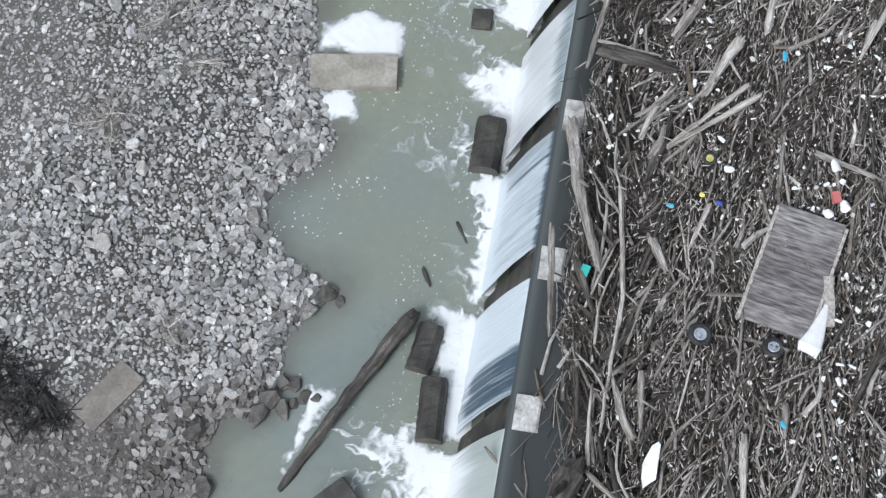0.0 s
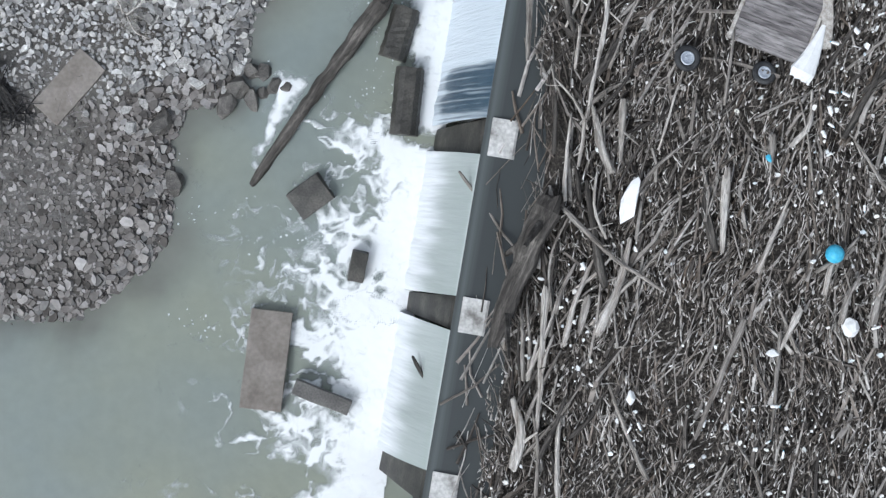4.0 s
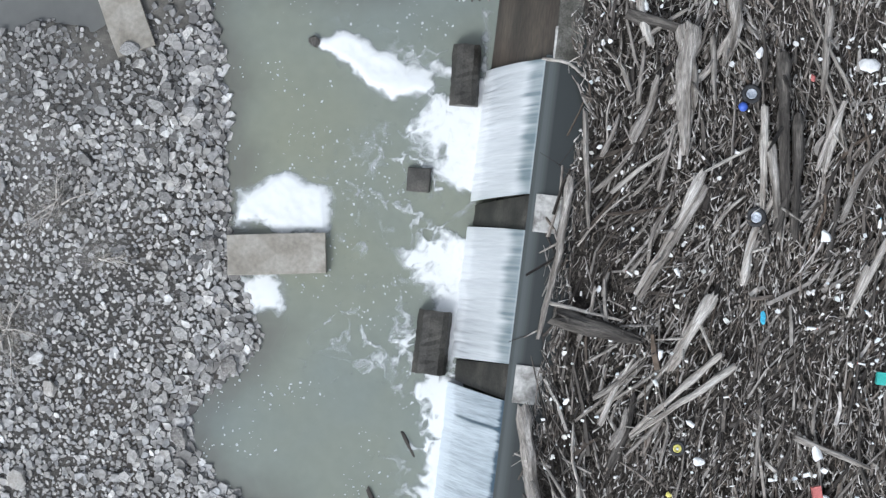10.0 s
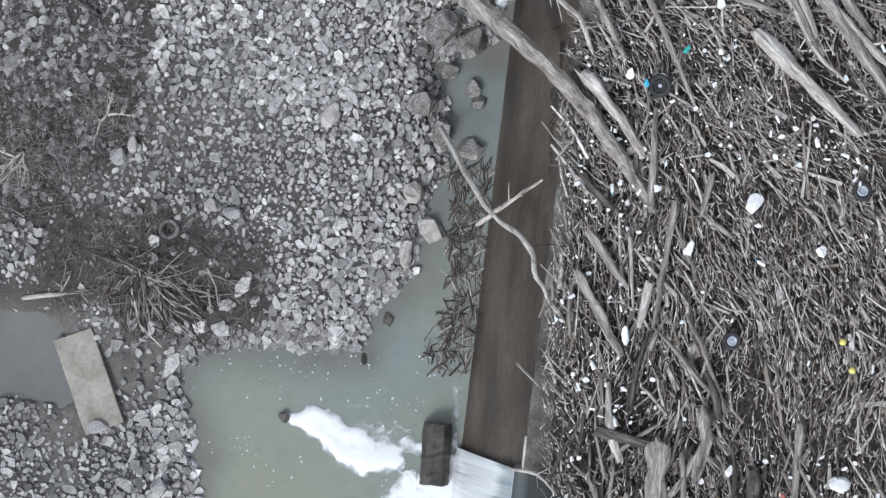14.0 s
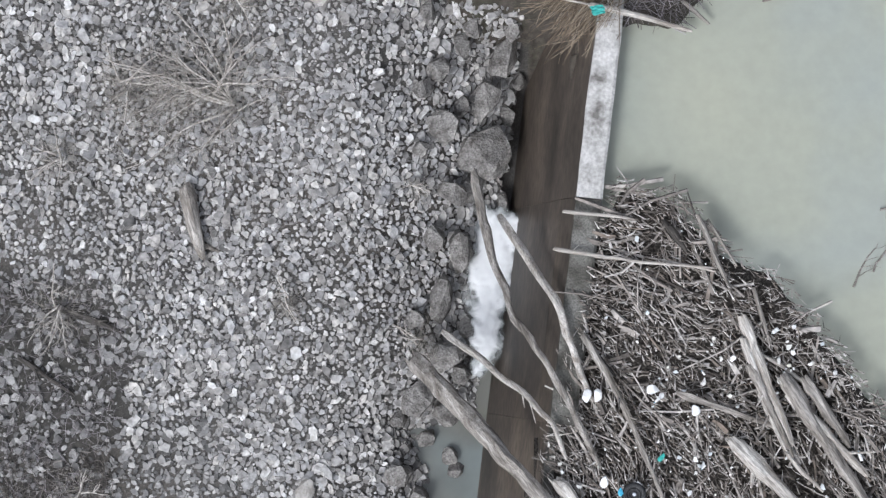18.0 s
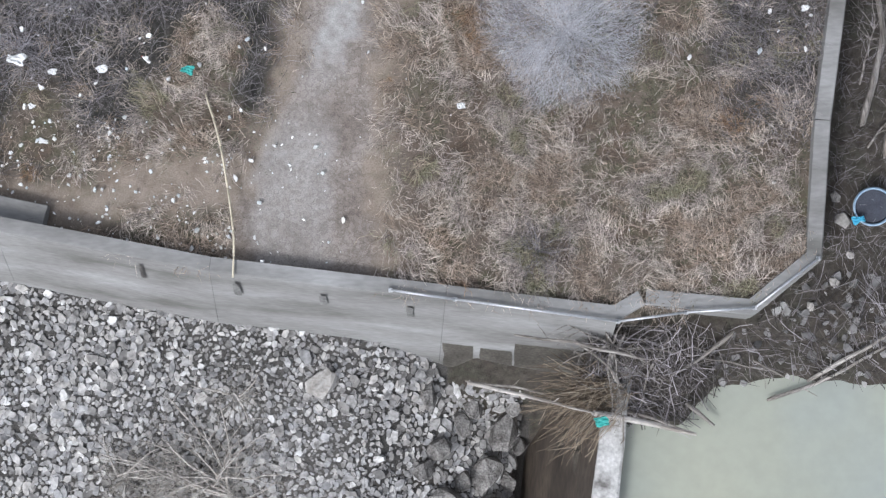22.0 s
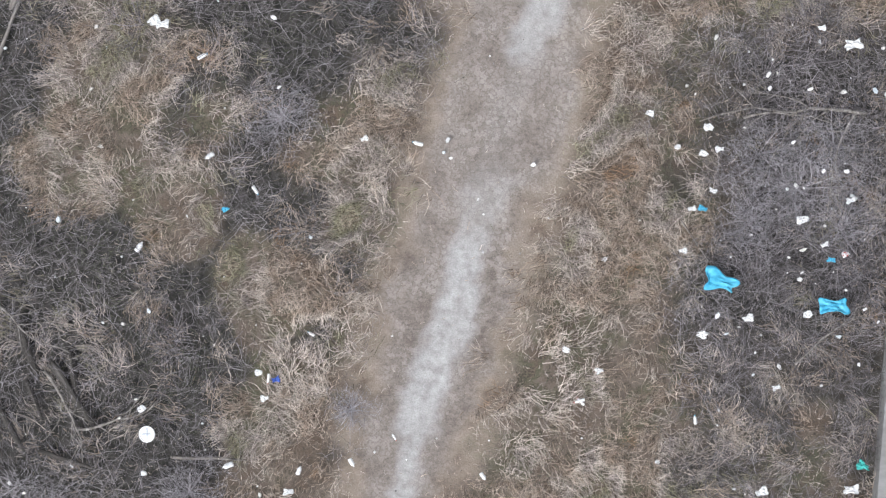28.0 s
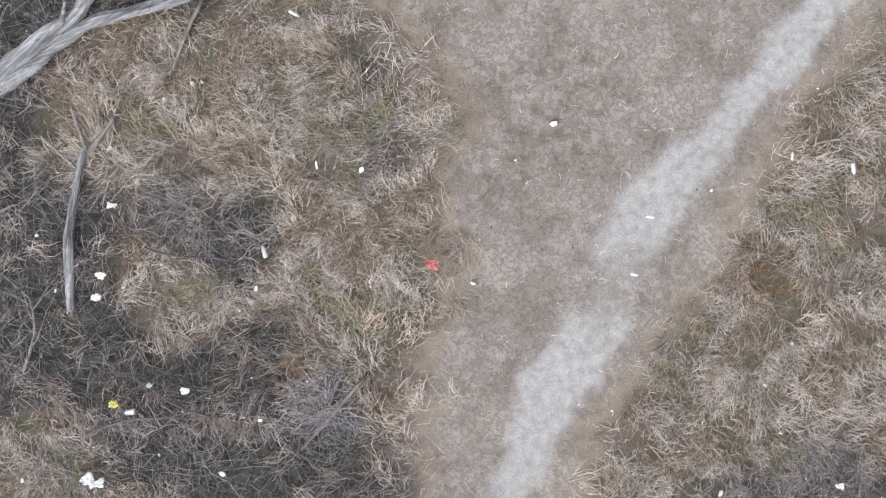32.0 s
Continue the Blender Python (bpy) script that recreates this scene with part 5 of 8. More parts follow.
scrub("withered_stalks", 6500, lambda x, y: 0.6 * smoothstep(-0.3, 0.5, np.maximum(inside(HERBS, x, y), inside(ROUGH, x, y)) + 0.8 * (fbm(x, y, 1, 8) - 0.5)), -16, -7, 36.8, 47.5, 0.25, 0.9, 0.3, BRUSH, "withered grey stalks on dark gravel", 0.004, 0.009)
scrub("gravel_weeds", 9000, lambda x, y: gravel_ok(x, y) * smoothstep(0.56, 0.68, fbm(x, y, 3.0, 171)) * smoothstep(1.2, 2.6, -inside(POOL, x, y)), -16, 2, -2, 56, 0.2, 0.7, 0.2, BRUSH, "withered weeds between the stones")

# ---- things ----
def tube(P, R, sides=10, rough=0.12, seed=0, splinter=0.0):
    """A lumpy round bar along the points P with the radii R."""
    P = [Vector(p) for p in P]
    bm, rings = bmesh.new(), []
    side = None
    for i, p in enumerate(P):
        d = (P[min(i + 1, len(P) - 1)] - P[max(i - 1, 0)]).normalized()
        side = (side - d * side.dot(d)).normalized() if side else d.orthogonal().normalized()
        up = d.cross(side)
        ring = []
        for k in range(sides):
            a = k / sides * 2 * math.pi
            r = R[i] * (1 + rough * (noise.noise((k * 0.9 + seed * 3.3, i * 0.55, seed * 1.7)) * 1.6 + 0.6 * math.sin(2 * a + seed)))
            end = d * (R[i] * splinter * 2.4 * noise.noise((k * 1.9, seed * 2.3, i))) if i in (0, len(P) - 1) else Vector()
            ring.append(bm.verts.new(p + (side * math.cos(a) + up * math.sin(a)) * r + end))
        rings.append(ring)
    for a, b in zip(rings, rings[1:]):
        for k in range(sides):
            bm.faces.new((a[k], a[(k + 1) % sides], b[(k + 1) % sides], b[k]))
    bm.faces.new(rings[0][::-1])
    bm.faces.new(rings[-1])
    return bm


def spline(pts, n):
    pts = [Vector(p) for p in pts]
    q = [pts[0] * 2 - pts[1]] + pts + [pts[-1] * 2 - pts[-2]]
    out = []
    for i in range(1, len(q) - 2):
        for k in range(n):
            t = k / n
            a, b, c, d = q[i - 1:i + 3]
            out.append(0.5 * (2 * b + (c - a) * t + (2 * a - 5 * b + 4 * c - d) * t * t + (3 * b - a - 3 * c + d) * t ** 3))
    return out + [pts[-1]]


LOGLABEL = {"driftwood": "grey weathered driftwood %s lying in the jam", "bleached_driftwood": "bleached bare driftwood %s on top of the jam", "waterlogged_wood": "dark waterlogged %s in the jam"}
count = [0]


def log(pts, r, mat, label="", z=0.3):
    count[0] += 1
    seed = count[0]
    W = [Vector((p[0], p[1], p[2] if len(p) > 2 else z + 0.35 * r)) for p in pts]
    axis = (W[-1] - W[0]).normalized()
    m = Matrix.Translation(W[0]) @ axis.to_track_quat("Z", "Y").to_matrix().to_4x4()
    inv = m.inverted()
    span = (W[-1] - W[0]).length
    P = spline([inv @ p for p in W], max(3, int(span / 0.25 / (len(W) - 1))))
    n = len(P)
    wob = 0.22 * r + 0.012 * span
    P = [p + Vector((noise.noise((i * 0.35, seed, 0)), noise.noise((i * 0.35, seed, 5)), 0)) * wob * math.sin(math.pi * i / (n - 1)) for i, p in enumerate(P)]
    swell = 0.12 if r < 0.07 or r > 0.2 else 0.3
    R = [r * (1.02 - 0.5 * i / (n - 1)) * (0.7 if i in (0, n - 1) else 1) * (1 + swell * noise.noise((i * 0.5, seed * 1.9, 3))) for i in range(n)]
    word = "stick" if r < 0.07 else ("log" if span > 1.3 else "short log")
    ob = empty("driftwood_log" if r >= 0.07 else "driftwood_branch", m, label or LOGLABEL[mat.name] % word, "driftwood", "driftwood logs")
    part("trunk" if r >= 0.07 else "stem", tube(P, R, 12 if r > 0.09 else 8, 0.2, seed, 1.0), mat, ob, smooth=r < 0.07)
    rr = random.Random(seed)
    for k in range(rr.choice((0, 1, 2, 3)) if span > 1.2 else rr.choice((0, 0, 1))):
        i = rr.randrange(2, n - 1)
        a = rr.uniform(0, 6.28)
        d = Vector((math.cos(a), math.sin(a), 0.7)).normalized()
        ln = rr.uniform(1.5, 5.0) * r + rr.uniform(0.05, 0.3)
        part("branch_stub", tube([P[i], P[i] + d * (R[i] + ln * 0.4), P[i] + d * (R[i] + ln)], [R[i] * 0.4, R[i] * 0.32, R[i] * 0.16], 6, 0.1, seed + k), mat, ob)
    return ob


def ring_bm(r, w, sides=28, at=(0, 0, 0), flat=0.8):
    bm = bmesh.new()
    vs = []
    for i in range(sides):
        a = i / sides * 2 * math.pi
        vs.append([bm.verts.new((at[0] + (r + w * math.cos(b)) * math.cos(a), at[1] + (r + w * math.cos(b)) * math.sin(a), at[2] + w * flat * math.sin(b))) for b in [k * math.pi / 4 for k in range(8)]])
    for i in range(sides):
        for k in range(8):
            bm.faces.new((vs[i][k], vs[(i + 1) % sides][k], vs[(i + 1) % sides][(k + 1) % 8], vs[i][(k + 1) % 8]))
    bmesh.ops.recalc_face_normals(bm, faces=bm.faces)
    return bm


def disc_bm(r, h, sides=24, at=(0, 0, 0), dome=0.0):
    bm = bmesh.new()
    bmesh.ops.create_cone(bm, cap_ends=True, segments=sides, radius1=r, radius2=r * 0.93, depth=h)
    if dome:
        f = [f for f in bm.faces if f.normal.z > 0.9]
        bmesh.ops.inset_region(bm, faces=f, thickness=r * 0.45)
        for v in f[0].verts:
            v.co.z += dome
    bmesh.ops.translate(bm, vec=at, verts=bm.verts)
    return bm


JAM_TOP = 0.36
turn = random.Random(5)


def wheel(x, y, r, rim):
    m = pose(x, y, JAM_TOP - 0.02, turn.uniform(-12, 12), turn.uniform(-12, 12), turn.uniform(0, 360))
    ob = empty("wheel", m, "old tyre with a pale rim lying flat in the driftwood" if rim is RIM else ("small wheel with a yellow hub in the driftwood" if rim is YELLOW else "bare black tyre lying in the driftwood"), "wheel", "wheels in the jam")
    w = r * 0.24
    part("tyre", ring_bm(r - w, w, 32), RUBBER, ob, smooth=True)
    part("rim", ring_bm(r * 0.46, r * 0.07, 24, (0, 0, 0.03)), rim, ob, "dull pale rim", True)
    part("hub_plate", disc_bm(r * 0.42, 0.03, 20, (0, 0, 0.0), -0.02), RUBBER if rim is RUBBER else rim, ob)
    part("hub", disc_bm(r * 0.16, 0.06, 14, (0, 0, 0.04)), RIM, ob)


def blob_me(name, sx, sy, sz, mat, seed, sub=3, rough=0.22):
    bm = bmesh.new()
    bmesh.ops.create_icosphere(bm, subdivisions=sub, radius=1)
    o = Vector((seed * 3.7, seed * 1.3, seed * 2.1))
    if sub == 2:
        rr = random.Random(seed)
        for k in range(7):
            nn = Vector((rr.gauss(0, 1), rr.gauss(0, 1), rr.gauss(0.4, 0.7))).normalized()
            c = rr.uniform(0.45, 0.75)
            for v in bm.verts:
                ex = v.co.dot(nn) - c
                if ex > 0:
                    v.co -= nn * ex
        rough *= 0.5
        sx, sy, sz = sx * 1.25, sy * 1.25, sz * 1.25
    for v in bm.verts:
        v.co *= 1 + rough * noise.noise(v.co * 1.3 + o) + 0.4 * rough * noise.noise(v.co * 3.1 + o)
        v.co = Vector((v.co.x * sx / 2, v.co.y * sy / 2, v.co.z * sz / 2))
    me = bpy.data.meshes.new(name)
    bm.to_mesh(me)
    bm.free()
    for p in me.polygons:
        p.use_smooth = sub > 2
    me.materials.append(mat)
    return me


def ball(x, y, r, mat, label):
    count[0] += 1
    ob = put("float" if r > 0.15 else "ball", blob_me("ball", 2 * r, 2 * r, 1.8 * r, mat, count[0], 3, 0.04), label=label, category="ball", m=pose(x, y, JAM_TOP + 0.04))
    return ob


def lump(x, y, sx, sy):
    count[0] += 1
    put("foam_block" if sx > 0.3 or sy > 0.4 else "plastic_container", blob_me("block", sx, sy, min(sx, sy) * 0.6, FOAMBLOCK if sx > 0.3 else PLASTIC, count[0], 2, 0.35), label="broken white foam block afloat in the driftwood" if sx > 0.3 or sy > 0.4 else "white plastic container among the sticks", category="foam block" if sx > 0.3 or sy > 0.4 else "container", m=pose(x, y, JAM_TOP + 0.03, turn.uniform(-10, 10), turn.uniform(-10, 10), turn.uniform(-25, 25)))


def crate(x, y, mat, label):
    ob = empty("plastic_crate", pose(x, y, JAM_TOP + 0.02, 6, 4, turn.uniform(-20, 20)), label, "crate")
    part("floor", box_bm(0.2, 0.3, 0.02, 0.004, (0, 0, -0.05)), mat, ob)
    for sx in (-1, 1):
        part("side", box_bm(0.02, 0.3, 0.14, 0.004, (sx * 0.105, 0, 0.01)), mat, ob)
    for sy in (-1, 1):
        part("side", box_bm(0.186, 0.02, 0.14, 0.004, (0, sy * 0.14, 0.01)), mat, ob)
    part("lid", box_bm(0.235, 0.32, 0.018, 0.006, (0, 0, 0.092)), mat, ob)


def bit(x, y, mat, label):
    count[0] += 1
    put("plastic_scrap", blob_me("scrap", 0.2, 0.13, 0.08, mat, count[0], 2, 0.4), label=label, category="litter", m=pose(x, y, JAM_TOP + 0.05, 0, 0, turn.uniform(0, 180)))


def ring(x, y, r):
    ob = empty("plastic_ring", pose(x, y, JAM_TOP + 0.03, 10, 5, 0), "small white plastic ring in the driftwood", "ring")
    part("band", ring_bm(r * 0.7, r * 0.32, 20), PLASTIC, ob, smooth=True)
    part("core", disc_bm(r * 0.35, 0.03, 12), RUBBER, ob)


def gz1(x, y):
    return float(ground_z(np.array([x]), np.array([y]))[0])


def lathe_bm(profile, sides=12, squash=1.0):
    """A turned shape along x: profile of (x, radius)."""
    bm = bmesh.new()
    rings = [[bm.verts.new((px, r * math.cos(2 * math.pi * k / sides), r * squash * math.sin(2 * math.pi * k / sides))) for k in range(sides)] for px, r in profile]
    for a, b in zip(rings, rings[1:]):
        for k in range(sides):
            bm.faces.new((a[k], a[(k + 1) % sides], b[(k + 1) % sides], b[k]))
    bm.faces.new(rings[0][::-1])
    bm.faces.new(rings[-1])
    bmesh.ops.recalc_face_normals(bm, faces=bm.faces)
    return bm


BOTTLES = {}


def bottle(x, y, z, s, label, kind_of=0, group="terrace litter"):
    """A bottle of the length s lying on its side; the first of each look is built, the rest are copies."""
    m = pose(x, y, z, turn.uniform(-8, 8), turn.uniform(-15, 15), turn.uniform(0, 360)) @ Matrix.Diagonal((s, s, s, 1))
    key = (kind_of, label)
    if key in BOTTLES:
        ob = copy_thing(BOTTLES[key], m)
        ob.scale = (s, s, s)
        return
    ob = BOTTLES[key] = empty("plastic_bottle", m, label, "bottle", group)
    wide = (0.17, 0.24, 0.13)[kind_of]
    part("body", lathe_bm([(-0.5, wide * 0.8), (-0.48, wide), (-0.2, wide), (-0.17, wide * 0.93), (0.05, wide * 0.93), (0.08, wide), (0.2, wide), (0.34, wide * 0.55), (0.4, 0.055), (0.46, 0.055)], 12, 0.85), PLASTIC, ob, smooth=True)
    part("cap", lathe_bm([(0.42, 0.075), (0.5, 0.075)], 10), (BLUE, PLASTIC, RED)[kind_of], ob, ("blue cap", "", "red cap")[kind_of])
    part("label_band", lathe_bm([(-0.16, wide * 0.96), (0.04, wide * 0.96)], 12, 0.85), (PLASTIC, FOAMBLOCK, FOAMBLOCK)[kind_of], ob)


def scrap(x, y, s):
    if s < 0.21:
        bottle(x, y, gz1(x, y) + 0.3, s * 1.35, "white plastic bottle lying in dry grass", int(x * 7) % 3)
    else:
        sheet_bag(x, y, s * 0.8, FOAMBLOCK, "crumpled white plastic bag in dry grass")


def sheet_bag(x, y, s, mat, label):
    """A flat crumpled bag: a thin double-skinned, wrinkled sheet with an uneven outline."""
    count[0] += 1
    sd = count[0]
    n = 14
    V, F = [], []
    for side in (0, 1):
        for i in range(n + 1):
            for j in range(n + 1):
                a, b = 2 * i / n - 1, 2 * j / n - 1
                e = (1 + 0.45 * noise.noise((a * 1.1 + sd, b * 1.1, 0))) / max(1.0, 0.8 * math.hypot(a, b))
                h = 0.09 * noise.noise((a * 2.4, b * 2.4, sd)) + 0.05 * noise.noise((a * 6, b * 6, sd))
                V.append((a * e * s / 2, b * e * s * (0.3 + 0.1 * math.sin(2.2 * a + sd)), (h * min(1, s * 2)) + 0.05 - 0.03 * side))
        o = side * (n + 1) ** 2
        for i in range(n):
            for j in range(n):
                q = [o + i * (n + 1) + j, o + (i + 1) * (n + 1) + j, o + (i + 1) * (n + 1) + j + 1, o + i * (n + 1) + j + 1]
                F.append(q if side == 0 else q[::-1])
    edge = [i * (n + 1) for i in range(n + 1)] + [n * (n + 1) + j for j in range(1, n + 1)] + [i * (n + 1) + n for i in range(n - 1, -1, -1)] + [j for j in range(n - 1, 0, -1)]
    o = (n + 1) ** 2
    for a, b in zip(edge, edge[1:] + edge[:1]):
        F.append((a, a + o, b + o, b))
    me = mesh_of("plastic_sheet", V, np.array(F), mat, True)
    high = 0.9 if 52 < y < 54 else 0.75
    put("plastic_sheet" if s > 0.25 else "plastic_scrap", me, label=label, category="plastic bag" if s > 0.25 else "litter", m=pose(x, y, (gz1(x, y) if y > 54 else 0.35) + high * 0.7, 0, 0, turn.uniform(-25, 25)))


def disc(x, y, r):
    ob = empty("plastic_disc", pose(x, y, gz1(x, y) + 0.5, 6, -4, 0), "round white plastic lid on dark twigs", "lid")
    part("plate", disc_bm(r, 0.03, 28, (0, 0, 0), -0.01), FOAMBLOCK, ob)
    part("rib", box_bm(0.03, r * 1.5, 0.02, 0.004, (0, 0, 0.02)), RIM, ob)
    part("rib", box_bm(r * 1.2, 0.03, 0.02, 0.004, (0, 0, 0.024)), RIM, ob)
    part("lip", ring_bm(r * 0.95, 0.018, 28, (0, 0, 0.012)), PLASTIC, ob, smooth=True)


def boulder(x, y, sx, sy, h, rot, mat, label, z=None, name="boulder"):
    """A split rock: a rough lump cut by a few flat planes."""
    count[0] += 1
    sd = count[0]
    bm = bmesh.new()
    rr = random.Random(sd)
    for k in range(15):
        a, e = 6.283 * (k + rr.uniform(-0.4, 0.4)) / 15, rr.choice((-0.5, 0.15, 0.55, 0.8))
        w = rr.uniform(0.75, 1.1) * (1 - 0.45 * max(0, e - 0.2))
        bm.verts.new((math.cos(a) * w, math.sin(a) * w, e + 0.18 * math.cos(a + sd)))
    bmesh.ops.convex_hull(bm, input=bm.verts)
    bmesh.ops.delete(bm, geom=[v for v in bm.verts if not v.link_faces], context="VERTS")
    bmesh.ops.triangulate(bm, faces=bm.faces)
    bmesh.ops.subdivide_edges(bm, edges=bm.edges[:], cuts=2, use_grid_fill=True)
    for v in bm.verts:
        v.co += noise.noise_vector(v.co * 2.6 + Vector((sd, 0, 0))) * 0.07
        v.co = Vector((v.co.x * sx / 1.75, v.co.y * sy / 1.75, v.co.z * h / 1.5))
    me = bpy.data.meshes.new(name)
    bm.to_mesh(me)
    bm.free()
    me.materials.append(mat)
    put(name, me, label=label, category="rock", group="rocks by the water", m=pose(x, y, (gz1(x, y) if z is None else z) + 0.18 * h, 0, 0, rot))


def slab(name, corners, top, thick, mat, label, tilt=(0, 0), category="concrete slab", chip=0.02):
    """A broken slab of concrete with worn edges; corners run round its top."""
    c = [Vector((*p, 0)) for p in corners]
    mid = sum(c, Vector()) / 4
    ax = (c[1] - c[0] + c[2] - c[3]).normalized()
    ang = math.degrees(math.atan2(ax.y, ax.x))
    L = ((c[1] - c[0]).length + (c[2] - c[3]).length) / 2
    Wd = ((c[3] - c[0]).length + (c[2] - c[1]).length) / 2
    bm = box_bm(L, Wd, thick, 0.025, (0, 0, -thick / 2))
    bmesh.ops.subdivide_edges(bm, edges=[e for e in bm.edges if e.calc_length() > 0.4], cuts=5, use_grid_fill=True)
    rough_bm(bm, chip, 2.6, len(name) + L)
    me = bpy.data.meshes.new(name)
    bm.to_mesh(me)
    bm.free()
    me.materials.append(mat)
    return put(name, me, label=label, category=category, m=pose(mid.x, mid.y, top, tilt[0], tilt[1], ang))


def block(a, b, w, h, top, mat, label, shape=0.3, tilt=0):
    """A fallen length of the weir: a prism with a rounded, sloping top, from a to b."""
    a, b = Vector((*a, 0)), Vector((*b, 0))
    L = (b - a).length
    prof = [(-w / 2, -h), (-w / 2, -h * shape), (-w * 0.33, -0.05), (-w * 0.12, 0.0), (w * 0.25, -0.02), (w * 0.42, -h * 0.16), (w / 2, -h * 0.45), (w / 2, -h)]
    bm, rows, n = bmesh.new(), [], 14
    for i in range(n + 1):
        y = L * i / n
        s = 1 + 0.04 * noise.noise((i * 0.7, L, w))
        rows.append([bm.verts.new((px * s + 0.03 * noise.noise((i * 0.9, k, L)), y + (0.05 * noise.noise((k * 1.3, L, i)) if i in (0, n) else 0), pz + 0.025 * noise.noise((i * 0.8, k * 1.7, w)))) for k, (px, pz) in enumerate(prof)])
    k = len(prof)
    for p, q in zip(rows, rows[1:]):
        for j in range(k):
            bm.faces.new((p[j], p[(j + 1) % k], q[(j + 1) % k], q[j]))
    bm.faces.new(rows[0])
    bm.faces.new(rows[-1][::-1])
    bmesh.ops.recalc_face_normals(bm, faces=bm.faces)
    me = bpy.data.meshes.new("weir_block")
    bm.to_mesh(me)
    bm.free()
    me.materials.append(mat)
    d = b - a
    put("weir_block", me, label=label, category="concrete block", group="fallen weir blocks", m=pose(a.x, a.y, top, 0, tilt, math.degrees(math.atan2(d.y, d.x)) - 90))


def foam(name, keep, box, z, high, mat, label, step=0.05, category="foam", gain=2.6):
    """Foam on the water: a lumpy skin that thins out to nothing at a ragged edge; keep(x, y) is over 0 where there is foam."""
    X, Y = np.meshgrid(np.arange(box[0], box[1], step), np.arange(box[2], box[3], step))
    D = keep(X, Y)
    Z = z + high * np.clip(D * 2.2, 0, 1) ** 1.5 * (0.35 + 0.65 * fbm(X, Y, 0.5, 201)) + 0.012
    k = X.shape[1]
    q = (np.arange(X.shape[0] - 1)[:, None] * k + np.arange(k - 1)[None]).ravel()
    q = np.stack([q, q + 1, q + k + 1, q + k], 1)
    q = q[(D.ravel() > 0.01)[q].all(1)]
    if not len(q):
        return
    used, inv = np.unique(q, return_inverse=True)
    me = mesh_of(name, np.stack([X.ravel(), Y.ravel(), Z.ravel()], 1)[used], inv.reshape(-1, 4), mat, True, {"froth": np.clip(D.ravel()[used] * gain, 0, 1)})
    put(name, me, label=label, category=category, kind="stuff")


def shrub(x, y, R, H, n, mat, label, z=None, thick=0.012):
    """A bare bush: stems that fan out from one foot and fork into fine twigs."""
    count[0] += 1
    z = gz1(x, y) if z is None else z
    ob = empty("shrub", pose(x, y, z, 0, 0, 40 * count[0]), label, "shrub")
    k = 14
    a = rng.random(k) * 6.283
    ln = 0.5 * (R + H) * rng.uniform(0.7, 1.0, k)
    pt = np.arctan2(H, R) * rng.uniform(0.5, 1.3, k)
    stem = mesh_of("trunk", *stick_arrays(0.5 * ln * np.cos(a) * np.cos(pt), 0.5 * ln * np.sin(a) * np.cos(pt), 0.5 * ln * np.sin(pt), a, pt, ln, np.full(k, thick), 0.05, 0.4, 5), mat)
    put("trunk", stem, ob)
    a = rng.random(n) * 6.283
    lobe = (0.86 if mat is PALEBRUSH else 0.62) + (0.28 if mat is PALEBRUSH else 0.6) * vnoise(3 * np.cos(a) + count[0], 3 * np.sin(a), 1.0, count[0])
    rr = R * lobe * rng.uniform(0.05, 0.95, n) ** 0.75
    keep = rng.random(n) < 0.35 + 0.9 * vnoise(rr * np.cos(a) + 9 * count[0], rr * np.sin(a), 0.35 + 0.1 * R, 3)
    a, rr = a[keep], rr[keep]
    n = len(a)
    ln = rng.uniform(0.2, 0.55, n) * (0.4 + R)
    pt = np.clip(np.arctan2(H, R) * rng.uniform(0.2, 1.4, n), 0, 1.4)
    tw = mesh_of("crown", *stick_arrays(rr * np.cos(a), rr * np.sin(a), H * rng.uniform(0.15, 0.9, n) * (1 - 0.4 * rr / R), a + rng.normal(0, 0.5 if mat is PALEBRUSH else 0.95, n), pt, ln * rng.uniform(0.5, 1.0, n), np.full(n, thick * 0.38), 0.16, 0.4, 3), mat)
    put("crown", tw, ob)


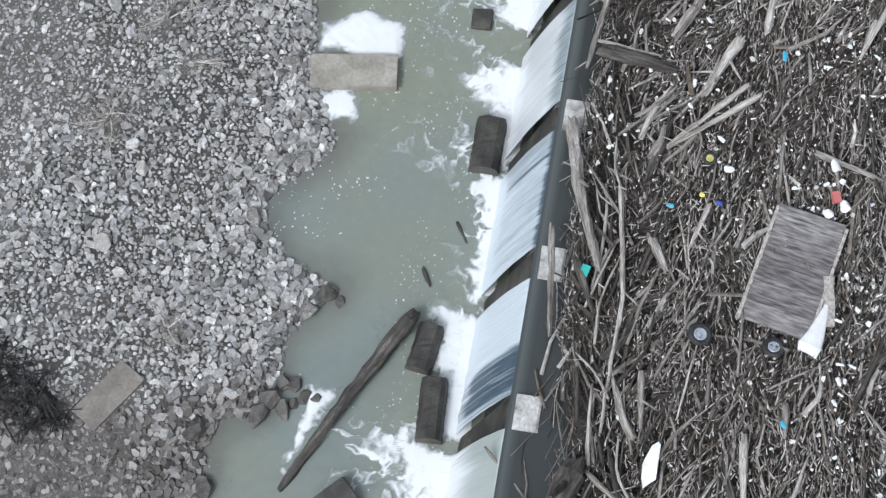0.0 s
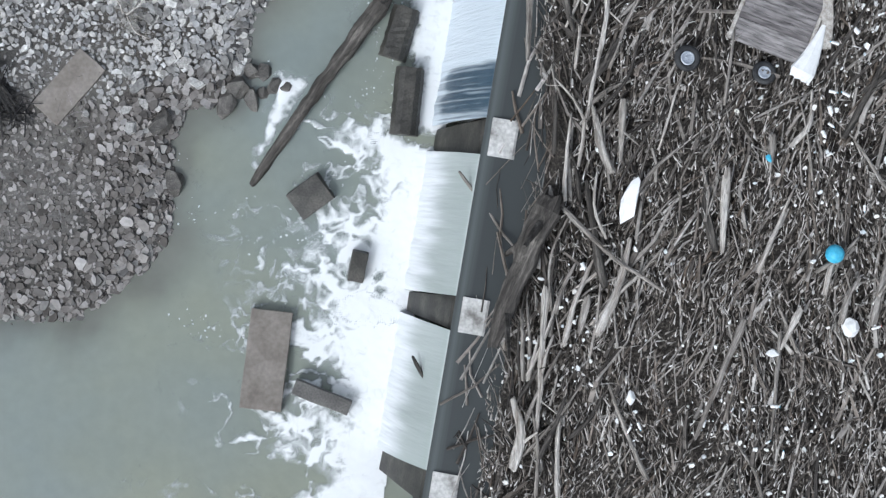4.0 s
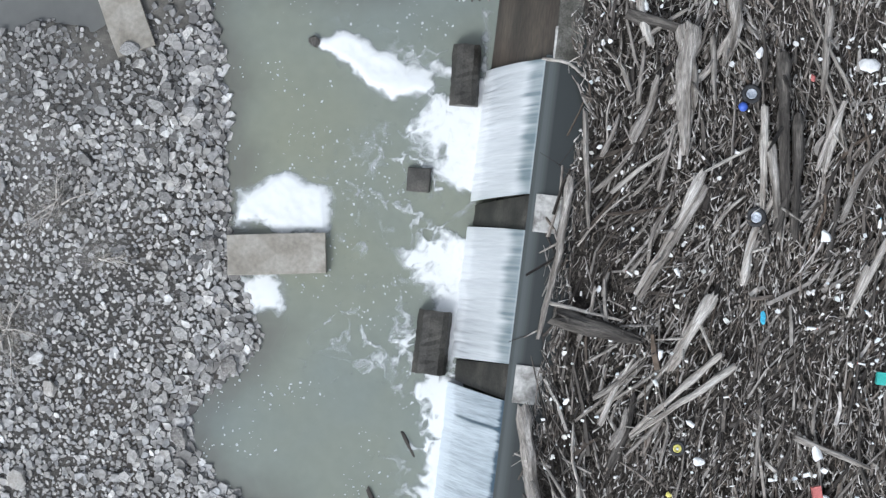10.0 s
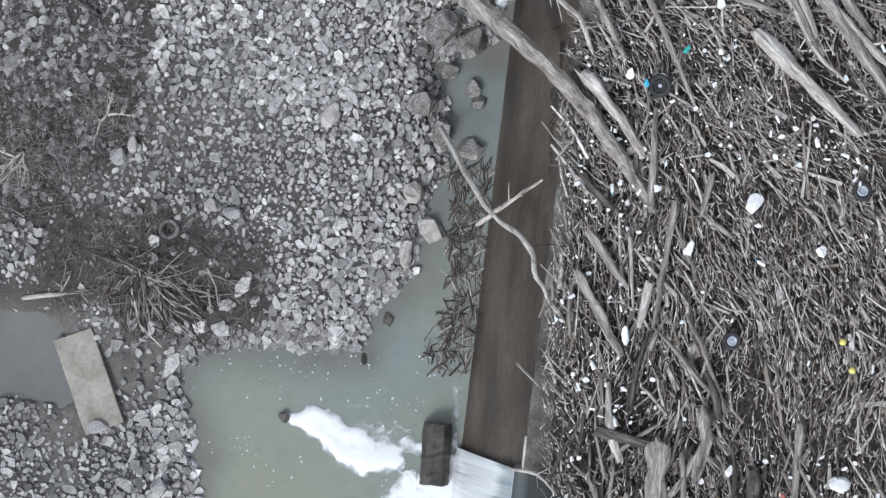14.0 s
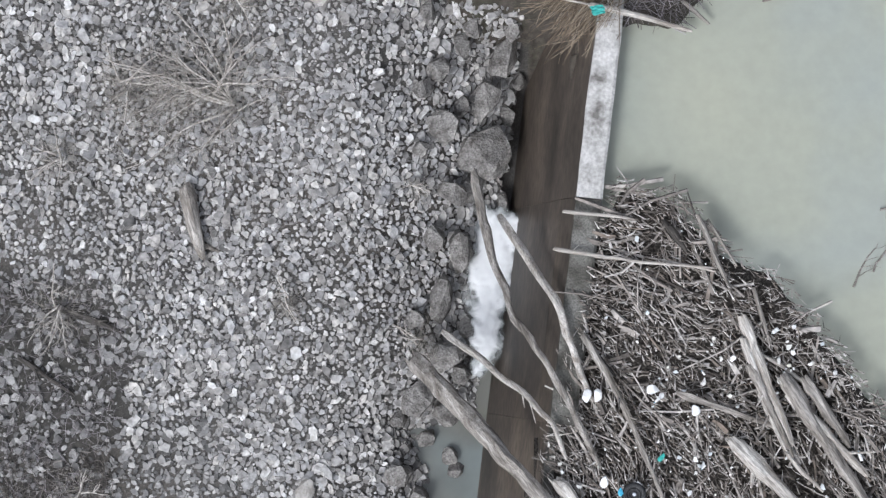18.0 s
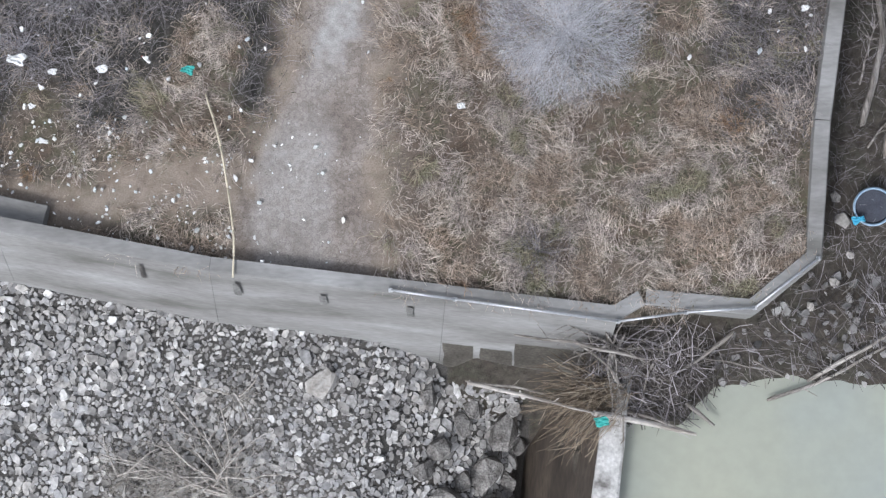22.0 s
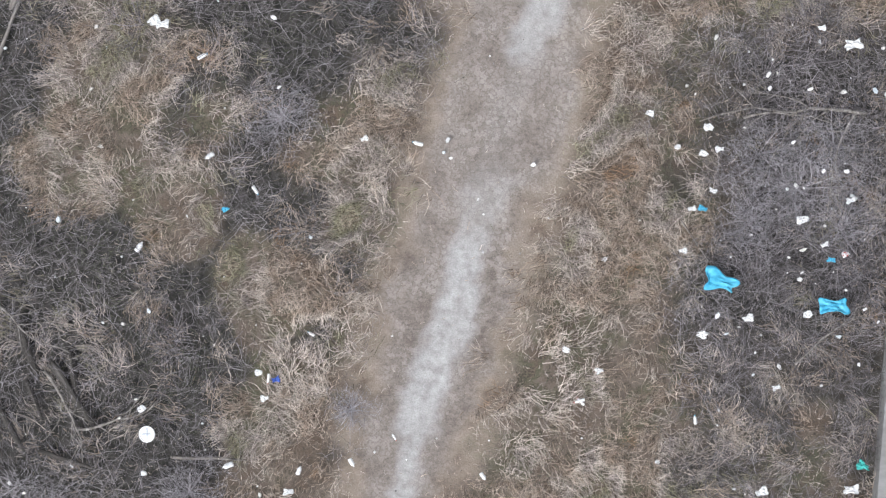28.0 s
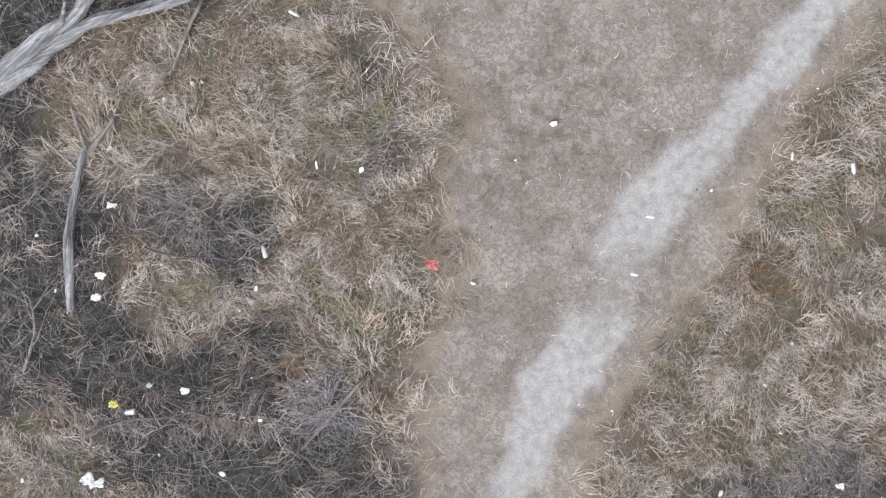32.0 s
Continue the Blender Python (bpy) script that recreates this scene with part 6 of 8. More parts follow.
def dead_branch(x, y, z, ang, length, r, mat, label, forks=5, rise=0.1, seed=0):
    """A fallen bough: a crooked limb with side branches, each with its own twigs."""
    rr = random.Random(seed + 400)
    ob = empty("dead_branch", pose(x, y, z, 0, 0, math.degrees(ang)), label, "branch")

    def limb(p, a, ln, up, k):
        pts, q = [Vector(p)], Vector(p)
        for i in range(k):
            a += rr.gauss(0, 0.16)
            q = q + Vector((math.cos(a), math.sin(a), up + rr.gauss(0, 0.08))) * (ln / k)
            pts.append(q)
        return pts, a

    main, a0 = limb((0, 0, 0), 0.0, length, rise, 9)
    n = len(main)
    part("limb", tube(main, [r * (1 - 0.75 * i / (n - 1)) for i in range(n)], 7, 0.12, seed, 0.6), mat, ob, smooth=True)
    for k in range(forks):
        i = rr.randrange(2, n - 1)
        sgn = rr.choice((-1, 1))
        bp, ba = limb(main[i], sgn * rr.uniform(0.4, 1.0), length * rr.uniform(0.25, 0.55), rise, 6)
        rb = r * (1 - 0.75 * i / n) * 0.55
        side = part("side_branch", tube(bp, [rb * (1 - 0.75 * j / 6) for j in range(7)], 6, 0.1, seed + k), mat, ob, smooth=True)
        for t in range(3):
            j = rr.randrange(1, 6)
            tp, _ = limb(bp[j], ba + rr.choice((-1, 1)) * rr.uniform(0.4, 0.9), length * rr.uniform(0.1, 0.25), rise, 4)
            part("twig", tube(tp, [rb * 0.4 * (1 - 0.7 * j2 / 4) for j2 in range(5)], 4, 0.1, seed + t), mat, side)


def stick_arrays(x, y, z, ang, pitch, length, rad, bend, taper, sides):
    me = sticks("tmp", np.asarray(x), np.asarray(y), np.asarray(z), np.asarray(ang), np.asarray(pitch), np.asarray(length), np.asarray(rad), BRUSH, bend, taper, sides)
    V = np.zeros(len(me.vertices) * 3)
    me.vertices.foreach_get("co", V)
    quads = [p.vertices[:] for p in me.polygons if len(p.vertices) == 4]
    rest = {}
    for p in me.polygons:
        if len(p.vertices) != 4:
            rest.setdefault(len(p.vertices), []).append(p.vertices[:])
    bpy.data.meshes.remove(me)
    return V.reshape(-1, 3), [np.array(quads)] + [np.array(f) for f in rest.values()]

# ---- in the pool ----
slab("concrete_slab", [(-7.14, 26.68), (-4.35, 26.78), (-4.28, 25.64), (-7.06, 25.54)], -4.62, 0.34, CONCSLAB, "flat grey-brown concrete slab lying half in the pool")
slab("concrete_slab", [(-11.28, 34.25), (-10.22, 34.64), (-9.17, 32.04), (-10.21, 31.66)], -4.38, 0.26, CONCSLAB, "pale concrete slab tilted on wet silt", (2, 3))
slab("concrete_slab", [(-13.05, 14.42), (-11.78, 15.94), (-11.0, 15.5), (-12.28, 13.75)], -4.45, 0.2, SILTSLAB, "brown silted slab sunk in the gravel")
block((-1.38, 22.86), (-1.2, 24.62), 0.95, 0.9, -4.35, CONCDARK, "dark round-backed weir block below a pier")
block((-2.96, 16.26), (-2.62, 17.7), 0.78, 0.8, -4.45, CONCDARK, "dark broken weir block beside a long log")
block((-2.5, 14.1), (-2.42, 16.0), 0.8, 0.9, -4.35, CONCDARK, "dark fallen weir block in white water")
block((-0.5, 30.4), (-0.42, 32.1), 0.8, 0.9, -4.3, CONCDARK, "dark tapered weir block at the foot of the face")
slab("concrete_slab", [(-5.75, 12.2), (-4.76, 12.92), (-4.45, 12.14), (-5.15, 11.52)], -4.6, 0.6, CONCDARK, "dark tilted concrete lump in white water", (8, -6), "concrete block")
slab("concrete_slab", [(-3.65, 10.75), (-3.17, 10.66), (-3.44, 9.86), (-3.86, 9.9)], -4.45, 0.7, CONCDARK, "small black block standing in the rapids", (6, 8), "concrete block")
slab("concrete_slab", [(-6.36, 9.02), (-5.18, 8.84), (-5.6, 6.16), (-6.76, 6.12)], -4.55, 0.7, SILTSLAB, "long brown slab with worn edges in fast water", (-3, 5))
slab("concrete_slab", [(-5.1, 7.05), (-3.5, 6.54), (-3.55, 6.08), (-5.15, 6.66)], -4.4, 0.5, CONCWET, "grey concrete beam lying in foam", (0, 6), "concrete beam")
slab("concrete_slab", [(-2.25, 28.66), (-1.36, 28.58), (-1.5, 27.98), (-1.9, 28.0)], -4.75, 0.5, CONCDARK, "dark pointed block awash in the pool", (6, -8), "concrete block")
log([(-3.2, 17.95, -4.55), (-4.0, 16.8, -4.6), (-4.85, 15.47, -4.68), (-5.74, 14.1, -4.8), (-6.75, 12.45, -4.98)], 0.27, DRIFTDARK, "long dark waterlogged trunk lying across the pool")
log([(-3.05, 19.6, -4.93), (-2.78, 19.0, -4.9)], 0.09, DRIFTDARK, "short dark log awash in the pool")
log([(-2.1, 21.2, -4.96), (-1.75, 20.5, -4.94)], 0.06, DRIFTDARK, "dark stick awash in the pool")
for x, y, sx, sy, h, rot, wet in (((-6.6, 15.65, 0.6, 0.5, 0.4, 15, 1), (-6.25, 15.3, 0.5, 0.4, 0.35, 60, 1), (-6.95, 15.7, 0.5, 0.45, 0.4, 30, 1), (-5.95, 15.35, 0.4, 0.5, 0.3, 5, 1), (-6.6, 15.1, 0.4, 0.35, 0.3, 85, 1), (-5.9, 18.6, 0.7, 0.5, 0.5, 20, 1), (-5.5, 18.4, 0.4, 0.35, 0.3, 70, 1), (-7.3, 15.2, 0.7, 0.6, 0.5, 40, 1), (-6.9, 14.9, 0.45, 0.7, 0.4, 10, 1), (-7.6, 14.7, 0.8, 0.6, 0.5, 80, 1)) +
        ((-8.95, 12.4, 0.6, 0.8, 0.4, 20, 1), (-2.5, 33.85, 0.3, 0.4, 0.3, 0, 1), (-1.85, 35.0, 0.36, 0.4, 0.3, 20, 1), (-4.75, 32.2, 0.3, 0.36, 0.4, 30, 1), (-7.0, 23.0, 0.6, 0.5, 0.4, 0, 0), (-8.4, 21.0, 0.5, 0.6, 0.4, 30, 0), (-6.4, 18.05, 0.7, 0.55, 0.45, 10, 0), (-9.4, 14.0, 0.8, 0.6, 0.45, 60, 1), (-7.6, 26.4, 0.5, 0.4, 0.35, 15, 0))):
    boulder(x, y, sx, sy, h, rot, WETROCK if wet else BOULDER, "dark wet rock at the water's edge" if wet else "grey rock at the edge of the gravel", max(gz1(x, y), POOL_Z - 0.1))

# ---- rocks between the gravel and the weir ----
for x, y, sx, sy, h, rot in (((1.35, 50.1, 1.45, 1.5, 0.9, 12), (1.35, 51.5, 0.8, 1.1, 0.8, -20), (0.25, 50.72, 1.1, 0.85, 0.7, 25), (1.85, 52.7, 0.75, 1.25, 0.9, -25), (0.7, 52.9, 0.5, 0.75, 0.5, 10), (-0.15, 53.6, 0.4, 0.8, 0.5, 5), (0.2, 46.0, 0.6, 1.3, 0.8, -10), (0.35, 44.4, 0.95, 0.9, 0.7, 0), (0.45, 48.9, 0.9, 0.7, 0.6, -35), (0.1, 52.2, 0.7, 0.6, 0.5, 40), (-0.45, 43.2, 1.0, 0.9, 0.8, 30), (0.4, 42.9, 0.8, 0.95, 0.8, -10), (2.3, 52.2, 0.4, 0.5, 0.5, 0), (0.7, 47.3, 0.6, 1.3, 0.8, 6), (0.95, 45.2, 0.6, 0.7, 0.6, 30)) +
        ((1.85, 48.7, 0.4, 0.8, 0.5, 5), (0.75, 51.3, 0.6, 0.5, 0.5, 50), (1.05, 53.3, 0.5, 0.6, 0.5, 15), (-0.3, 51.6, 0.6, 0.55, 0.45, 65), (0.9, 49.0, 0.5, 0.75, 0.5, -15), (-0.35, 50.0, 0.5, 0.45, 0.4, 30), (0.0, 47.6, 0.7, 0.8, 0.6, 20), (-0.5, 45.4, 0.55, 0.5, 0.4, 75), (0.75, 43.9, 0.55, 0.6, 0.5, 45), (-0.2, 42.1, 0.6, 0.5, 0.5, 15), (1.2, 46.3, 0.5, 0.8, 0.5, -5), (2.0, 51.2, 0.45, 0.6, 0.5, 25), (2.15, 53.3, 0.5, 0.5, 0.5, 80), (0.45, 41.6, 0.5, 0.6, 0.5, 35), (-1.0, 42.6, 0.5, 0.45, 0.4, 10))):
    boulder(x, y, sx, sy, h, rot, BOULDER, "large split grey boulder beside the weir face", gz1(x, y) + 0.15)
for x, y, sx, sy, h, rot, mat in (((-1.2, 38.6, 0.6, 0.6, 0.5, 0, PALEROCK), (-0.7, 37.55, 0.6, 0.7, 0.5, 20, PALEROCK), (-1.4, 36.85, 0.4, 0.95, 0.4, -8, PALEROCK), (-0.4, 40.3, 0.6, 0.9, 0.6, 0, BOULDER), (-1.0, 41.1, 0.8, 0.7, 0.6, 40, BOULDER), (-3.5, 40.65, 0.5, 0.75, 0.3, -15, PALEROCK), (-6.8, 38.1, 0.45, 0.4, 0.3, 0, PALEROCK), (-6.2, 37.9, 0.55, 0.35, 0.3, 0, STONEBIG), (-9.0, 39.75, 0.26, 0.5, 0.3, 0, PALEROCK)) +
        ((-9.4, 39.4, 0.5, 0.5, 0.3, 0, STONEBIG), (0.36, 39.85, 0.85, 0.6, 0.5, 0, BOULDER), (0.6, 41.2, 0.45, 0.45, 0.4, 0, BOULDER), (-2.9, 54.0, 0.9, 0.7, 0.5, 35, PALEROCK), (-9.9, 31.9, 0.6, 0.45, 0.3, 0, STONEBIG), (-12.85, 19.75, 0.5, 0.62, 0.3, 0, PALEROCK), (-8.2, 30.2, 0.5, 0.5, 0.3, 10, STONEBIG), (-12.0, 22.3, 0.4, 0.5, 0.25, 0, PALEROCK))):
    boulder(x, y, sx, sy, h, rot, mat, {"pale_rock": "pale block of stone on the gravel", "boulder_rock": "rough grey boulder by the channel", "grey_stone": "rounded grey stone on the gravel"}[mat.name], max(gz1(x, y), POOL_Z - 0.12) + 0.05)
for x, y, r in ((10.4, 58.2, 0.42), (10.25, 58.75, 0.3), (10.6, 57.3, 0.25), (10.2, 56.6, 0.3), (9.6, 56.0, 0.25)):
    boulder(x, y, r, r * 0.8, r * 0.7, 30 * x, PALEROCK, "pale stone on the bank outside the wall")

# ---- foam and white water ----
foam("foam_raft", lambda x, y: inside([(-7.3, 26.85), (-6.95, 28.05), (-5.5, 28.7), (-4.4, 28.1), (-4.0, 27.5), (-4.15, 26.6)], x, y) + 0.75 * (fbm(x, y, 0.7, 3) - 0.42), (-8, -3.4, 26.2, 29.3), POOL_Z, 0.1, CHURN, "thick white foam caught behind a concrete slab")
foam("foam_raft", lambda x, y: inside([(-7.0, 25.6), (-5.4, 25.6), (-5.2, 24.9), (-5.7, 24.4), (-6.6, 24.4), (-6.9, 24.9)], x, y) + 0.7 * (fbm(x, y, 0.5, 5) - 0.38), (-7.4, -5, 24, 25.8), POOL_Z, 0.05, CHURN, "thin white foam beside a concrete slab")
foam("foam_raft", lambda x, y: inside([(-4.7, 32.2), (-4.05, 32.7), (-3.1, 32.05), (-1.85, 31.9), (-1.15, 31.1), (-1.2, 30.5), (-2.4, 30.55), (-3.55, 31.05)], x, y) + 1.0 * (fbm(x, y, 0.7, 7) - 0.42), (-5.3, -0.6, 30, 33.2), POOL_Z, 0.09, CHURN, "ragged white foam drifting in the pool")
foam("foam_raft", lambda x, y: inside([(1.4, 48.6), (2.45, 48.3), (2.3, 46.8), (2.0, 45.5), (1.75, 44.0), (1.2, 44.0), (0.9, 45.6), (0.85, 46.8)], x, y) + 0.9 * (fbm(x, y, 0.6, 9) - 0.42), (0.3, 2.9, 43.2, 49.0), POOL_Z + 0.7, 0.15, CHURN, "dirty white foam lodged between boulders and weir")
foam("foam_raft", lambda x, y: inside([(-6.3, 15.9), (-5.2, 15.7), (-5.5, 15.0), (-6.0, 14.1), (-6.6, 12.9), (-6.9, 12.9), (-6.5, 14.3)], x, y) + 0.5 * (fbm(x, y, 0.3, 11) - 0.45), (-7.6, -4.8, 12, 16.6), POOL_Z, 0.06, CHURN, "white riffle over stones beside the sunken trunk")
foam("foam_jet", lambda x, y: inside([(-0.02, 33.2), (0.22, 33.1), (0.26, 31.6), (0.1, 30.0), (-0.35, 30.0), (-0.08, 31.5)], x, y) + 0.3 * (fbm(x, y, 0.4, 13) - 0.4), (-0.8, 0.6, 29.6, 33.6), POOL_Z, 0.06, CHURN, "narrow white jet between a block and the weir face")
# the churned water under each bay: from, to, reach into the pool
for i, (a, b, reach) in enumerate(((0.2, 3.4, 2.9), (-4.5, -1.1, 2.6), (-9.2, -5.2, 0.95), (-13.7, -9.9, 1.5), (-19.2, -14.2, 3.3), (-25, -18.6, 3.5))):
    def churn(x, y, s=i, a=a, b=b, reach=reach):
        u, v = -2.3 - weir_u(x, y), weir_v(x, y)
        wx, wy = x + 1.2 * (fbm(x, y, 0.9, 31) - 0.5), y + 1.2 * (fbm(x, y, 0.9, 37) - 0.5)
        lobe = vnoise(v, u * 0.25, 0.55 if reach < 1 else 1.0, 300 + s)
        core = 1 - u / (reach * (0.5 + 0.95 * lobe))
        core = np.minimum(core, 1.4 * np.minimum(v - a + 0.3 + 0.14 * u, b + 0.3 + 0.14 * u - v))
        thread = smoothstep(0.84, 1.0, 1 - np.abs(2 * fbm(wx, wy, 0.85, 330 + s) - 1)) * smoothstep(-1.0, 0.1, core)
        body = smoothstep(0.12, 0.75, core + 0.9 * (fbm(wx, wy, 0.55, 350 + s) - 0.5))
        return np.clip(0.92 * body + 0.5 * thread, 0, 1) * (u > -0.3) * smoothstep(-1.7, -0.8, core)
    x0, y0, _ = weir(-2.0 - reach * 2.1, a - 1.4)
    x1, y1, _ = weir(-1.9, b + 1.4)
    bx = (min(x0, x1) - 0.6, max(x0, x1) + 0.6, min(y0, y1) - 0.6, max(y0, y1) + 0.6)
    foam("churned_water", churn, bx, POOL_Z, 0.05, CHURN, "churning white water below a weir bay", 0.045, "white water", 1.0)
x, y = scatter(5200, -9, 0, 8, 37)
ok = (inside(POOL, x, y) > 0.1) & (rng.random(len(x)) < smoothstep(0.5, 0.72, fbm(x, y, 1.6, 401))) & (weir_u(x, y) < -3)
x, y = x[ok], y[ok]
put("foam_flecks", stones("foam_flecks", x, y, 0.02 + 0.07 * rng.random(len(x)) ** 2, 0.3, FOAM, 0.2, z=np.full(len(x), POOL_Z + 0.015)), label="small white flecks of foam on the pool", category="foam", kind="stuff")

# ---- the wooden raft ----
raft = empty("wooden_raft", pose(7.33, 18.02, 0.34, 1.5, -1, -18.5), "weathered grey plank raft stranded on the driftwood", "raft")
RL, RW = 3.56, 1.86
n_pl = 24
for i in range(n_pl):
    w = RL / n_pl
    y = -RL / 2 + (i + 0.5) * w
    bm = box_bm(RW + turn.uniform(-0.03, 0.03), w - 0.007, 0.035, 0.003, (turn.uniform(-0.015, 0.015), y, turn.uniform(-0.004, 0.004)), 1)
    part("plank", bm, PLANK, raft)
for sx in (-1, 1):
    part("edge_beam", rough_bm(box_bm(0.09, RL - 0.1, 0.16, 0.012, (sx * (RW / 2 + 0.05), -0.03, -0.07)), 0.03, 5, sx), DRIFTPALE, raft, "frayed pale edge beam")
    part("float", rough_bm(box_bm(0.5, RL - 0.3, 0.24, 0.03, (sx * 0.6, 0, -0.16)), 0.02, 2, sx + 4), FOAMBLOCK, raft, "dirty white foam float")
float_bm = tube([(0.48, 1.3, 0.0), (0.33, 0.85, 0.02), (0.16, 0.4, 0.02), (0.02, 0.1, 0.02), (-0.04, -0.06, 0.0)], [0.05, 0.14, 0.23, 0.3, 0.26], 14, 0.12, 4, 0.3)
bmesh.ops.scale(float_bm, vec=(1, 1, 0.5), verts=float_bm.verts)
float_me = bpy.data.meshes.new("foam_block")
float_bm.to_mesh(float_me)
float_bm.free()
float_me.materials.append(FOAMBLOCK)
put("foam_block", float_me, label="broken white foam float beside the raft", category="foam block", m=pose(7.72, 15.78, 0.34, 0, 0, 0))
slab("foam_block", [(8.2, 17.9), (8.5, 17.9), (8.35, 16.5), (8.05, 16.5)], 0.36, 0.16, DRIFTPALE, "split pale board beside the raft", (2, 4), "board", 0.05)

# ---- shore finds ----
tyre = empty("tyre", pose(-7.98, 37.43, gz1(-7.98, 37.43) + 0.1, 4, 3, 0), "dusty dark tyre lying flat on dark twigs", "tyre")
part("tread", ring_bm(0.235, 0.065, 32, flat=1.2), TYREGREY, tyre, smooth=True)
log([(-12.12, 35.45, -4.22), (-10.23, 35.68, -4.2)], 0.09, DRIFTPALE, "straight pale board on the silt")
log([(-6.62, 48.75, gz1(-6.6, 48.7) + 0.2), (-6.45, 48.0, gz1(-6.4, 48) + 0.22), (-6.2, 46.95, gz1(-6.2, 47) + 0.15)], 0.3, DRIFT, "grey split stump lying on the gravel")
log([(-10.2, 45.6, gz1(-10.2, 45.6) + 0.12), (-8.4, 44.9, gz1(-8.4, 44.9) + 0.1)], 0.12, DRIFTDARK, "dark log on the gravel")
log([(-11.3, 44.2, gz1(-11.3, 44.2) + 0.1), (-9.8, 43.2, gz1(-9.8, 43.2) + 0.1)], 0.08, DRIFTDARK, "dark stick on the gravel")
for x, y, R, H, n, mat in ((-5.75, 51.35, 1.7, 0.9, 520, WEED), (-8.2, 51.4, 1.2, 0.6, 260, WEED), (-0.4, 44.8, 0.8, 0.4, 260, WEED), (-3.9, 45.8, 0.6, 0.3, 160, WEED), (-10.0, 45.5, 1.1, 0.5, 260, WEED), (-0.45, 48.9, 0.5, 0.3, 140, WEED), (-12.0, 39.4, 1.3, 0.6, 320, WEED), (-9.6, 40.6, 0.9, 0.45, 220, WEED), (-13.2, 23.8, 1.2, 0.7, 320, WEED), (-11.8, 27.6, 1.0, 0.5, 220, WEED), (-10.6, 26.0, 0.7, 0.4, 140, WEED), (-10.4, 17.0, 0.8, 0.4, 160, WEED), (-10.0, 49.6, 1.0, 0.5, 220, WEED), (-5.2, 53.6, 0.9, 0.4, 180, WEED)):
    shrub(x, y, R, H, int(n * 1.3), mat, "withered bush with bare straw-grey stems on the gravel", thick=0.009)
    for k in range(9 if R > 1.6 else 5 if R > 0.9 else 3):
        dead_branch(x + turn.uniform(-0.15, 0.15), y + turn.uniform(-0.15, 0.15), gz1(x, y) + 0.45, turn.uniform(0, 6.28), R * turn.uniform(0.8, 1.35), 0.034, DRIFTPALE if mat is WEED else DRIFT, "bleached bare stem of a withered bush on the gravel", 4, 0.18, 100 + int(x * 13) + k)
# the largest withered bush lies flattened, its long stems fanned over the stones
for k, (deg, ln, r) in enumerate(((88, 2.6, 0.04), (104, 3.1, 0.045), (118, 2.2, 0.035), (136, 2.8, 0.04), (152, 2.4, 0.045), (166, 3.2, 0.045), (181, 3.7, 0.05), (196, 3.4, 0.04), (212, 2.6, 0.035), (40, 1.3, 0.03), (245, 1.7, 0.03))):
    dead_branch(-5.45 + 0.03 * k, 51.25 - 0.05 * k, gz1(-5.4, 51.1) + 0.3, math.radians(deg), ln, r, DRIFTPALE, "long bleached stem of a flattened bush on the gravel", 6, 0.07, 300 + k)
shrub(-7.3, 51.1, 1.6, 0.5, 620, WEED, "flattened straw-grey weeds among loose stones", thick=0.008)

# ---- on the terrace ----
shrub(3.3, 62.75, 1.95, 1.0, 5600, PALEBRUSH, "large silvery bare bush in dry grass", thick=0.0075)
shrub(1.9, 63.6, 1.0, 0.7, 900, PALEBRUSH2, "low mauve-grey bare bush beside a silvery one", thick=0.008)
for x, y, R, H, n, mat in (((-3.8, 76.45, 1.0, 0.7, 620, PALEBRUSH2), (-6.0, 67.5, 1.0, 0.6, 520, PALEBRUSH2), (-2.1, 69.5, 0.7, 0.5, 260, PALEBRUSH2), (-6.35, 71.3, 0.9, 0.5, 260, BRUSH), (-1.7, 80.1, 1.1, 0.6, 420, PALEBRUSH2), (8.5, 74.8, 1.4, 0.8, 620, PALEBRUSH2), (7.6, 75.6, 1.1, 0.7, 360, PALEBRUSH2), (9.4, 75.8, 1.2, 0.7, 360, PALEBRUSH2), (7.4, 74.0, 1.1, 0.7, 360, PALEBRUSH2), (9.5, 73.9, 1.1, 0.7, 360, PALEBRUSH2), (8.8, 78.7, 1.4, 0.7, 420, BRUSH)) +
        ((7.6, 73.4, 1.2, 0.7, 420, BRUSH), (2.6, 57.3, 1.0, 0.6, 320, BRUSH), (7.6, 63.8, 1.3, 0.5, 320, BRUSH), (-9.0, 64.4, 1.8, 0.7, 900, PALEBRUSH2), (-7.8, 66.2, 1.5, 0.7, 700, PALEBRUSH2), (-9.9, 66.9, 1.5, 0.7, 600, PALEBRUSH2), (-10.4, 62.4, 1.4, 0.6, 500, PALEBRUSH2), (-7.2, 78.7, 1.2, 0.6, 320, BRUSH), (-5.0, 84.6, 1.2, 0.6, 360, BRUSH), (9.6, 72.8, 1.0, 0.6, 320, BRUSH))):
    shrub(x, y, R, H, n, mat, {"silvery_twigs": "silvery bare bush", "bare_twigs": "dark grey bare bush with fine twigs", "mauve_twigs": "mauve-grey bare bush with fine twigs"}[mat.name] + " in the rough grass")
pole = empty("bamboo_pole", pose(0, 0, 0), "long pale bent pole leaning on the wall edge", "pole")
PP = spline([(-5.67, 61.2, gz1(-5.67, 61.2) + 0.1), (-5.26, 59.87, 1.9), (-4.9, 57.77, 2.05), (-4.89, 56.59, 2.02)], 8)
for i in range(0, 24, 4):
    part("joint_length", tube(PP[i:i + 5], [0.026] * 5, 8, 0.05, i), BAMBOO, pole, smooth=True)
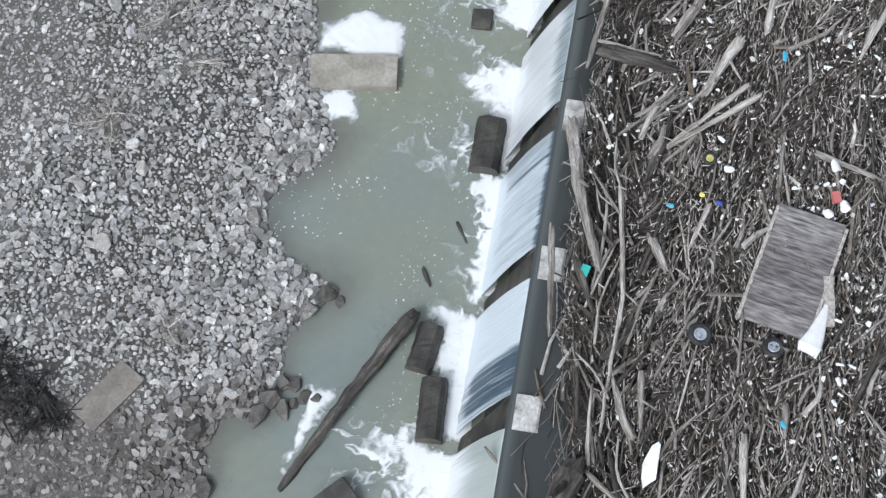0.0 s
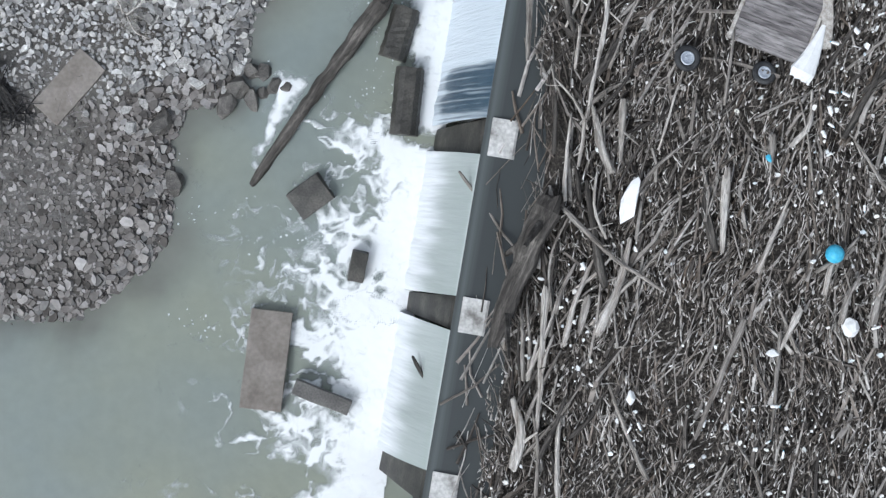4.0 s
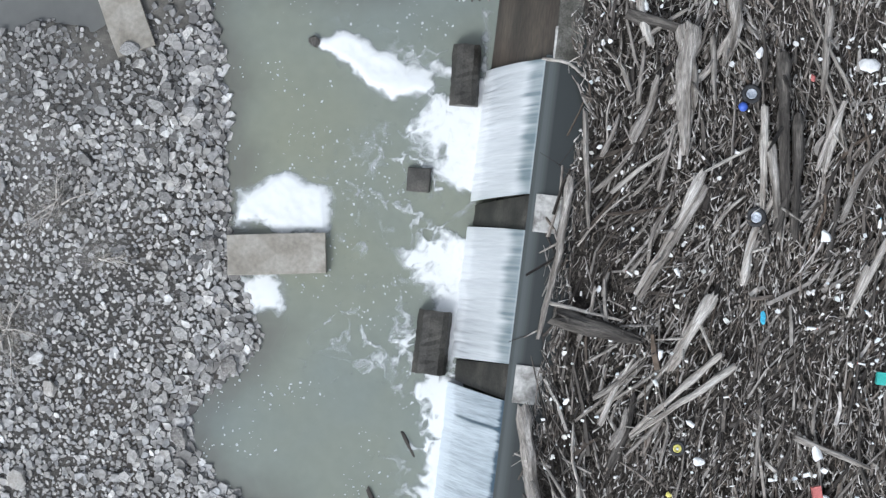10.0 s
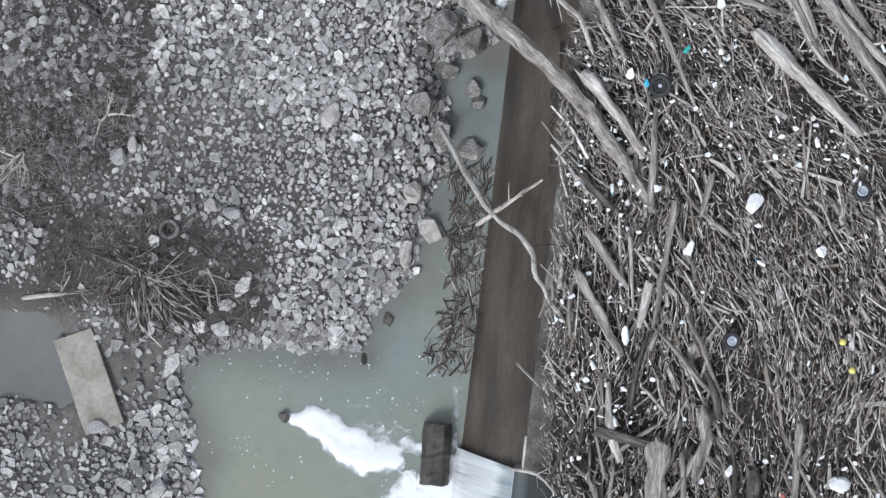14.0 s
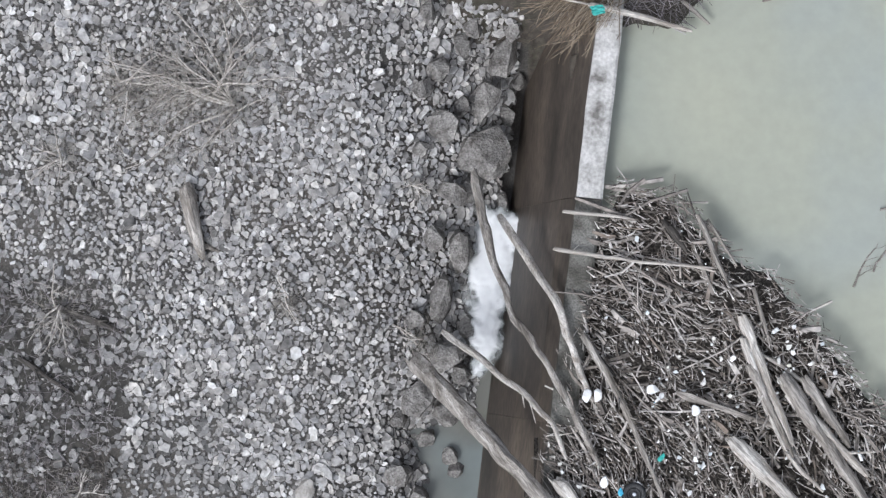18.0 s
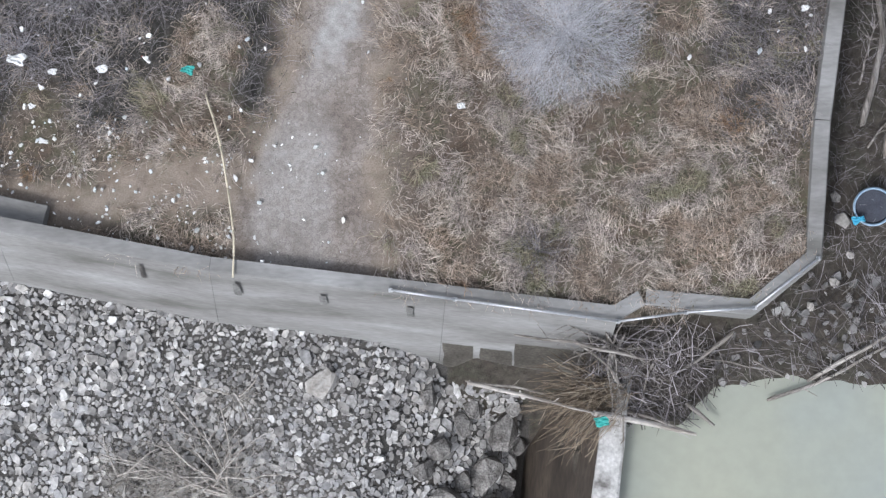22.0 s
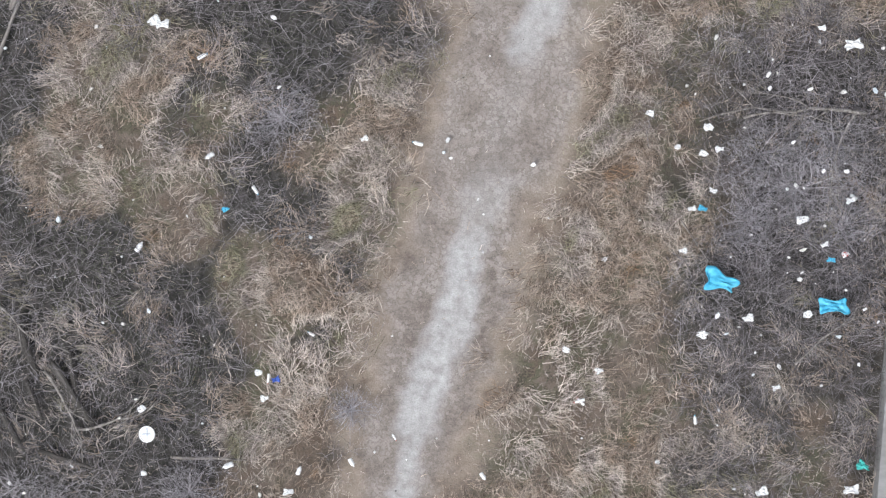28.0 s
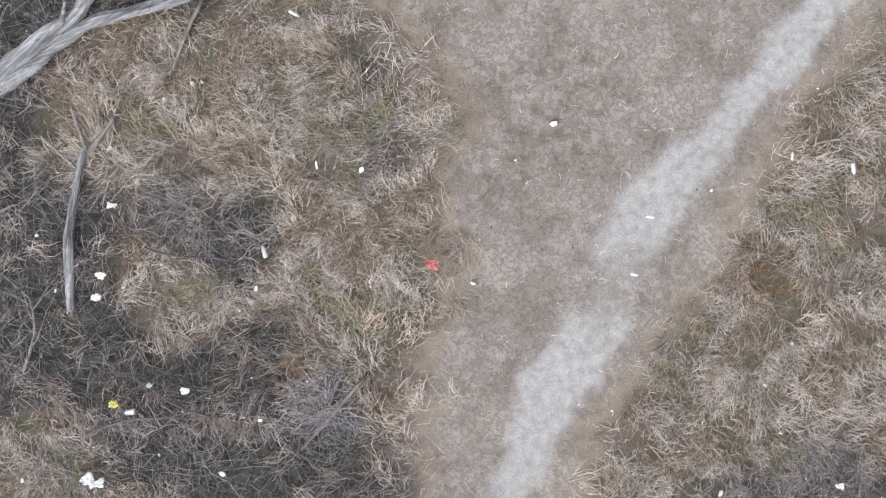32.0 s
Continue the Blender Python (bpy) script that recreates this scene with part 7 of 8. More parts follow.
rail = empty("handrail", pose(0, 0, 0), "bent galvanised pipe handrail lying along the wall top", "handrail")
RP = [(-1.0, 56.3, 1.93), (0.6, 56.08, 1.88), (4.62, 55.55, 1.78), (6.3, 55.78, 1.8), (7.98, 55.9, 1.78), (9.54, 57.12, 1.82)]
for p, q in zip(RP, RP[1:]):
    part("pipe", tube([p, (Vector(p) + Vector(q)) / 2, q], [0.032] * 3, 8, 0.02), STEEL, rail, smooth=True)
for p in RP:
    part("bracket", box_bm(0.1, 0.1, 0.12, 0.01, (p[0], p[1], p[2] - 0.06)), STEEL, rail)
slab("concrete_slab", [(-13.1, 59.1), (-9.65, 58.42), (-9.75, 57.78), (-13.1, 58.46)], 1.62, 0.4, CONC, "grey concrete strip behind the wall")
tub = empty("round_tub", pose(11.12, 58.52, 0.75, 14, -6, 0), "dark round plastic tub on the bank", "tub")
part("wall", ring_bm(0.47, 0.032, 36, (0, 0, 0.12), 3.0), TUBBLUE, tub, "pale blue rim", True)
part("base", disc_bm(0.45, 0.04, 32, (0, 0, 0.05)), NAVYDARK, tub, "dark blue liner")
part("foot", disc_bm(0.42, 0.3, 28, (0, 0, -0.12)), RUBBER, tub)
sheet_bag(10.72, 58.15, 0.3, BLUE, "bright blue scrap beside the dark tub")
# fallen grey trees
for pts, r in ((([(-8.71, 86.99), (-7.86, 87.6), (-6.9, 88.32), (-5.68, 88.67), (-4.59, 88.91)], 0.2), ([(-8.9, 87.2), (-7.2, 88.5), (-6.2, 89.6)], 0.24), ([(-4.35, 88.91), (-4.71, 88.18), (-5.01, 87.39)], 0.06), ([(-7.21, 82.27), (-7.25, 83.59), (-7.17, 84.31), (-6.99, 85.28), (-6.88, 85.76)], 0.11), ([(-6.88, 85.76), (-7.19, 86.62)], 0.07), ([(-6.82, 85.64), (-6.28, 86.36)], 0.07), ([(-7.05, 85.28), (-7.85, 86.01)], 0.05), ([(-0.94, 80.8), (-2.32, 79.26)], 0.06), ([(-9.3, 70.6), (-8.12, 68.9)], 0.13), ([(-9.6, 68.5), (-8.25, 68.06)], 0.08), ([(-8.9, 70.9), (-8.5, 69.0)], 0.1), ([(-6.42, 68.35), (-4.59, 68.29)], 0.04), ([(-10.35, 79.1), (-9.7, 81.1)], 0.09)) +
        (([(-10.7, 77.9), (-10.1, 79.4)], 0.06), ([(-10.5, 80.2), (-9.9, 81.6)], 0.07), ([(-10.9, 79.4), (-10.2, 80.6)], 0.05), ([(-9.7, 79.4), (-9.3, 80.6)], 0.04), ([(-11.1, 76.4), (-10.6, 77.8)], 0.06), ([(-10.1, 71.5), (-9.6, 70.2)], 0.11), ([(-9.9, 70.2), (-9.5, 69.2)], 0.08), ([(-10.6, 69.6), (-9.8, 68.2)], 0.09), ([(-11.0, 71.2), (-10.5, 69.8)], 0.08), ([(10.9, 60.6), (11.4, 63.0), (10.9, 65.0)], 0.09), ([(11.5, 59.8), (11.9, 62.4)], 0.1), ([(8.6, 53.6), (10.2, 54.2), (12, 55.3)], 0.05), ([(5.4, 54.9), (7.2, 54.2)], 0.04), ([(5.75, 74.0), (6.5, 72.9)], 0.03))):
    P3 = [(x, y, max(gz1(x, y), LAKE_Z) + 0.12 + r) for x, y in pts]
    log(P3, r, DRIFTDARK if pts[0][1] < 72 and pts[0][0] < -8 else SILVERWOOD if r > 0.1 else DRIFT, "dark rotten trunk lying in the scrub" if pts[0][1] < 72 and pts[0][0] < -8 else "fallen grey trunk in the dry grass" if r > 0.1 else "bare grey branch lying in the scrub")

for i, (x, y, deg, ln, r, mat) in enumerate((((10.1, 76.5, 173, 4.0, 0.05, DRIFT), (9.9, 76.6, -115, 2.6, 0.04, DRIFT), (7.2, 76.4, 15, 2.4, 0.03, DRIFT), (7.0, 74.0, 40, 2.6, 0.028, BRUSH), (9.9, 73.0, 150, 2.4, 0.028, BRUSH), (8.4, 70.6, 20, 1.9, 0.035, DRIFT), (9.6, 77.8, 200, 2.2, 0.03, BRUSH), (-9.8, 66.6, 25, 2.6, 0.03, DRIFT), (-10.4, 64.6, 5, 3.4, 0.03, BRUSH), (-8.4, 67.4, -70, 2.4, 0.025, BRUSH), (-9.2, 62.8, 40, 2.2, 0.025, BRUSH), (-6.6, 66.9, -50, 2.0, 0.025, BRUSH)) +
        ((-6.4, 63.9, 130, 1.8, 0.022, BRUSH), (-9.4, 70.4, -60, 2.4, 0.045, DRIFT), (-8.6, 69.0, 10, 2.2, 0.035, DRIFT), (-10.6, 72.0, -40, 2.2, 0.03, DRIFT), (-6.9, 79.6, 30, 2.6, 0.03, BRUSH), (-4.2, 80.0, 150, 2.2, 0.03, BRUSH), (-5.6, 83.6, -20, 2.4, 0.03, BRUSH), (-8.2, 81.0, 80, 2.4, 0.04, DRIFT), (-7.3, 86.4, 130, 1.6, 0.03, DRIFT), (10.8, 61.6, 80, 2.6, 0.03, DRIFT), (11.4, 65.4, 110, 2.4, 0.035, DRIFT), (11.0, 60.0, 60, 1.8, 0.03, DRIFT)))):
    dead_branch(x, y, gz1(x, y) + 0.35, math.radians(deg), ln, r, mat, "fallen bare bough with forking twigs in the scrub", 6, 0.04, i)
# the bare bush by the wall's end, and brown reeds draped over the weir
for i, (deg, ln) in enumerate(((200, 1.5), (165, 1.6), (120, 1.1), (250, 1.9), (285, 1.6), (330, 1.3), (60, 0.9))):
    dead_branch(4.55, 55.0, gz1(4.55, 55.0) + 0.4, math.radians(deg), ln, 0.028, DRIFT, "leafless grey bush leaning from the foot of the wall", 5, 0.2, 60 + i)
k = 420
a = np.radians(rng.normal(205, 32, k))
ln = rng.uniform(0.7, 1.9, k)
x0, y0 = rng.normal(4.35, 0.35, k), rng.normal(53.75, 0.3, k)
put("brown_reeds", sticks("brown_reeds", x0 + 0.5 * ln * np.cos(a), y0 + 0.5 * ln * np.sin(a), 0.55 - 0.5 * ln * 0.45 + rng.normal(0, 0.12, k), a, rng.normal(-0.45, 0.15, k), ln, rng.uniform(0.005, 0.014, k), REED, bend=0.1, sides=3), label="brown dead reeds draped over the end of the weir", category="reeds", kind="stuff")

# a few branches adrift on the still water
for i, (x, y, deg, ln) in enumerate(((11.4, 46.6, 62, 2.0), (11.9, 47.2, 95, 1.4), (11.6, 48.2, 20, 1.2), (12.2, 46.4, 70, 1.6), (10.9, 46.2, 50, 1.3))):
    dead_branch(x, y, LAKE_Z + 0.04, math.radians(deg), ln, 0.03, DRIFT, "wet branch adrift on silty water", 4, 0.0, 200 + i)

# dead branches fanned over the end of the weir
for pts, r in (([(0.85, 54.05), (2.6, 53.8), (4.2, 53.35)], 0.035), ([(4.2, 53.4), (5.4, 53.2), (6.6, 52.75)], 0.06), ([(3.0, 55.5), (4.4, 54.5), (5.1, 53.4)], 0.04), ([(4.9, 55.3), (4.5, 54.4), (5.2, 53.5)], 0.045), ([(6.0, 55.2), (5.5, 54.3), (5.3, 53.3)], 0.04), ([(6.5, 53.5), (7.2, 52.95)], 0.08), ([(7.6, 55.3), (6.7, 54.6), (6.0, 54.2)], 0.07), ([(5.6, 54.9), (7.3, 54.6), (8.6, 54.35)], 0.03), ([(9.6, 54.1), (10.9, 54.9), (12.6, 55.9)], 0.06), ([(8.2, 54.6), (9.0, 54.2)], 0.03)):
    log([(x, y, max(gz1(x, y), LAKE_Z) + 0.25 + r) for x, y in pts], r, DRIFT, "dead branch stranded on the bank by the weir")
x, y = packed(0.26, 7.2, 13, 54, 57)
ok = (y < WALLY(x) - 0.3) & (ground_z(x, y) > LAKE_Z) & (rng.random(len(x)) < 0.4)
put("bank_stones", stones("bank_stones", x[ok], y[ok], rng.uniform(0.12, 0.34, int(ok.sum())), 0.35, DAMPSTONE, 0.5), label="dull stones on the dark bank by the wall", category="gravel", kind="stuff")

# ---- logs and litter in the jam ----
log([(1.62, 10.09), (1.61, 6.46)], 0.10, DRIFTPALE)
log([(2.60, 20.31), (2.73, 17.18), (2.44, 14.89), (2.25, 13.17)], 0.08, DRIFTPALE)
log([(1.93, 12.11), (3.13, 11.04), (4.61, 10.13)], 0.09, DRIFT)
log([(2.70, 9.87), (2.53, 9.00)], 0.13, DRIFT)
log([(1.66, 12.26), (0.97, 10.64), (0.38, 8.57)], 0.36, DRIFTDARK)
log([(6.01, 13.36), (5.97, 11.28)], 0.10, DRIFT)
log([(1.17, 22.23), (1.51, 19.96), (2.09, 17.72)], 0.19, DRIFT)
log([(0.75, 18.99), (0.82, 15.79)], 0.11, DRIFT)
log([(1.45, 18.04), (1.96, 16.50)], 0.14, DRIFTDARK)
log([(3.50, 18.79), (3.90, 17.82)], 0.16, DRIFT)
log([(5.80, 25.04), (4.88, 23.21)], 0.14, DRIFTPALE)
log([(6.13, 23.63), (3.84, 21.59)], 0.09, DRIFTPALE)
log([(4.67, 21.99), (3.73, 21.01)], 0.07, DRIFT)
log([(2.04, 24.49), (4.13, 23.95)], 0.27, DRIFTDARK)
log([(1.81, 24.86), (3.68, 24.43)], 0.07, DRIFTPALE)
log([(2.31, 28.01), (1.98, 25.88), (1.54, 23.96)], 0.13, DRIFT)
log([(5.07, 19.88), (4.50, 18.50)], 0.09, DRIFTPALE)
log([(5.04, 31.83), (5.34, 30.47), (5.21, 29.19)], 0.18, DRIFT)
log([(6.31, 32.77), (6.46, 31.91), (6.11, 30.91)], 0.14, DRIFT)
log([(5.64, 28.20), (4.88, 26.63), (3.97, 25.13)], 0.13, DRIFTPALE)
log([(5.95, 25.08), (4.77, 23.16)], 0.16, DRIFTPALE)
log([(7.14, 29.92), (7.08, 26.94)], 0.08, DRIFTPALE)
log([(6.46, 23.33), (3.87, 21.53)], 0.10, DRIFTPALE)
log([(3.76, 32.17), (5.26, 31.76)], 0.18, DRIFTDARK)
log([(9.09, 29.80), (8.67, 28.23)], 0.09, DRIFTPALE)
log([(10.25, 26.56), (9.39, 24.85)], 0.10, DRIFTPALE)
log([(2.65, 29.73), (2.78, 26.74)], 0.09, DRIFT)
log([(6.84, 28.85), (5.15, 27.91)], 0.06, DRIFTPALE)
log([(7.99, 29.65), (7.95, 26.53)], 0.16, DRIFTDARK)
log([(7.60, 31.21), (7.70, 27.09)], 0.18, DRIFTDARK)
log([(3.27, 41.24), (4.13, 40.25), (4.85, 39.05)], 0.16, DRIFTPALE)
log([(7.69, 42.28), (10.30, 39.67)], 0.20, DRIFTPALE)
log([(8.97, 43.87), (10.10, 42.16), (11.22, 40.46)], 0.22, DRIFT)
log([(7.98, 44.72), (8.97, 42.15), (9.95, 41.02)], 0.09, DRIFTPALE)
log([(3.97, 44.84), (4.98, 43.11), (6.13, 40.41)], 0.11, DRIFT)
log([(3.69, 44.54), (4.01, 43.65)], 0.07, DRIFTPALE)
log([(5.34, 31.91), (5.14, 30.49), (5.19, 28.66)], 0.24, DRIFT)
log([(6.30, 32.71), (6.45, 31.93), (6.13, 31.07)], 0.17, DRIFT)
log([(5.03, 35.91), (4.75, 34.76)], 0.14, DRIFTPALE)
log([(4.52, 37.05), (4.61, 35.18)], 0.07, DRIFTPALE)
log([(5.66, 37.93), (5.11, 34.76)], 0.11, DRIFT)
log([(3.17, 36.17), (4.33, 34.04)], 0.16, DRIFT)
log([(3.45, 37.18), (4.46, 35.76)], 0.13, DRIFT)
log([(6.58, 38.66), (6.30, 37.57)], 0.09, DRIFT)
log([(7.22, 29.82), (7.20, 27.99)], 0.07, DRIFTPALE)
log([(6.85, 47.95), (7.69, 45.96)], 0.09, DRIFT)
log([(7.97, 44.83), (8.53, 43.40)], 0.14, DRIFTPALE)
log([(3.21, 47.06), (4.99, 46.79), (7.27, 46.60)], 0.06, DRIFTPALE)
log([(3.42, 48.02), (5.13, 47.86)], 0.06, DRIFTPALE)
log([(6.13, 47.66), (6.56, 47.02)], 0.11, DRIFTDARK)
log([(6.63, 9.54), (5.58, 6.50)], 0.09, DRIFT)
log([(7.56, 9.31), (7.48, 6.62)], 0.07, DRIFT)
log([(8.03, 9.91), (7.58, 8.88)], 0.11, DRIFTPALE)
log([(7.99, 21.59), (9.84, 20.84)], 0.10, DRIFT)
log([(5.95, 13.09), (5.99, 11.24)], 0.11, DRIFTPALE)
log([(3.29, 14.93), (3.31, 13.36)], 0.10, DRIFT)
log([(7.09, 14.22), (7.07, 13.30)], 0.09, DRIFT)
log([(7.34, 29.01), (7.57, 26.58)], 0.14, DRIFT)
log([(7.19, 29.86), (7.15, 26.86)], 0.09, DRIFTPALE)
log([(5.72, 27.85), (4.05, 24.97)], 0.13, DRIFT)
log([(8.82, 29.88), (8.62, 28.02)], 0.07, DRIFT)
log([(9.77, 25.90), (9.28, 24.61)], 0.10, DRIFTPALE)
log([(8.80, 32.39), (8.60, 30.12)], 0.11, DRIFT)
log([(9.16, 29.99), (8.46, 28.29)], 0.10, DRIFTPALE)
log([(5.84, 31.64), (5.92, 29.94)], 0.09, DRIFT)
log([(8.14, 44.17), (9.22, 41.86)], 0.13, DRIFT)
log([(9.08, 43.45), (11.04, 41.44)], 0.16, DRIFTPALE)
log([(6.35, 43.43), (8.93, 42.58)], 0.09, DRIFT)
log([(7.95, 45.39), (9.20, 42.16)], 0.13, DRIFTPALE)
log([(9.50, 43.85), (10.61, 42.18)], 0.16, DRIFT)
log([(5.97, 47.80), (6.47, 47.09)], 0.09, DRIFTDARK)
log([(7.11, 47.81), (7.82, 46.67)], 0.06, DRIFT)
log([(8.24, 46.11), (8.66, 44.69)], 0.07, DRIFT)
# many more branches, lying as the current left them
more = np.random.default_rng(23)
made = 0
while made < 150:
    x, y = more.uniform(1.0, 11.5), more.uniform(5, 47.5)
    edge = made < 60
    if edge:
        y = more.uniform(5.5, 33)
        x = O[0] + 0.108 * (y - O[1]) + more.uniform(0.75, 2.6)
    if float(jam_d(np.array([x]), np.array([y]))[0]) < 0.3 or float(inside([(7.0, 20.3), (9.0, 19.5), (7.8, 15.5), (5.6, 16.6)], np.array([x]), np.array([y]))) > -0.4:
        continue
    a = float(jam_angle(np.array([x]), np.array([y]))[0]) + more.normal(0, 0.16 if edge else 0.3)
    ln, r = more.uniform(0.9, 2.8), more.uniform(0.03, 0.075) if more.random() < 0.75 else more.uniform(0.075, 0.15)
    bend = more.normal(0, 0.06) * ln
    dx, dy = math.cos(a) * ln / 2, math.sin(a) * ln / 2
    log([(x - dx, y - dy), (x - dy * bend / ln * 2, y + dx * bend / ln * 2), (x + dx, y + dy)], r, (DRIFT, DRIFT, DRIFTPALE, DRIFTDARK)[int(more.integers(4))], z=0.18 + more.uniform(0, 0.16))
    made += 1
# over the weir
log([(-0.47, 44.28, -2.90), (0.81, 43.01, -1.00), (2.41, 41.37, 0.35), (3.85, 39.67, 0.30), (5.14, 37.70, 0.20)], 0.29, DRIFT)
log([(1.11, 49.34, -2.40), (1.51, 47.41, -1.50), (2.25, 45.32, -0.30), (3.25, 43.80, 0.40), (4.41, 41.53, 0.20)], 0.12, DRIFT)
log([(1.81, 48.14, -2.20), (3.25, 45.70, 0.20), (3.82, 44.10, 0.35), (4.12, 43.39, 0.25)], 0.11, DRIFTPALE)
log([(0.30, 45.04, -2.70), (1.83, 43.89, -0.80), (3.05, 42.80, 0.30), (3.56, 41.74, 0.20)], 0.09, DRIFTPALE)
log([(-0.43, 40.37, -4.00), (0.86, 37.98, -1.60), (1.88, 36.90, 0.00), (2.31, 35.73, 0.25), (2.90, 34.88, 0.20)], 0.09, DRIFTPALE)
log([(0.64, 37.48, -1.80), (2.29, 38.49, 0.10)], 0.08, DRIFTPALE)
log([(-0.76, 12.92, -0.75), (0.34, 11.56, -0.40), (1.43, 10.16, 0.10)], 0.05, DRIFT)
log([(-1.73, 7.97, -2.20), (-0.29, 5.95, -0.30)], 0.06, DRIFTDARK)
log([(-1.16, 7.73, -1.40), (-0.14, 5.82, -0.20)], 0.06, DRIFTDARK)
log([(1.59, 31.14, -0.45), (2.24, 31.01, -0.30), (2.81, 30.45, 0.00)], 0.05, DRIFTPALE)
log([(1.71, 33.83, -0.60), (2.29, 33.24, -0.30)], 0.05, DRIFTPALE)
log([(0.92, 54.00, 0.20), (2.52, 53.66, 0.50), (4.09, 53.27, 0.70)], 0.06, DRIFTPALE)
log([(4.09, 53.27, 0.70), (5.40, 53.04, 0.40), (6.72, 52.73, 0.10)], 0.10, DRIFTPALE)
log([(4.36, 55.50, 0.80), (4.60, 54.40, 0.50)], 0.06, DRIFT)
log([(5.36, 54.64, 0.80), (3.78, 54.98, 1.20), (2.07, 55.22, 1.40)], 0.05, DRIFT)
# bottles in drifts among the sticks
made = 0
while made < 90:
    x, y = more.uniform(2.5, 11.5), more.uniform(6, 46)
    if float(jam_d(np.array([x]), np.array([y]))[0]) < 0.5 or float(inside([(7.0, 20.3), (9.0, 19.5), (7.8, 15.5), (5.6, 16.6)], np.array([x]), np.array([y]))) > -0.2 or more.random() > 0.06 + 0.94 * float(smoothstep(0.5, 0.66, fbm(np.array([x]), np.array([y]), 2.2, 501))[0]):
        continue
    bottle(x, y, JAM_TOP - 0.02, more.uniform(0.13, 0.27), "white plastic bottle caught among the driftwood", int(more.integers(3)), "bottles in the jam")
    made += 1
# litter
wheel(4.83, 16.06, 0.34, RIM)
wheel(6.78, 15.80, 0.31, RIM)
ball(8.79, 11.35, 0.24, BLUE, "round sky-blue plastic float in the driftwood")
lump(9.33, 9.53, 0.5, 0.42)
lump(7.41, 8.76, 0.34, 0.2)
lump(3.61, 12.33, 0.42, 1.1)
lump(3.90, 7.45, 0.25, 0.4)
crate(1.69, 17.69, TEAL, "teal plastic crate wedged among grey logs")
wheel(5.05, 21.27, 0.2, YELLOW)
lump(5.58, 20.93, 0.3, 0.2)
lump(8.53, 21.17, 0.24, 0.45)
crate(8.51, 20.24, RED, "faded red plastic can among the driftwood")
lump(8.29, 19.76, 0.28, 0.28)
lump(8.74, 19.99, 0.3, 0.32)
bit(5.33, 19.89, NAVY, "small blue plastic scrap in the driftwood")
bit(3.97, 19.75, BLUE, "small blue plastic scrap in the driftwood")
bit(7.15, 24.52, BLUE, "small blue plastic scrap in the driftwood")
bit(4.84, 20.12, YELLOW, "small yellow plastic scrap in the driftwood")
ring(9.99, 13.78, 0.12)
bit(7.00, 13.63, BLUE, "small blue plastic scrap in the driftwood")
wheel(6.97, 27.08, 0.26, RIM)
lump(8.69, 26.61, 0.3, 0.3)
bit(7.16, 24.61, BLUE, "small blue plastic scrap in the driftwood")
wheel(6.83, 30.18, 0.25, RIM)
ball(6.61, 29.85, 0.12, NAVY, "small blue ball in the driftwood")
lump(9.75, 30.95, 0.48, 0.45)
bit(8.36, 30.58, RED, "small red plastic scrap in the driftwood")
lump(7.04, 31.24, 0.2, 0.3)
crate(10.08, 23.10, TEAL, "teal plastic box among the driftwood")
wheel(7.08, 34.46, 0.24, RIM)
wheel(10.35, 38.27, 0.26, RIM)
lump(5.16, 38.29, 0.26, 0.24)
lump(7.63, 37.96, 0.34, 0.6)
lump(6.00, 36.76, 0.26, 0.36)
ball(10.08, 33.76, 0.09, YELLOW, "small yellow ball in the driftwood")
ball(9.84, 34.47, 0.09, YELLOW, "small yellow ball in the driftwood")
lump(4.43, 34.54, 0.2, 0.45)
lump(9.33, 36.75, 0.26, 0.3)
lump(4.08, 43.34, 0.24, 0.3)
lump(4.31, 43.34, 0.24, 0.3)
bit(5.92, 41.84, TEAL, "small green plastic scrap in the driftwood")
lump(4.49, 41.22, 0.22, 0.3)
bit(4.92, 40.94, BLUE, "small pale blue scrap in the driftwood")
wheel(5.25, 40.90, 0.3, RUBBER)
lump(5.70, 43.53, 0.26, 0.3)
lump(6.77, 42.99, 0.22, 0.3)
# terrace litter
scrap(-10.42, 62.05, 0.55)
scrap(-9.49, 61.73, 0.26)
scrap(-8.19, 61.77, 0.32)
scrap(-10.00, 60.88, 0.22)
scrap(-9.70, 60.00, 0.26)
scrap(-6.48, 64.62, 0.22)
scrap(-4.90, 65.36, 0.20)
scrap(-5.54, 65.16, 0.22)
scrap(-10.80, 65.19, 0.26)
scrap(0.73, 60.84, 0.26)
scrap(8.74, 64.13, 0.20)
scrap(8.71, 63.66, 0.20)
scrap(9.18, 63.24, 0.24)
scrap(9.75, 64.13, 0.22)
scrap(-4.20, 56.94, 0.16)
scrap(-5.37, 66.98, 0.20)
scrap(-4.87, 66.72, 0.20)
scrap(-3.69, 67.05, 0.22)
scrap(-7.13, 62.03, 0.20)
scrap(-10.97, 65.88, 0.26)
scrap(-5.98, 64.12, 0.18)
scrap(-6.58, 64.23, 0.28)
scrap(6.19, 71.28, 0.30)
scrap(3.00, 70.92, 0.22)
scrap(3.78, 70.43, 0.22)
scrap(3.35, 69.71, 0.18)
scrap(7.93, 70.05, 0.24)
scrap(6.05, 69.29, 0.16)
scrap(9.66, 67.67, 0.42)
scrap(7.57, 67.61, 0.36)
scrap(-5.32, 66.81, 0.20)
scrap(-3.63, 66.93, 0.22)
scrap(-2.07, 68.24, 0.16)
scrap(-3.05, 71.29, 0.14)
scrap(-5.47, 65.07, 0.18)
scrap(-4.84, 65.24, 0.16)
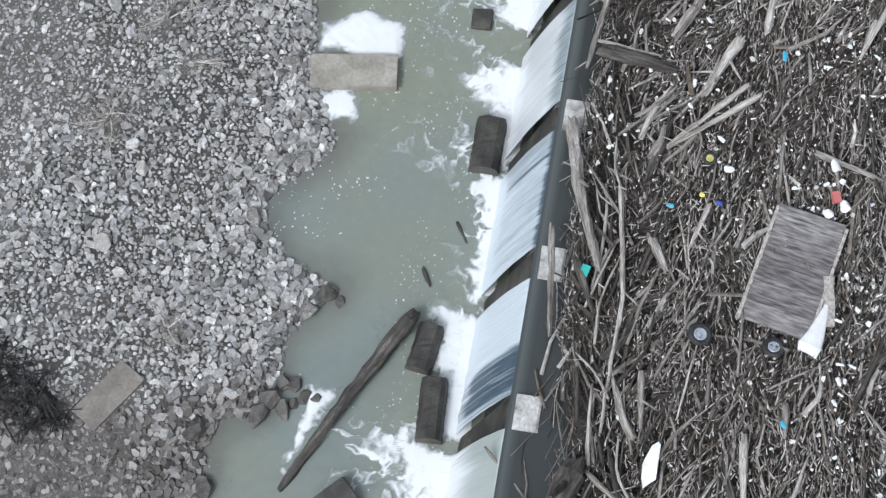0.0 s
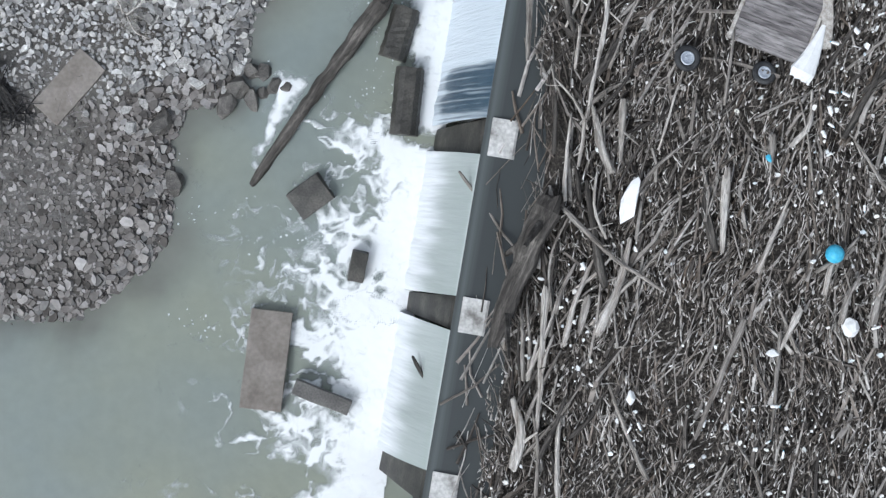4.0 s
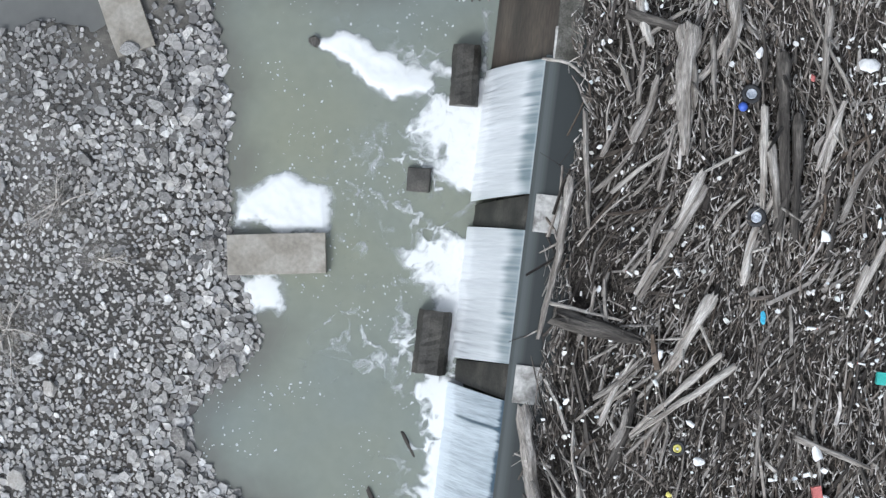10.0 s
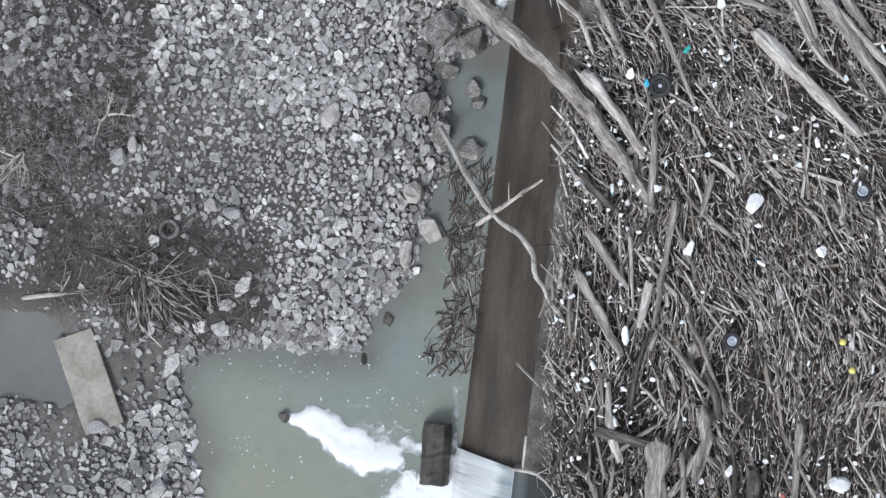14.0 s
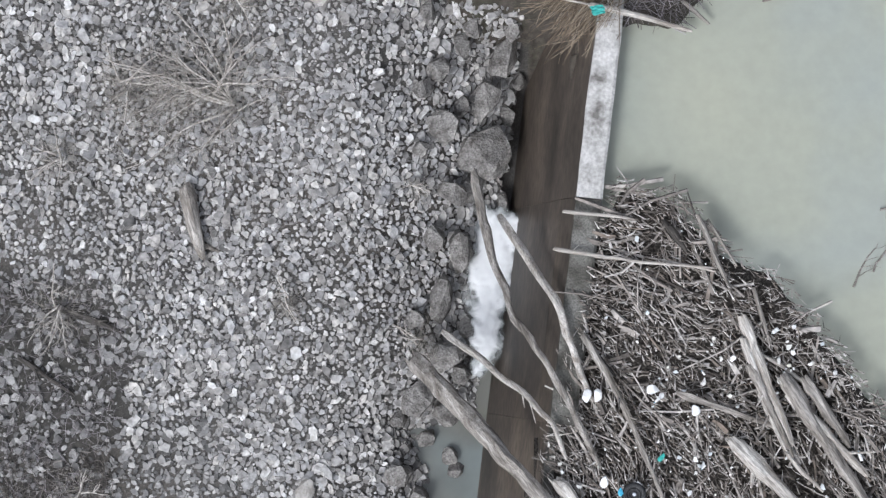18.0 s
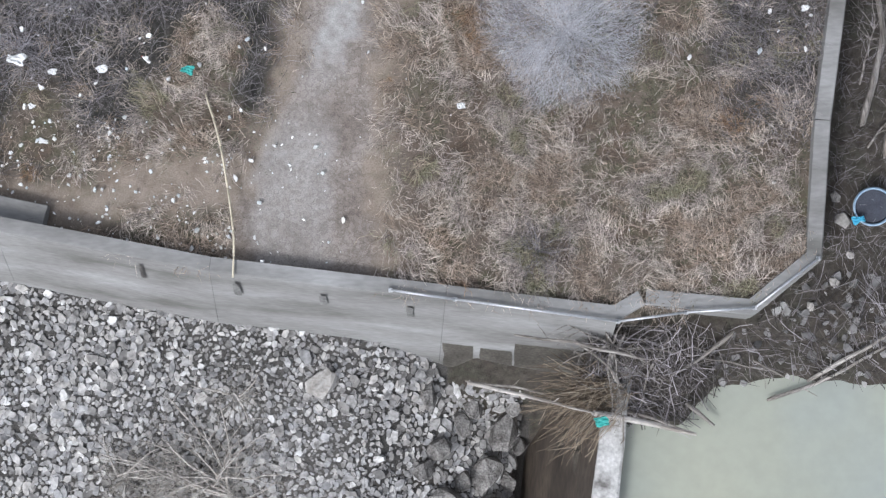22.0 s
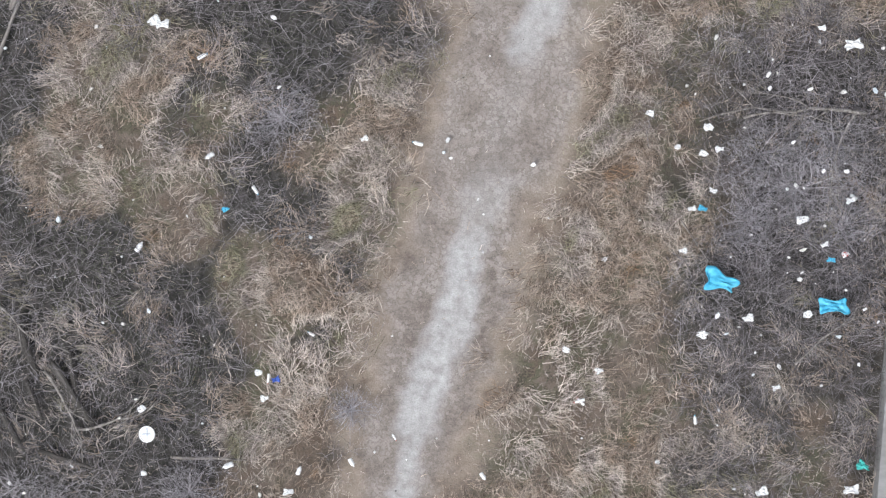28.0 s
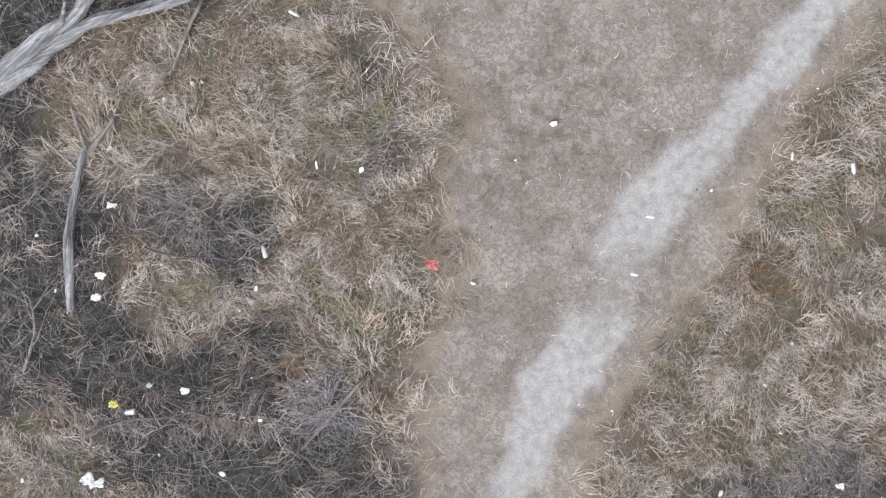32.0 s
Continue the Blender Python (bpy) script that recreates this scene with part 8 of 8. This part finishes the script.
scrap(-7.05, 69.50, 0.24)
scrap(-10.66, 70.79, 0.24)
scrap(-5.03, 68.16, 0.20)
scrap(-3.33, 68.05, 0.16)
scrap(-3.54, 67.56, 0.28)
scrap(-4.07, 70.22, 0.18)
scrap(-1.06, 68.84, 0.13)
scrap(1.05, 67.93, 0.15)
scrap(9.77, 78.11, 0.50)
scrap(-1.77, 75.89, 0.22)
scrap(-4.39, 74.70, 0.18)
scrap(4.98, 76.50, 0.24)
scrap(-7.17, 73.36, 0.20)
scrap(6.35, 76.16, 0.28)
scrap(6.24, 75.54, 0.24)
scrap(6.61, 75.64, 0.24)
scrap(6.46, 74.66, 0.22)
scrap(5.96, 74.24, 0.22)
scrap(7.27, 71.67, 0.30)
scrap(8.66, 71.76, 0.26)
scrap(9.55, 73.17, 0.22)
scrap(8.56, 73.98, 0.34)
scrap(9.67, 74.43, 0.26)
scrap(9.06, 73.39, 0.22)
scrap(5.75, 73.25, 0.22)
scrap(-6.79, 78.71, 0.36)
scrap(-5.67, 77.91, 0.20)
scrap(-0.52, 75.82, 0.20)
scrap(-4.27, 70.36, 0.22)
scrap(-4.12, 69.76, 0.24)
scrap(3.32, 69.72, 0.20)
scrap(-5.50, 75.52, 0.18)
scrap(-6.25, 84.48, 0.24)
scrap(4.80, 82.95, 0.12)
scrap(9.43, 85.14, 0.20)
scrap(-6.60, 78.62, 0.38)
scrap(5.12, 84.17, 0.15)
scrap(-2.38, 88.55, 0.20)
scrap(9.02, 78.49, 0.22)
scrap(-6.50, 83.00, 0.26)
scrap(-6.59, 82.54, 0.26)
scrap(-4.71, 80.56, 0.24)
scrap(-3.05, 83.50, 0.20)
scrap(-5.96, 80.11, 0.20)
scrap(8.14, 85.43, 0.14)
scrap(-1.93, 85.34, 0.14)
sheet_bag(6.64, 72.54, 0.75, BLUE, "sky-blue plastic bag spread on dark scrub")
sheet_bag(9.27, 71.96, 0.62, BLUE, "sky-blue plastic bag spread on dark scrub")
sheet_bag(-6.27, 65.89, 0.7, NAVY, "crumpled royal-blue plastic sheet caught in brush")
sheet_bag(-6.05, 61.73, 0.3, TEAL, "teal plastic scrap beside a pale pole")
sheet_bag(4.26, 53.07, 0.34, TEAL, "turquoise plastic scrap on dead brush")
sheet_bag(-5.07, 74.22, 0.16, BLUE, "small blue plastic scrap in the grass")
sheet_bag(6.22, 74.24, 0.2, BLUE, "small blue plastic scrap in the scrub")
sheet_bag(9.22, 73.04, 0.18, BLUE, "small blue plastic scrap in the scrub")
sheet_bag(-3.86, 70.20, 0.2, NAVY, "small violet-blue scrap in the grass")
sheet_bag(0.50, 83.19, 0.3, RED, "red plastic scrap at the edge of the track")
sheet_bag(-6.24, 80.28, 0.2, YELLOW, "dull yellow scrap in the grass")
sheet_bag(9.55, 73.17, 0.14, RED, "small red scrap in the scrub")
sheet_bag(9.94, 68.23, 0.28, TEAL, "dull green plastic lid by the low wall")
disc(-6.93, 68.90, 0.19)

# fine litter everywhere in the jam, and along the foot of the terrace
x, y = scatter(8000, 0, 16, -3, 48)
ok = (jam_d(x, y) > 0.2) & (inside([(7.0, 20.1), (8.85, 19.5), (7.75, 15.9), (5.8, 16.6)], x, y) < 0) & (rng.random(len(x)) < 0.08 + 0.92 * smoothstep(0.5, 0.68, fbm(x, y, 2.2, 501)))
x, y = x[ok], y[ok]
put("plastic_litter", stones("plastic_litter", x, y, 0.04 + 0.14 * rng.random(len(x)) ** 2.6, 0.4, LITTER, 0.7, z=np.full(len(x), 0.24) + 0.1 * rng.random(len(x))), label="white bottles, cups and foam crumbs in the driftwood", category="litter", kind="stuff")
x, y = scatter(2600, -14, 12, 56, 92)
ok = (y > WALLY(x) + 0.3) & (x < WALLX(y) - 0.4) & (rng.random(len(x)) < 0.05 + 0.5 * right_scrub(x, y) + 0.85 * (y < 60.3) * (x < -2.2) + 0.3 * (x < -4) * (y < 68) + 0.1 * (x < -3))
x, y = x[ok], y[ok]
put("terrace_litter", stones("terrace_litter", x, y, 0.04 + 0.13 * rng.random(len(x)) ** 2.2, 0.5, LITTER, 0.6, z=ground_z(x, y) + 0.1 + 0.35 * np.maximum(left_dark(x, y), right_dark(x, y))), label="small white scraps scattered in the grass", category="litter", kind="stuff")
x, y = scatter(800, -11, -3.4, 57.2, 60.6)
ok = (y > WALLY(x) + 0.3) & (rng.random(len(x)) < (0.15 + 0.85 * smoothstep(0.45, 0.65, fbm(x, y, 0.9, 61))) * (1 - 0.85 * track(x, y)))
x, y = x[ok], y[ok]
put("strip_litter", stones("strip_litter", x, y, 0.03 + 0.1 * rng.random(len(x)) ** 2, 0.5, LITTER, 0.5, z=ground_z(x, y) + 0.01), label="pale crumbs and litter on bare soil behind the wall", category="litter", kind="stuff")
x, y = scatter(1500, -6, 11, 56, 92)
ok = on_terrace(x, y) & (track(x, y) > 0.5) & (rng.random(len(x)) < 0.15 + 0.5 * pale(x, y))
x, y = x[ok], y[ok]
put("track_pebbles", stones("track_pebbles", x, y, 0.025 + 0.07 * rng.random(len(x)) ** 2, 0.2, STONE, 0.7), label="small pale stones on the dirt track", category="gravel", kind="stuff")

# the largest stones of the bar, one by one
def single_stones(places, mats, names="stone"):
    forms = []
    for mm in mats:
        for k in range(6):
            forms.append(stones("stone", np.zeros(1), np.zeros(1), np.ones(1), 0.35, mm, 0.5, z=np.zeros(1)))
    for x, y, s in places:
        ob = new(names, forms[int(rng.integers(len(forms)))])
        ob.parent = ground_ob
        ob.matrix_basis = pose(x, y, max(gz1(x, y), POOL_Z - 0.05) + 0.04, rng.uniform(-8, 8), rng.uniform(-8, 8), rng.uniform(0, 360)) @ Matrix.Diagonal((s * rng.uniform(0.9, 1.25), s, s * 0.9, 1))


BARSTONE = surf("bar_stone", [(0.2, 0.193, 0.183), (0.31, 0.298, 0.28), (0.4, 0.385, 0.36), (0.5, 0.485, 0.46)], 7, 45, 0.9, 0.5, "object", mix2=0.4)
x, y = packed(0.62, -14, -2, 14, 40)
d = -inside(POOL, x, y)
ok = (d > 0.05) & (d < 2.6) & gravel_ok(x, y) & (rng.random(len(x)) < 0.75 - 0.2 * d)
x, y = x[ok][:240], y[ok][:240]
single_stones(zip(x, y, 0.26 + 0.3 * rng.random(len(x)) ** 1.6), [BARSTONE])
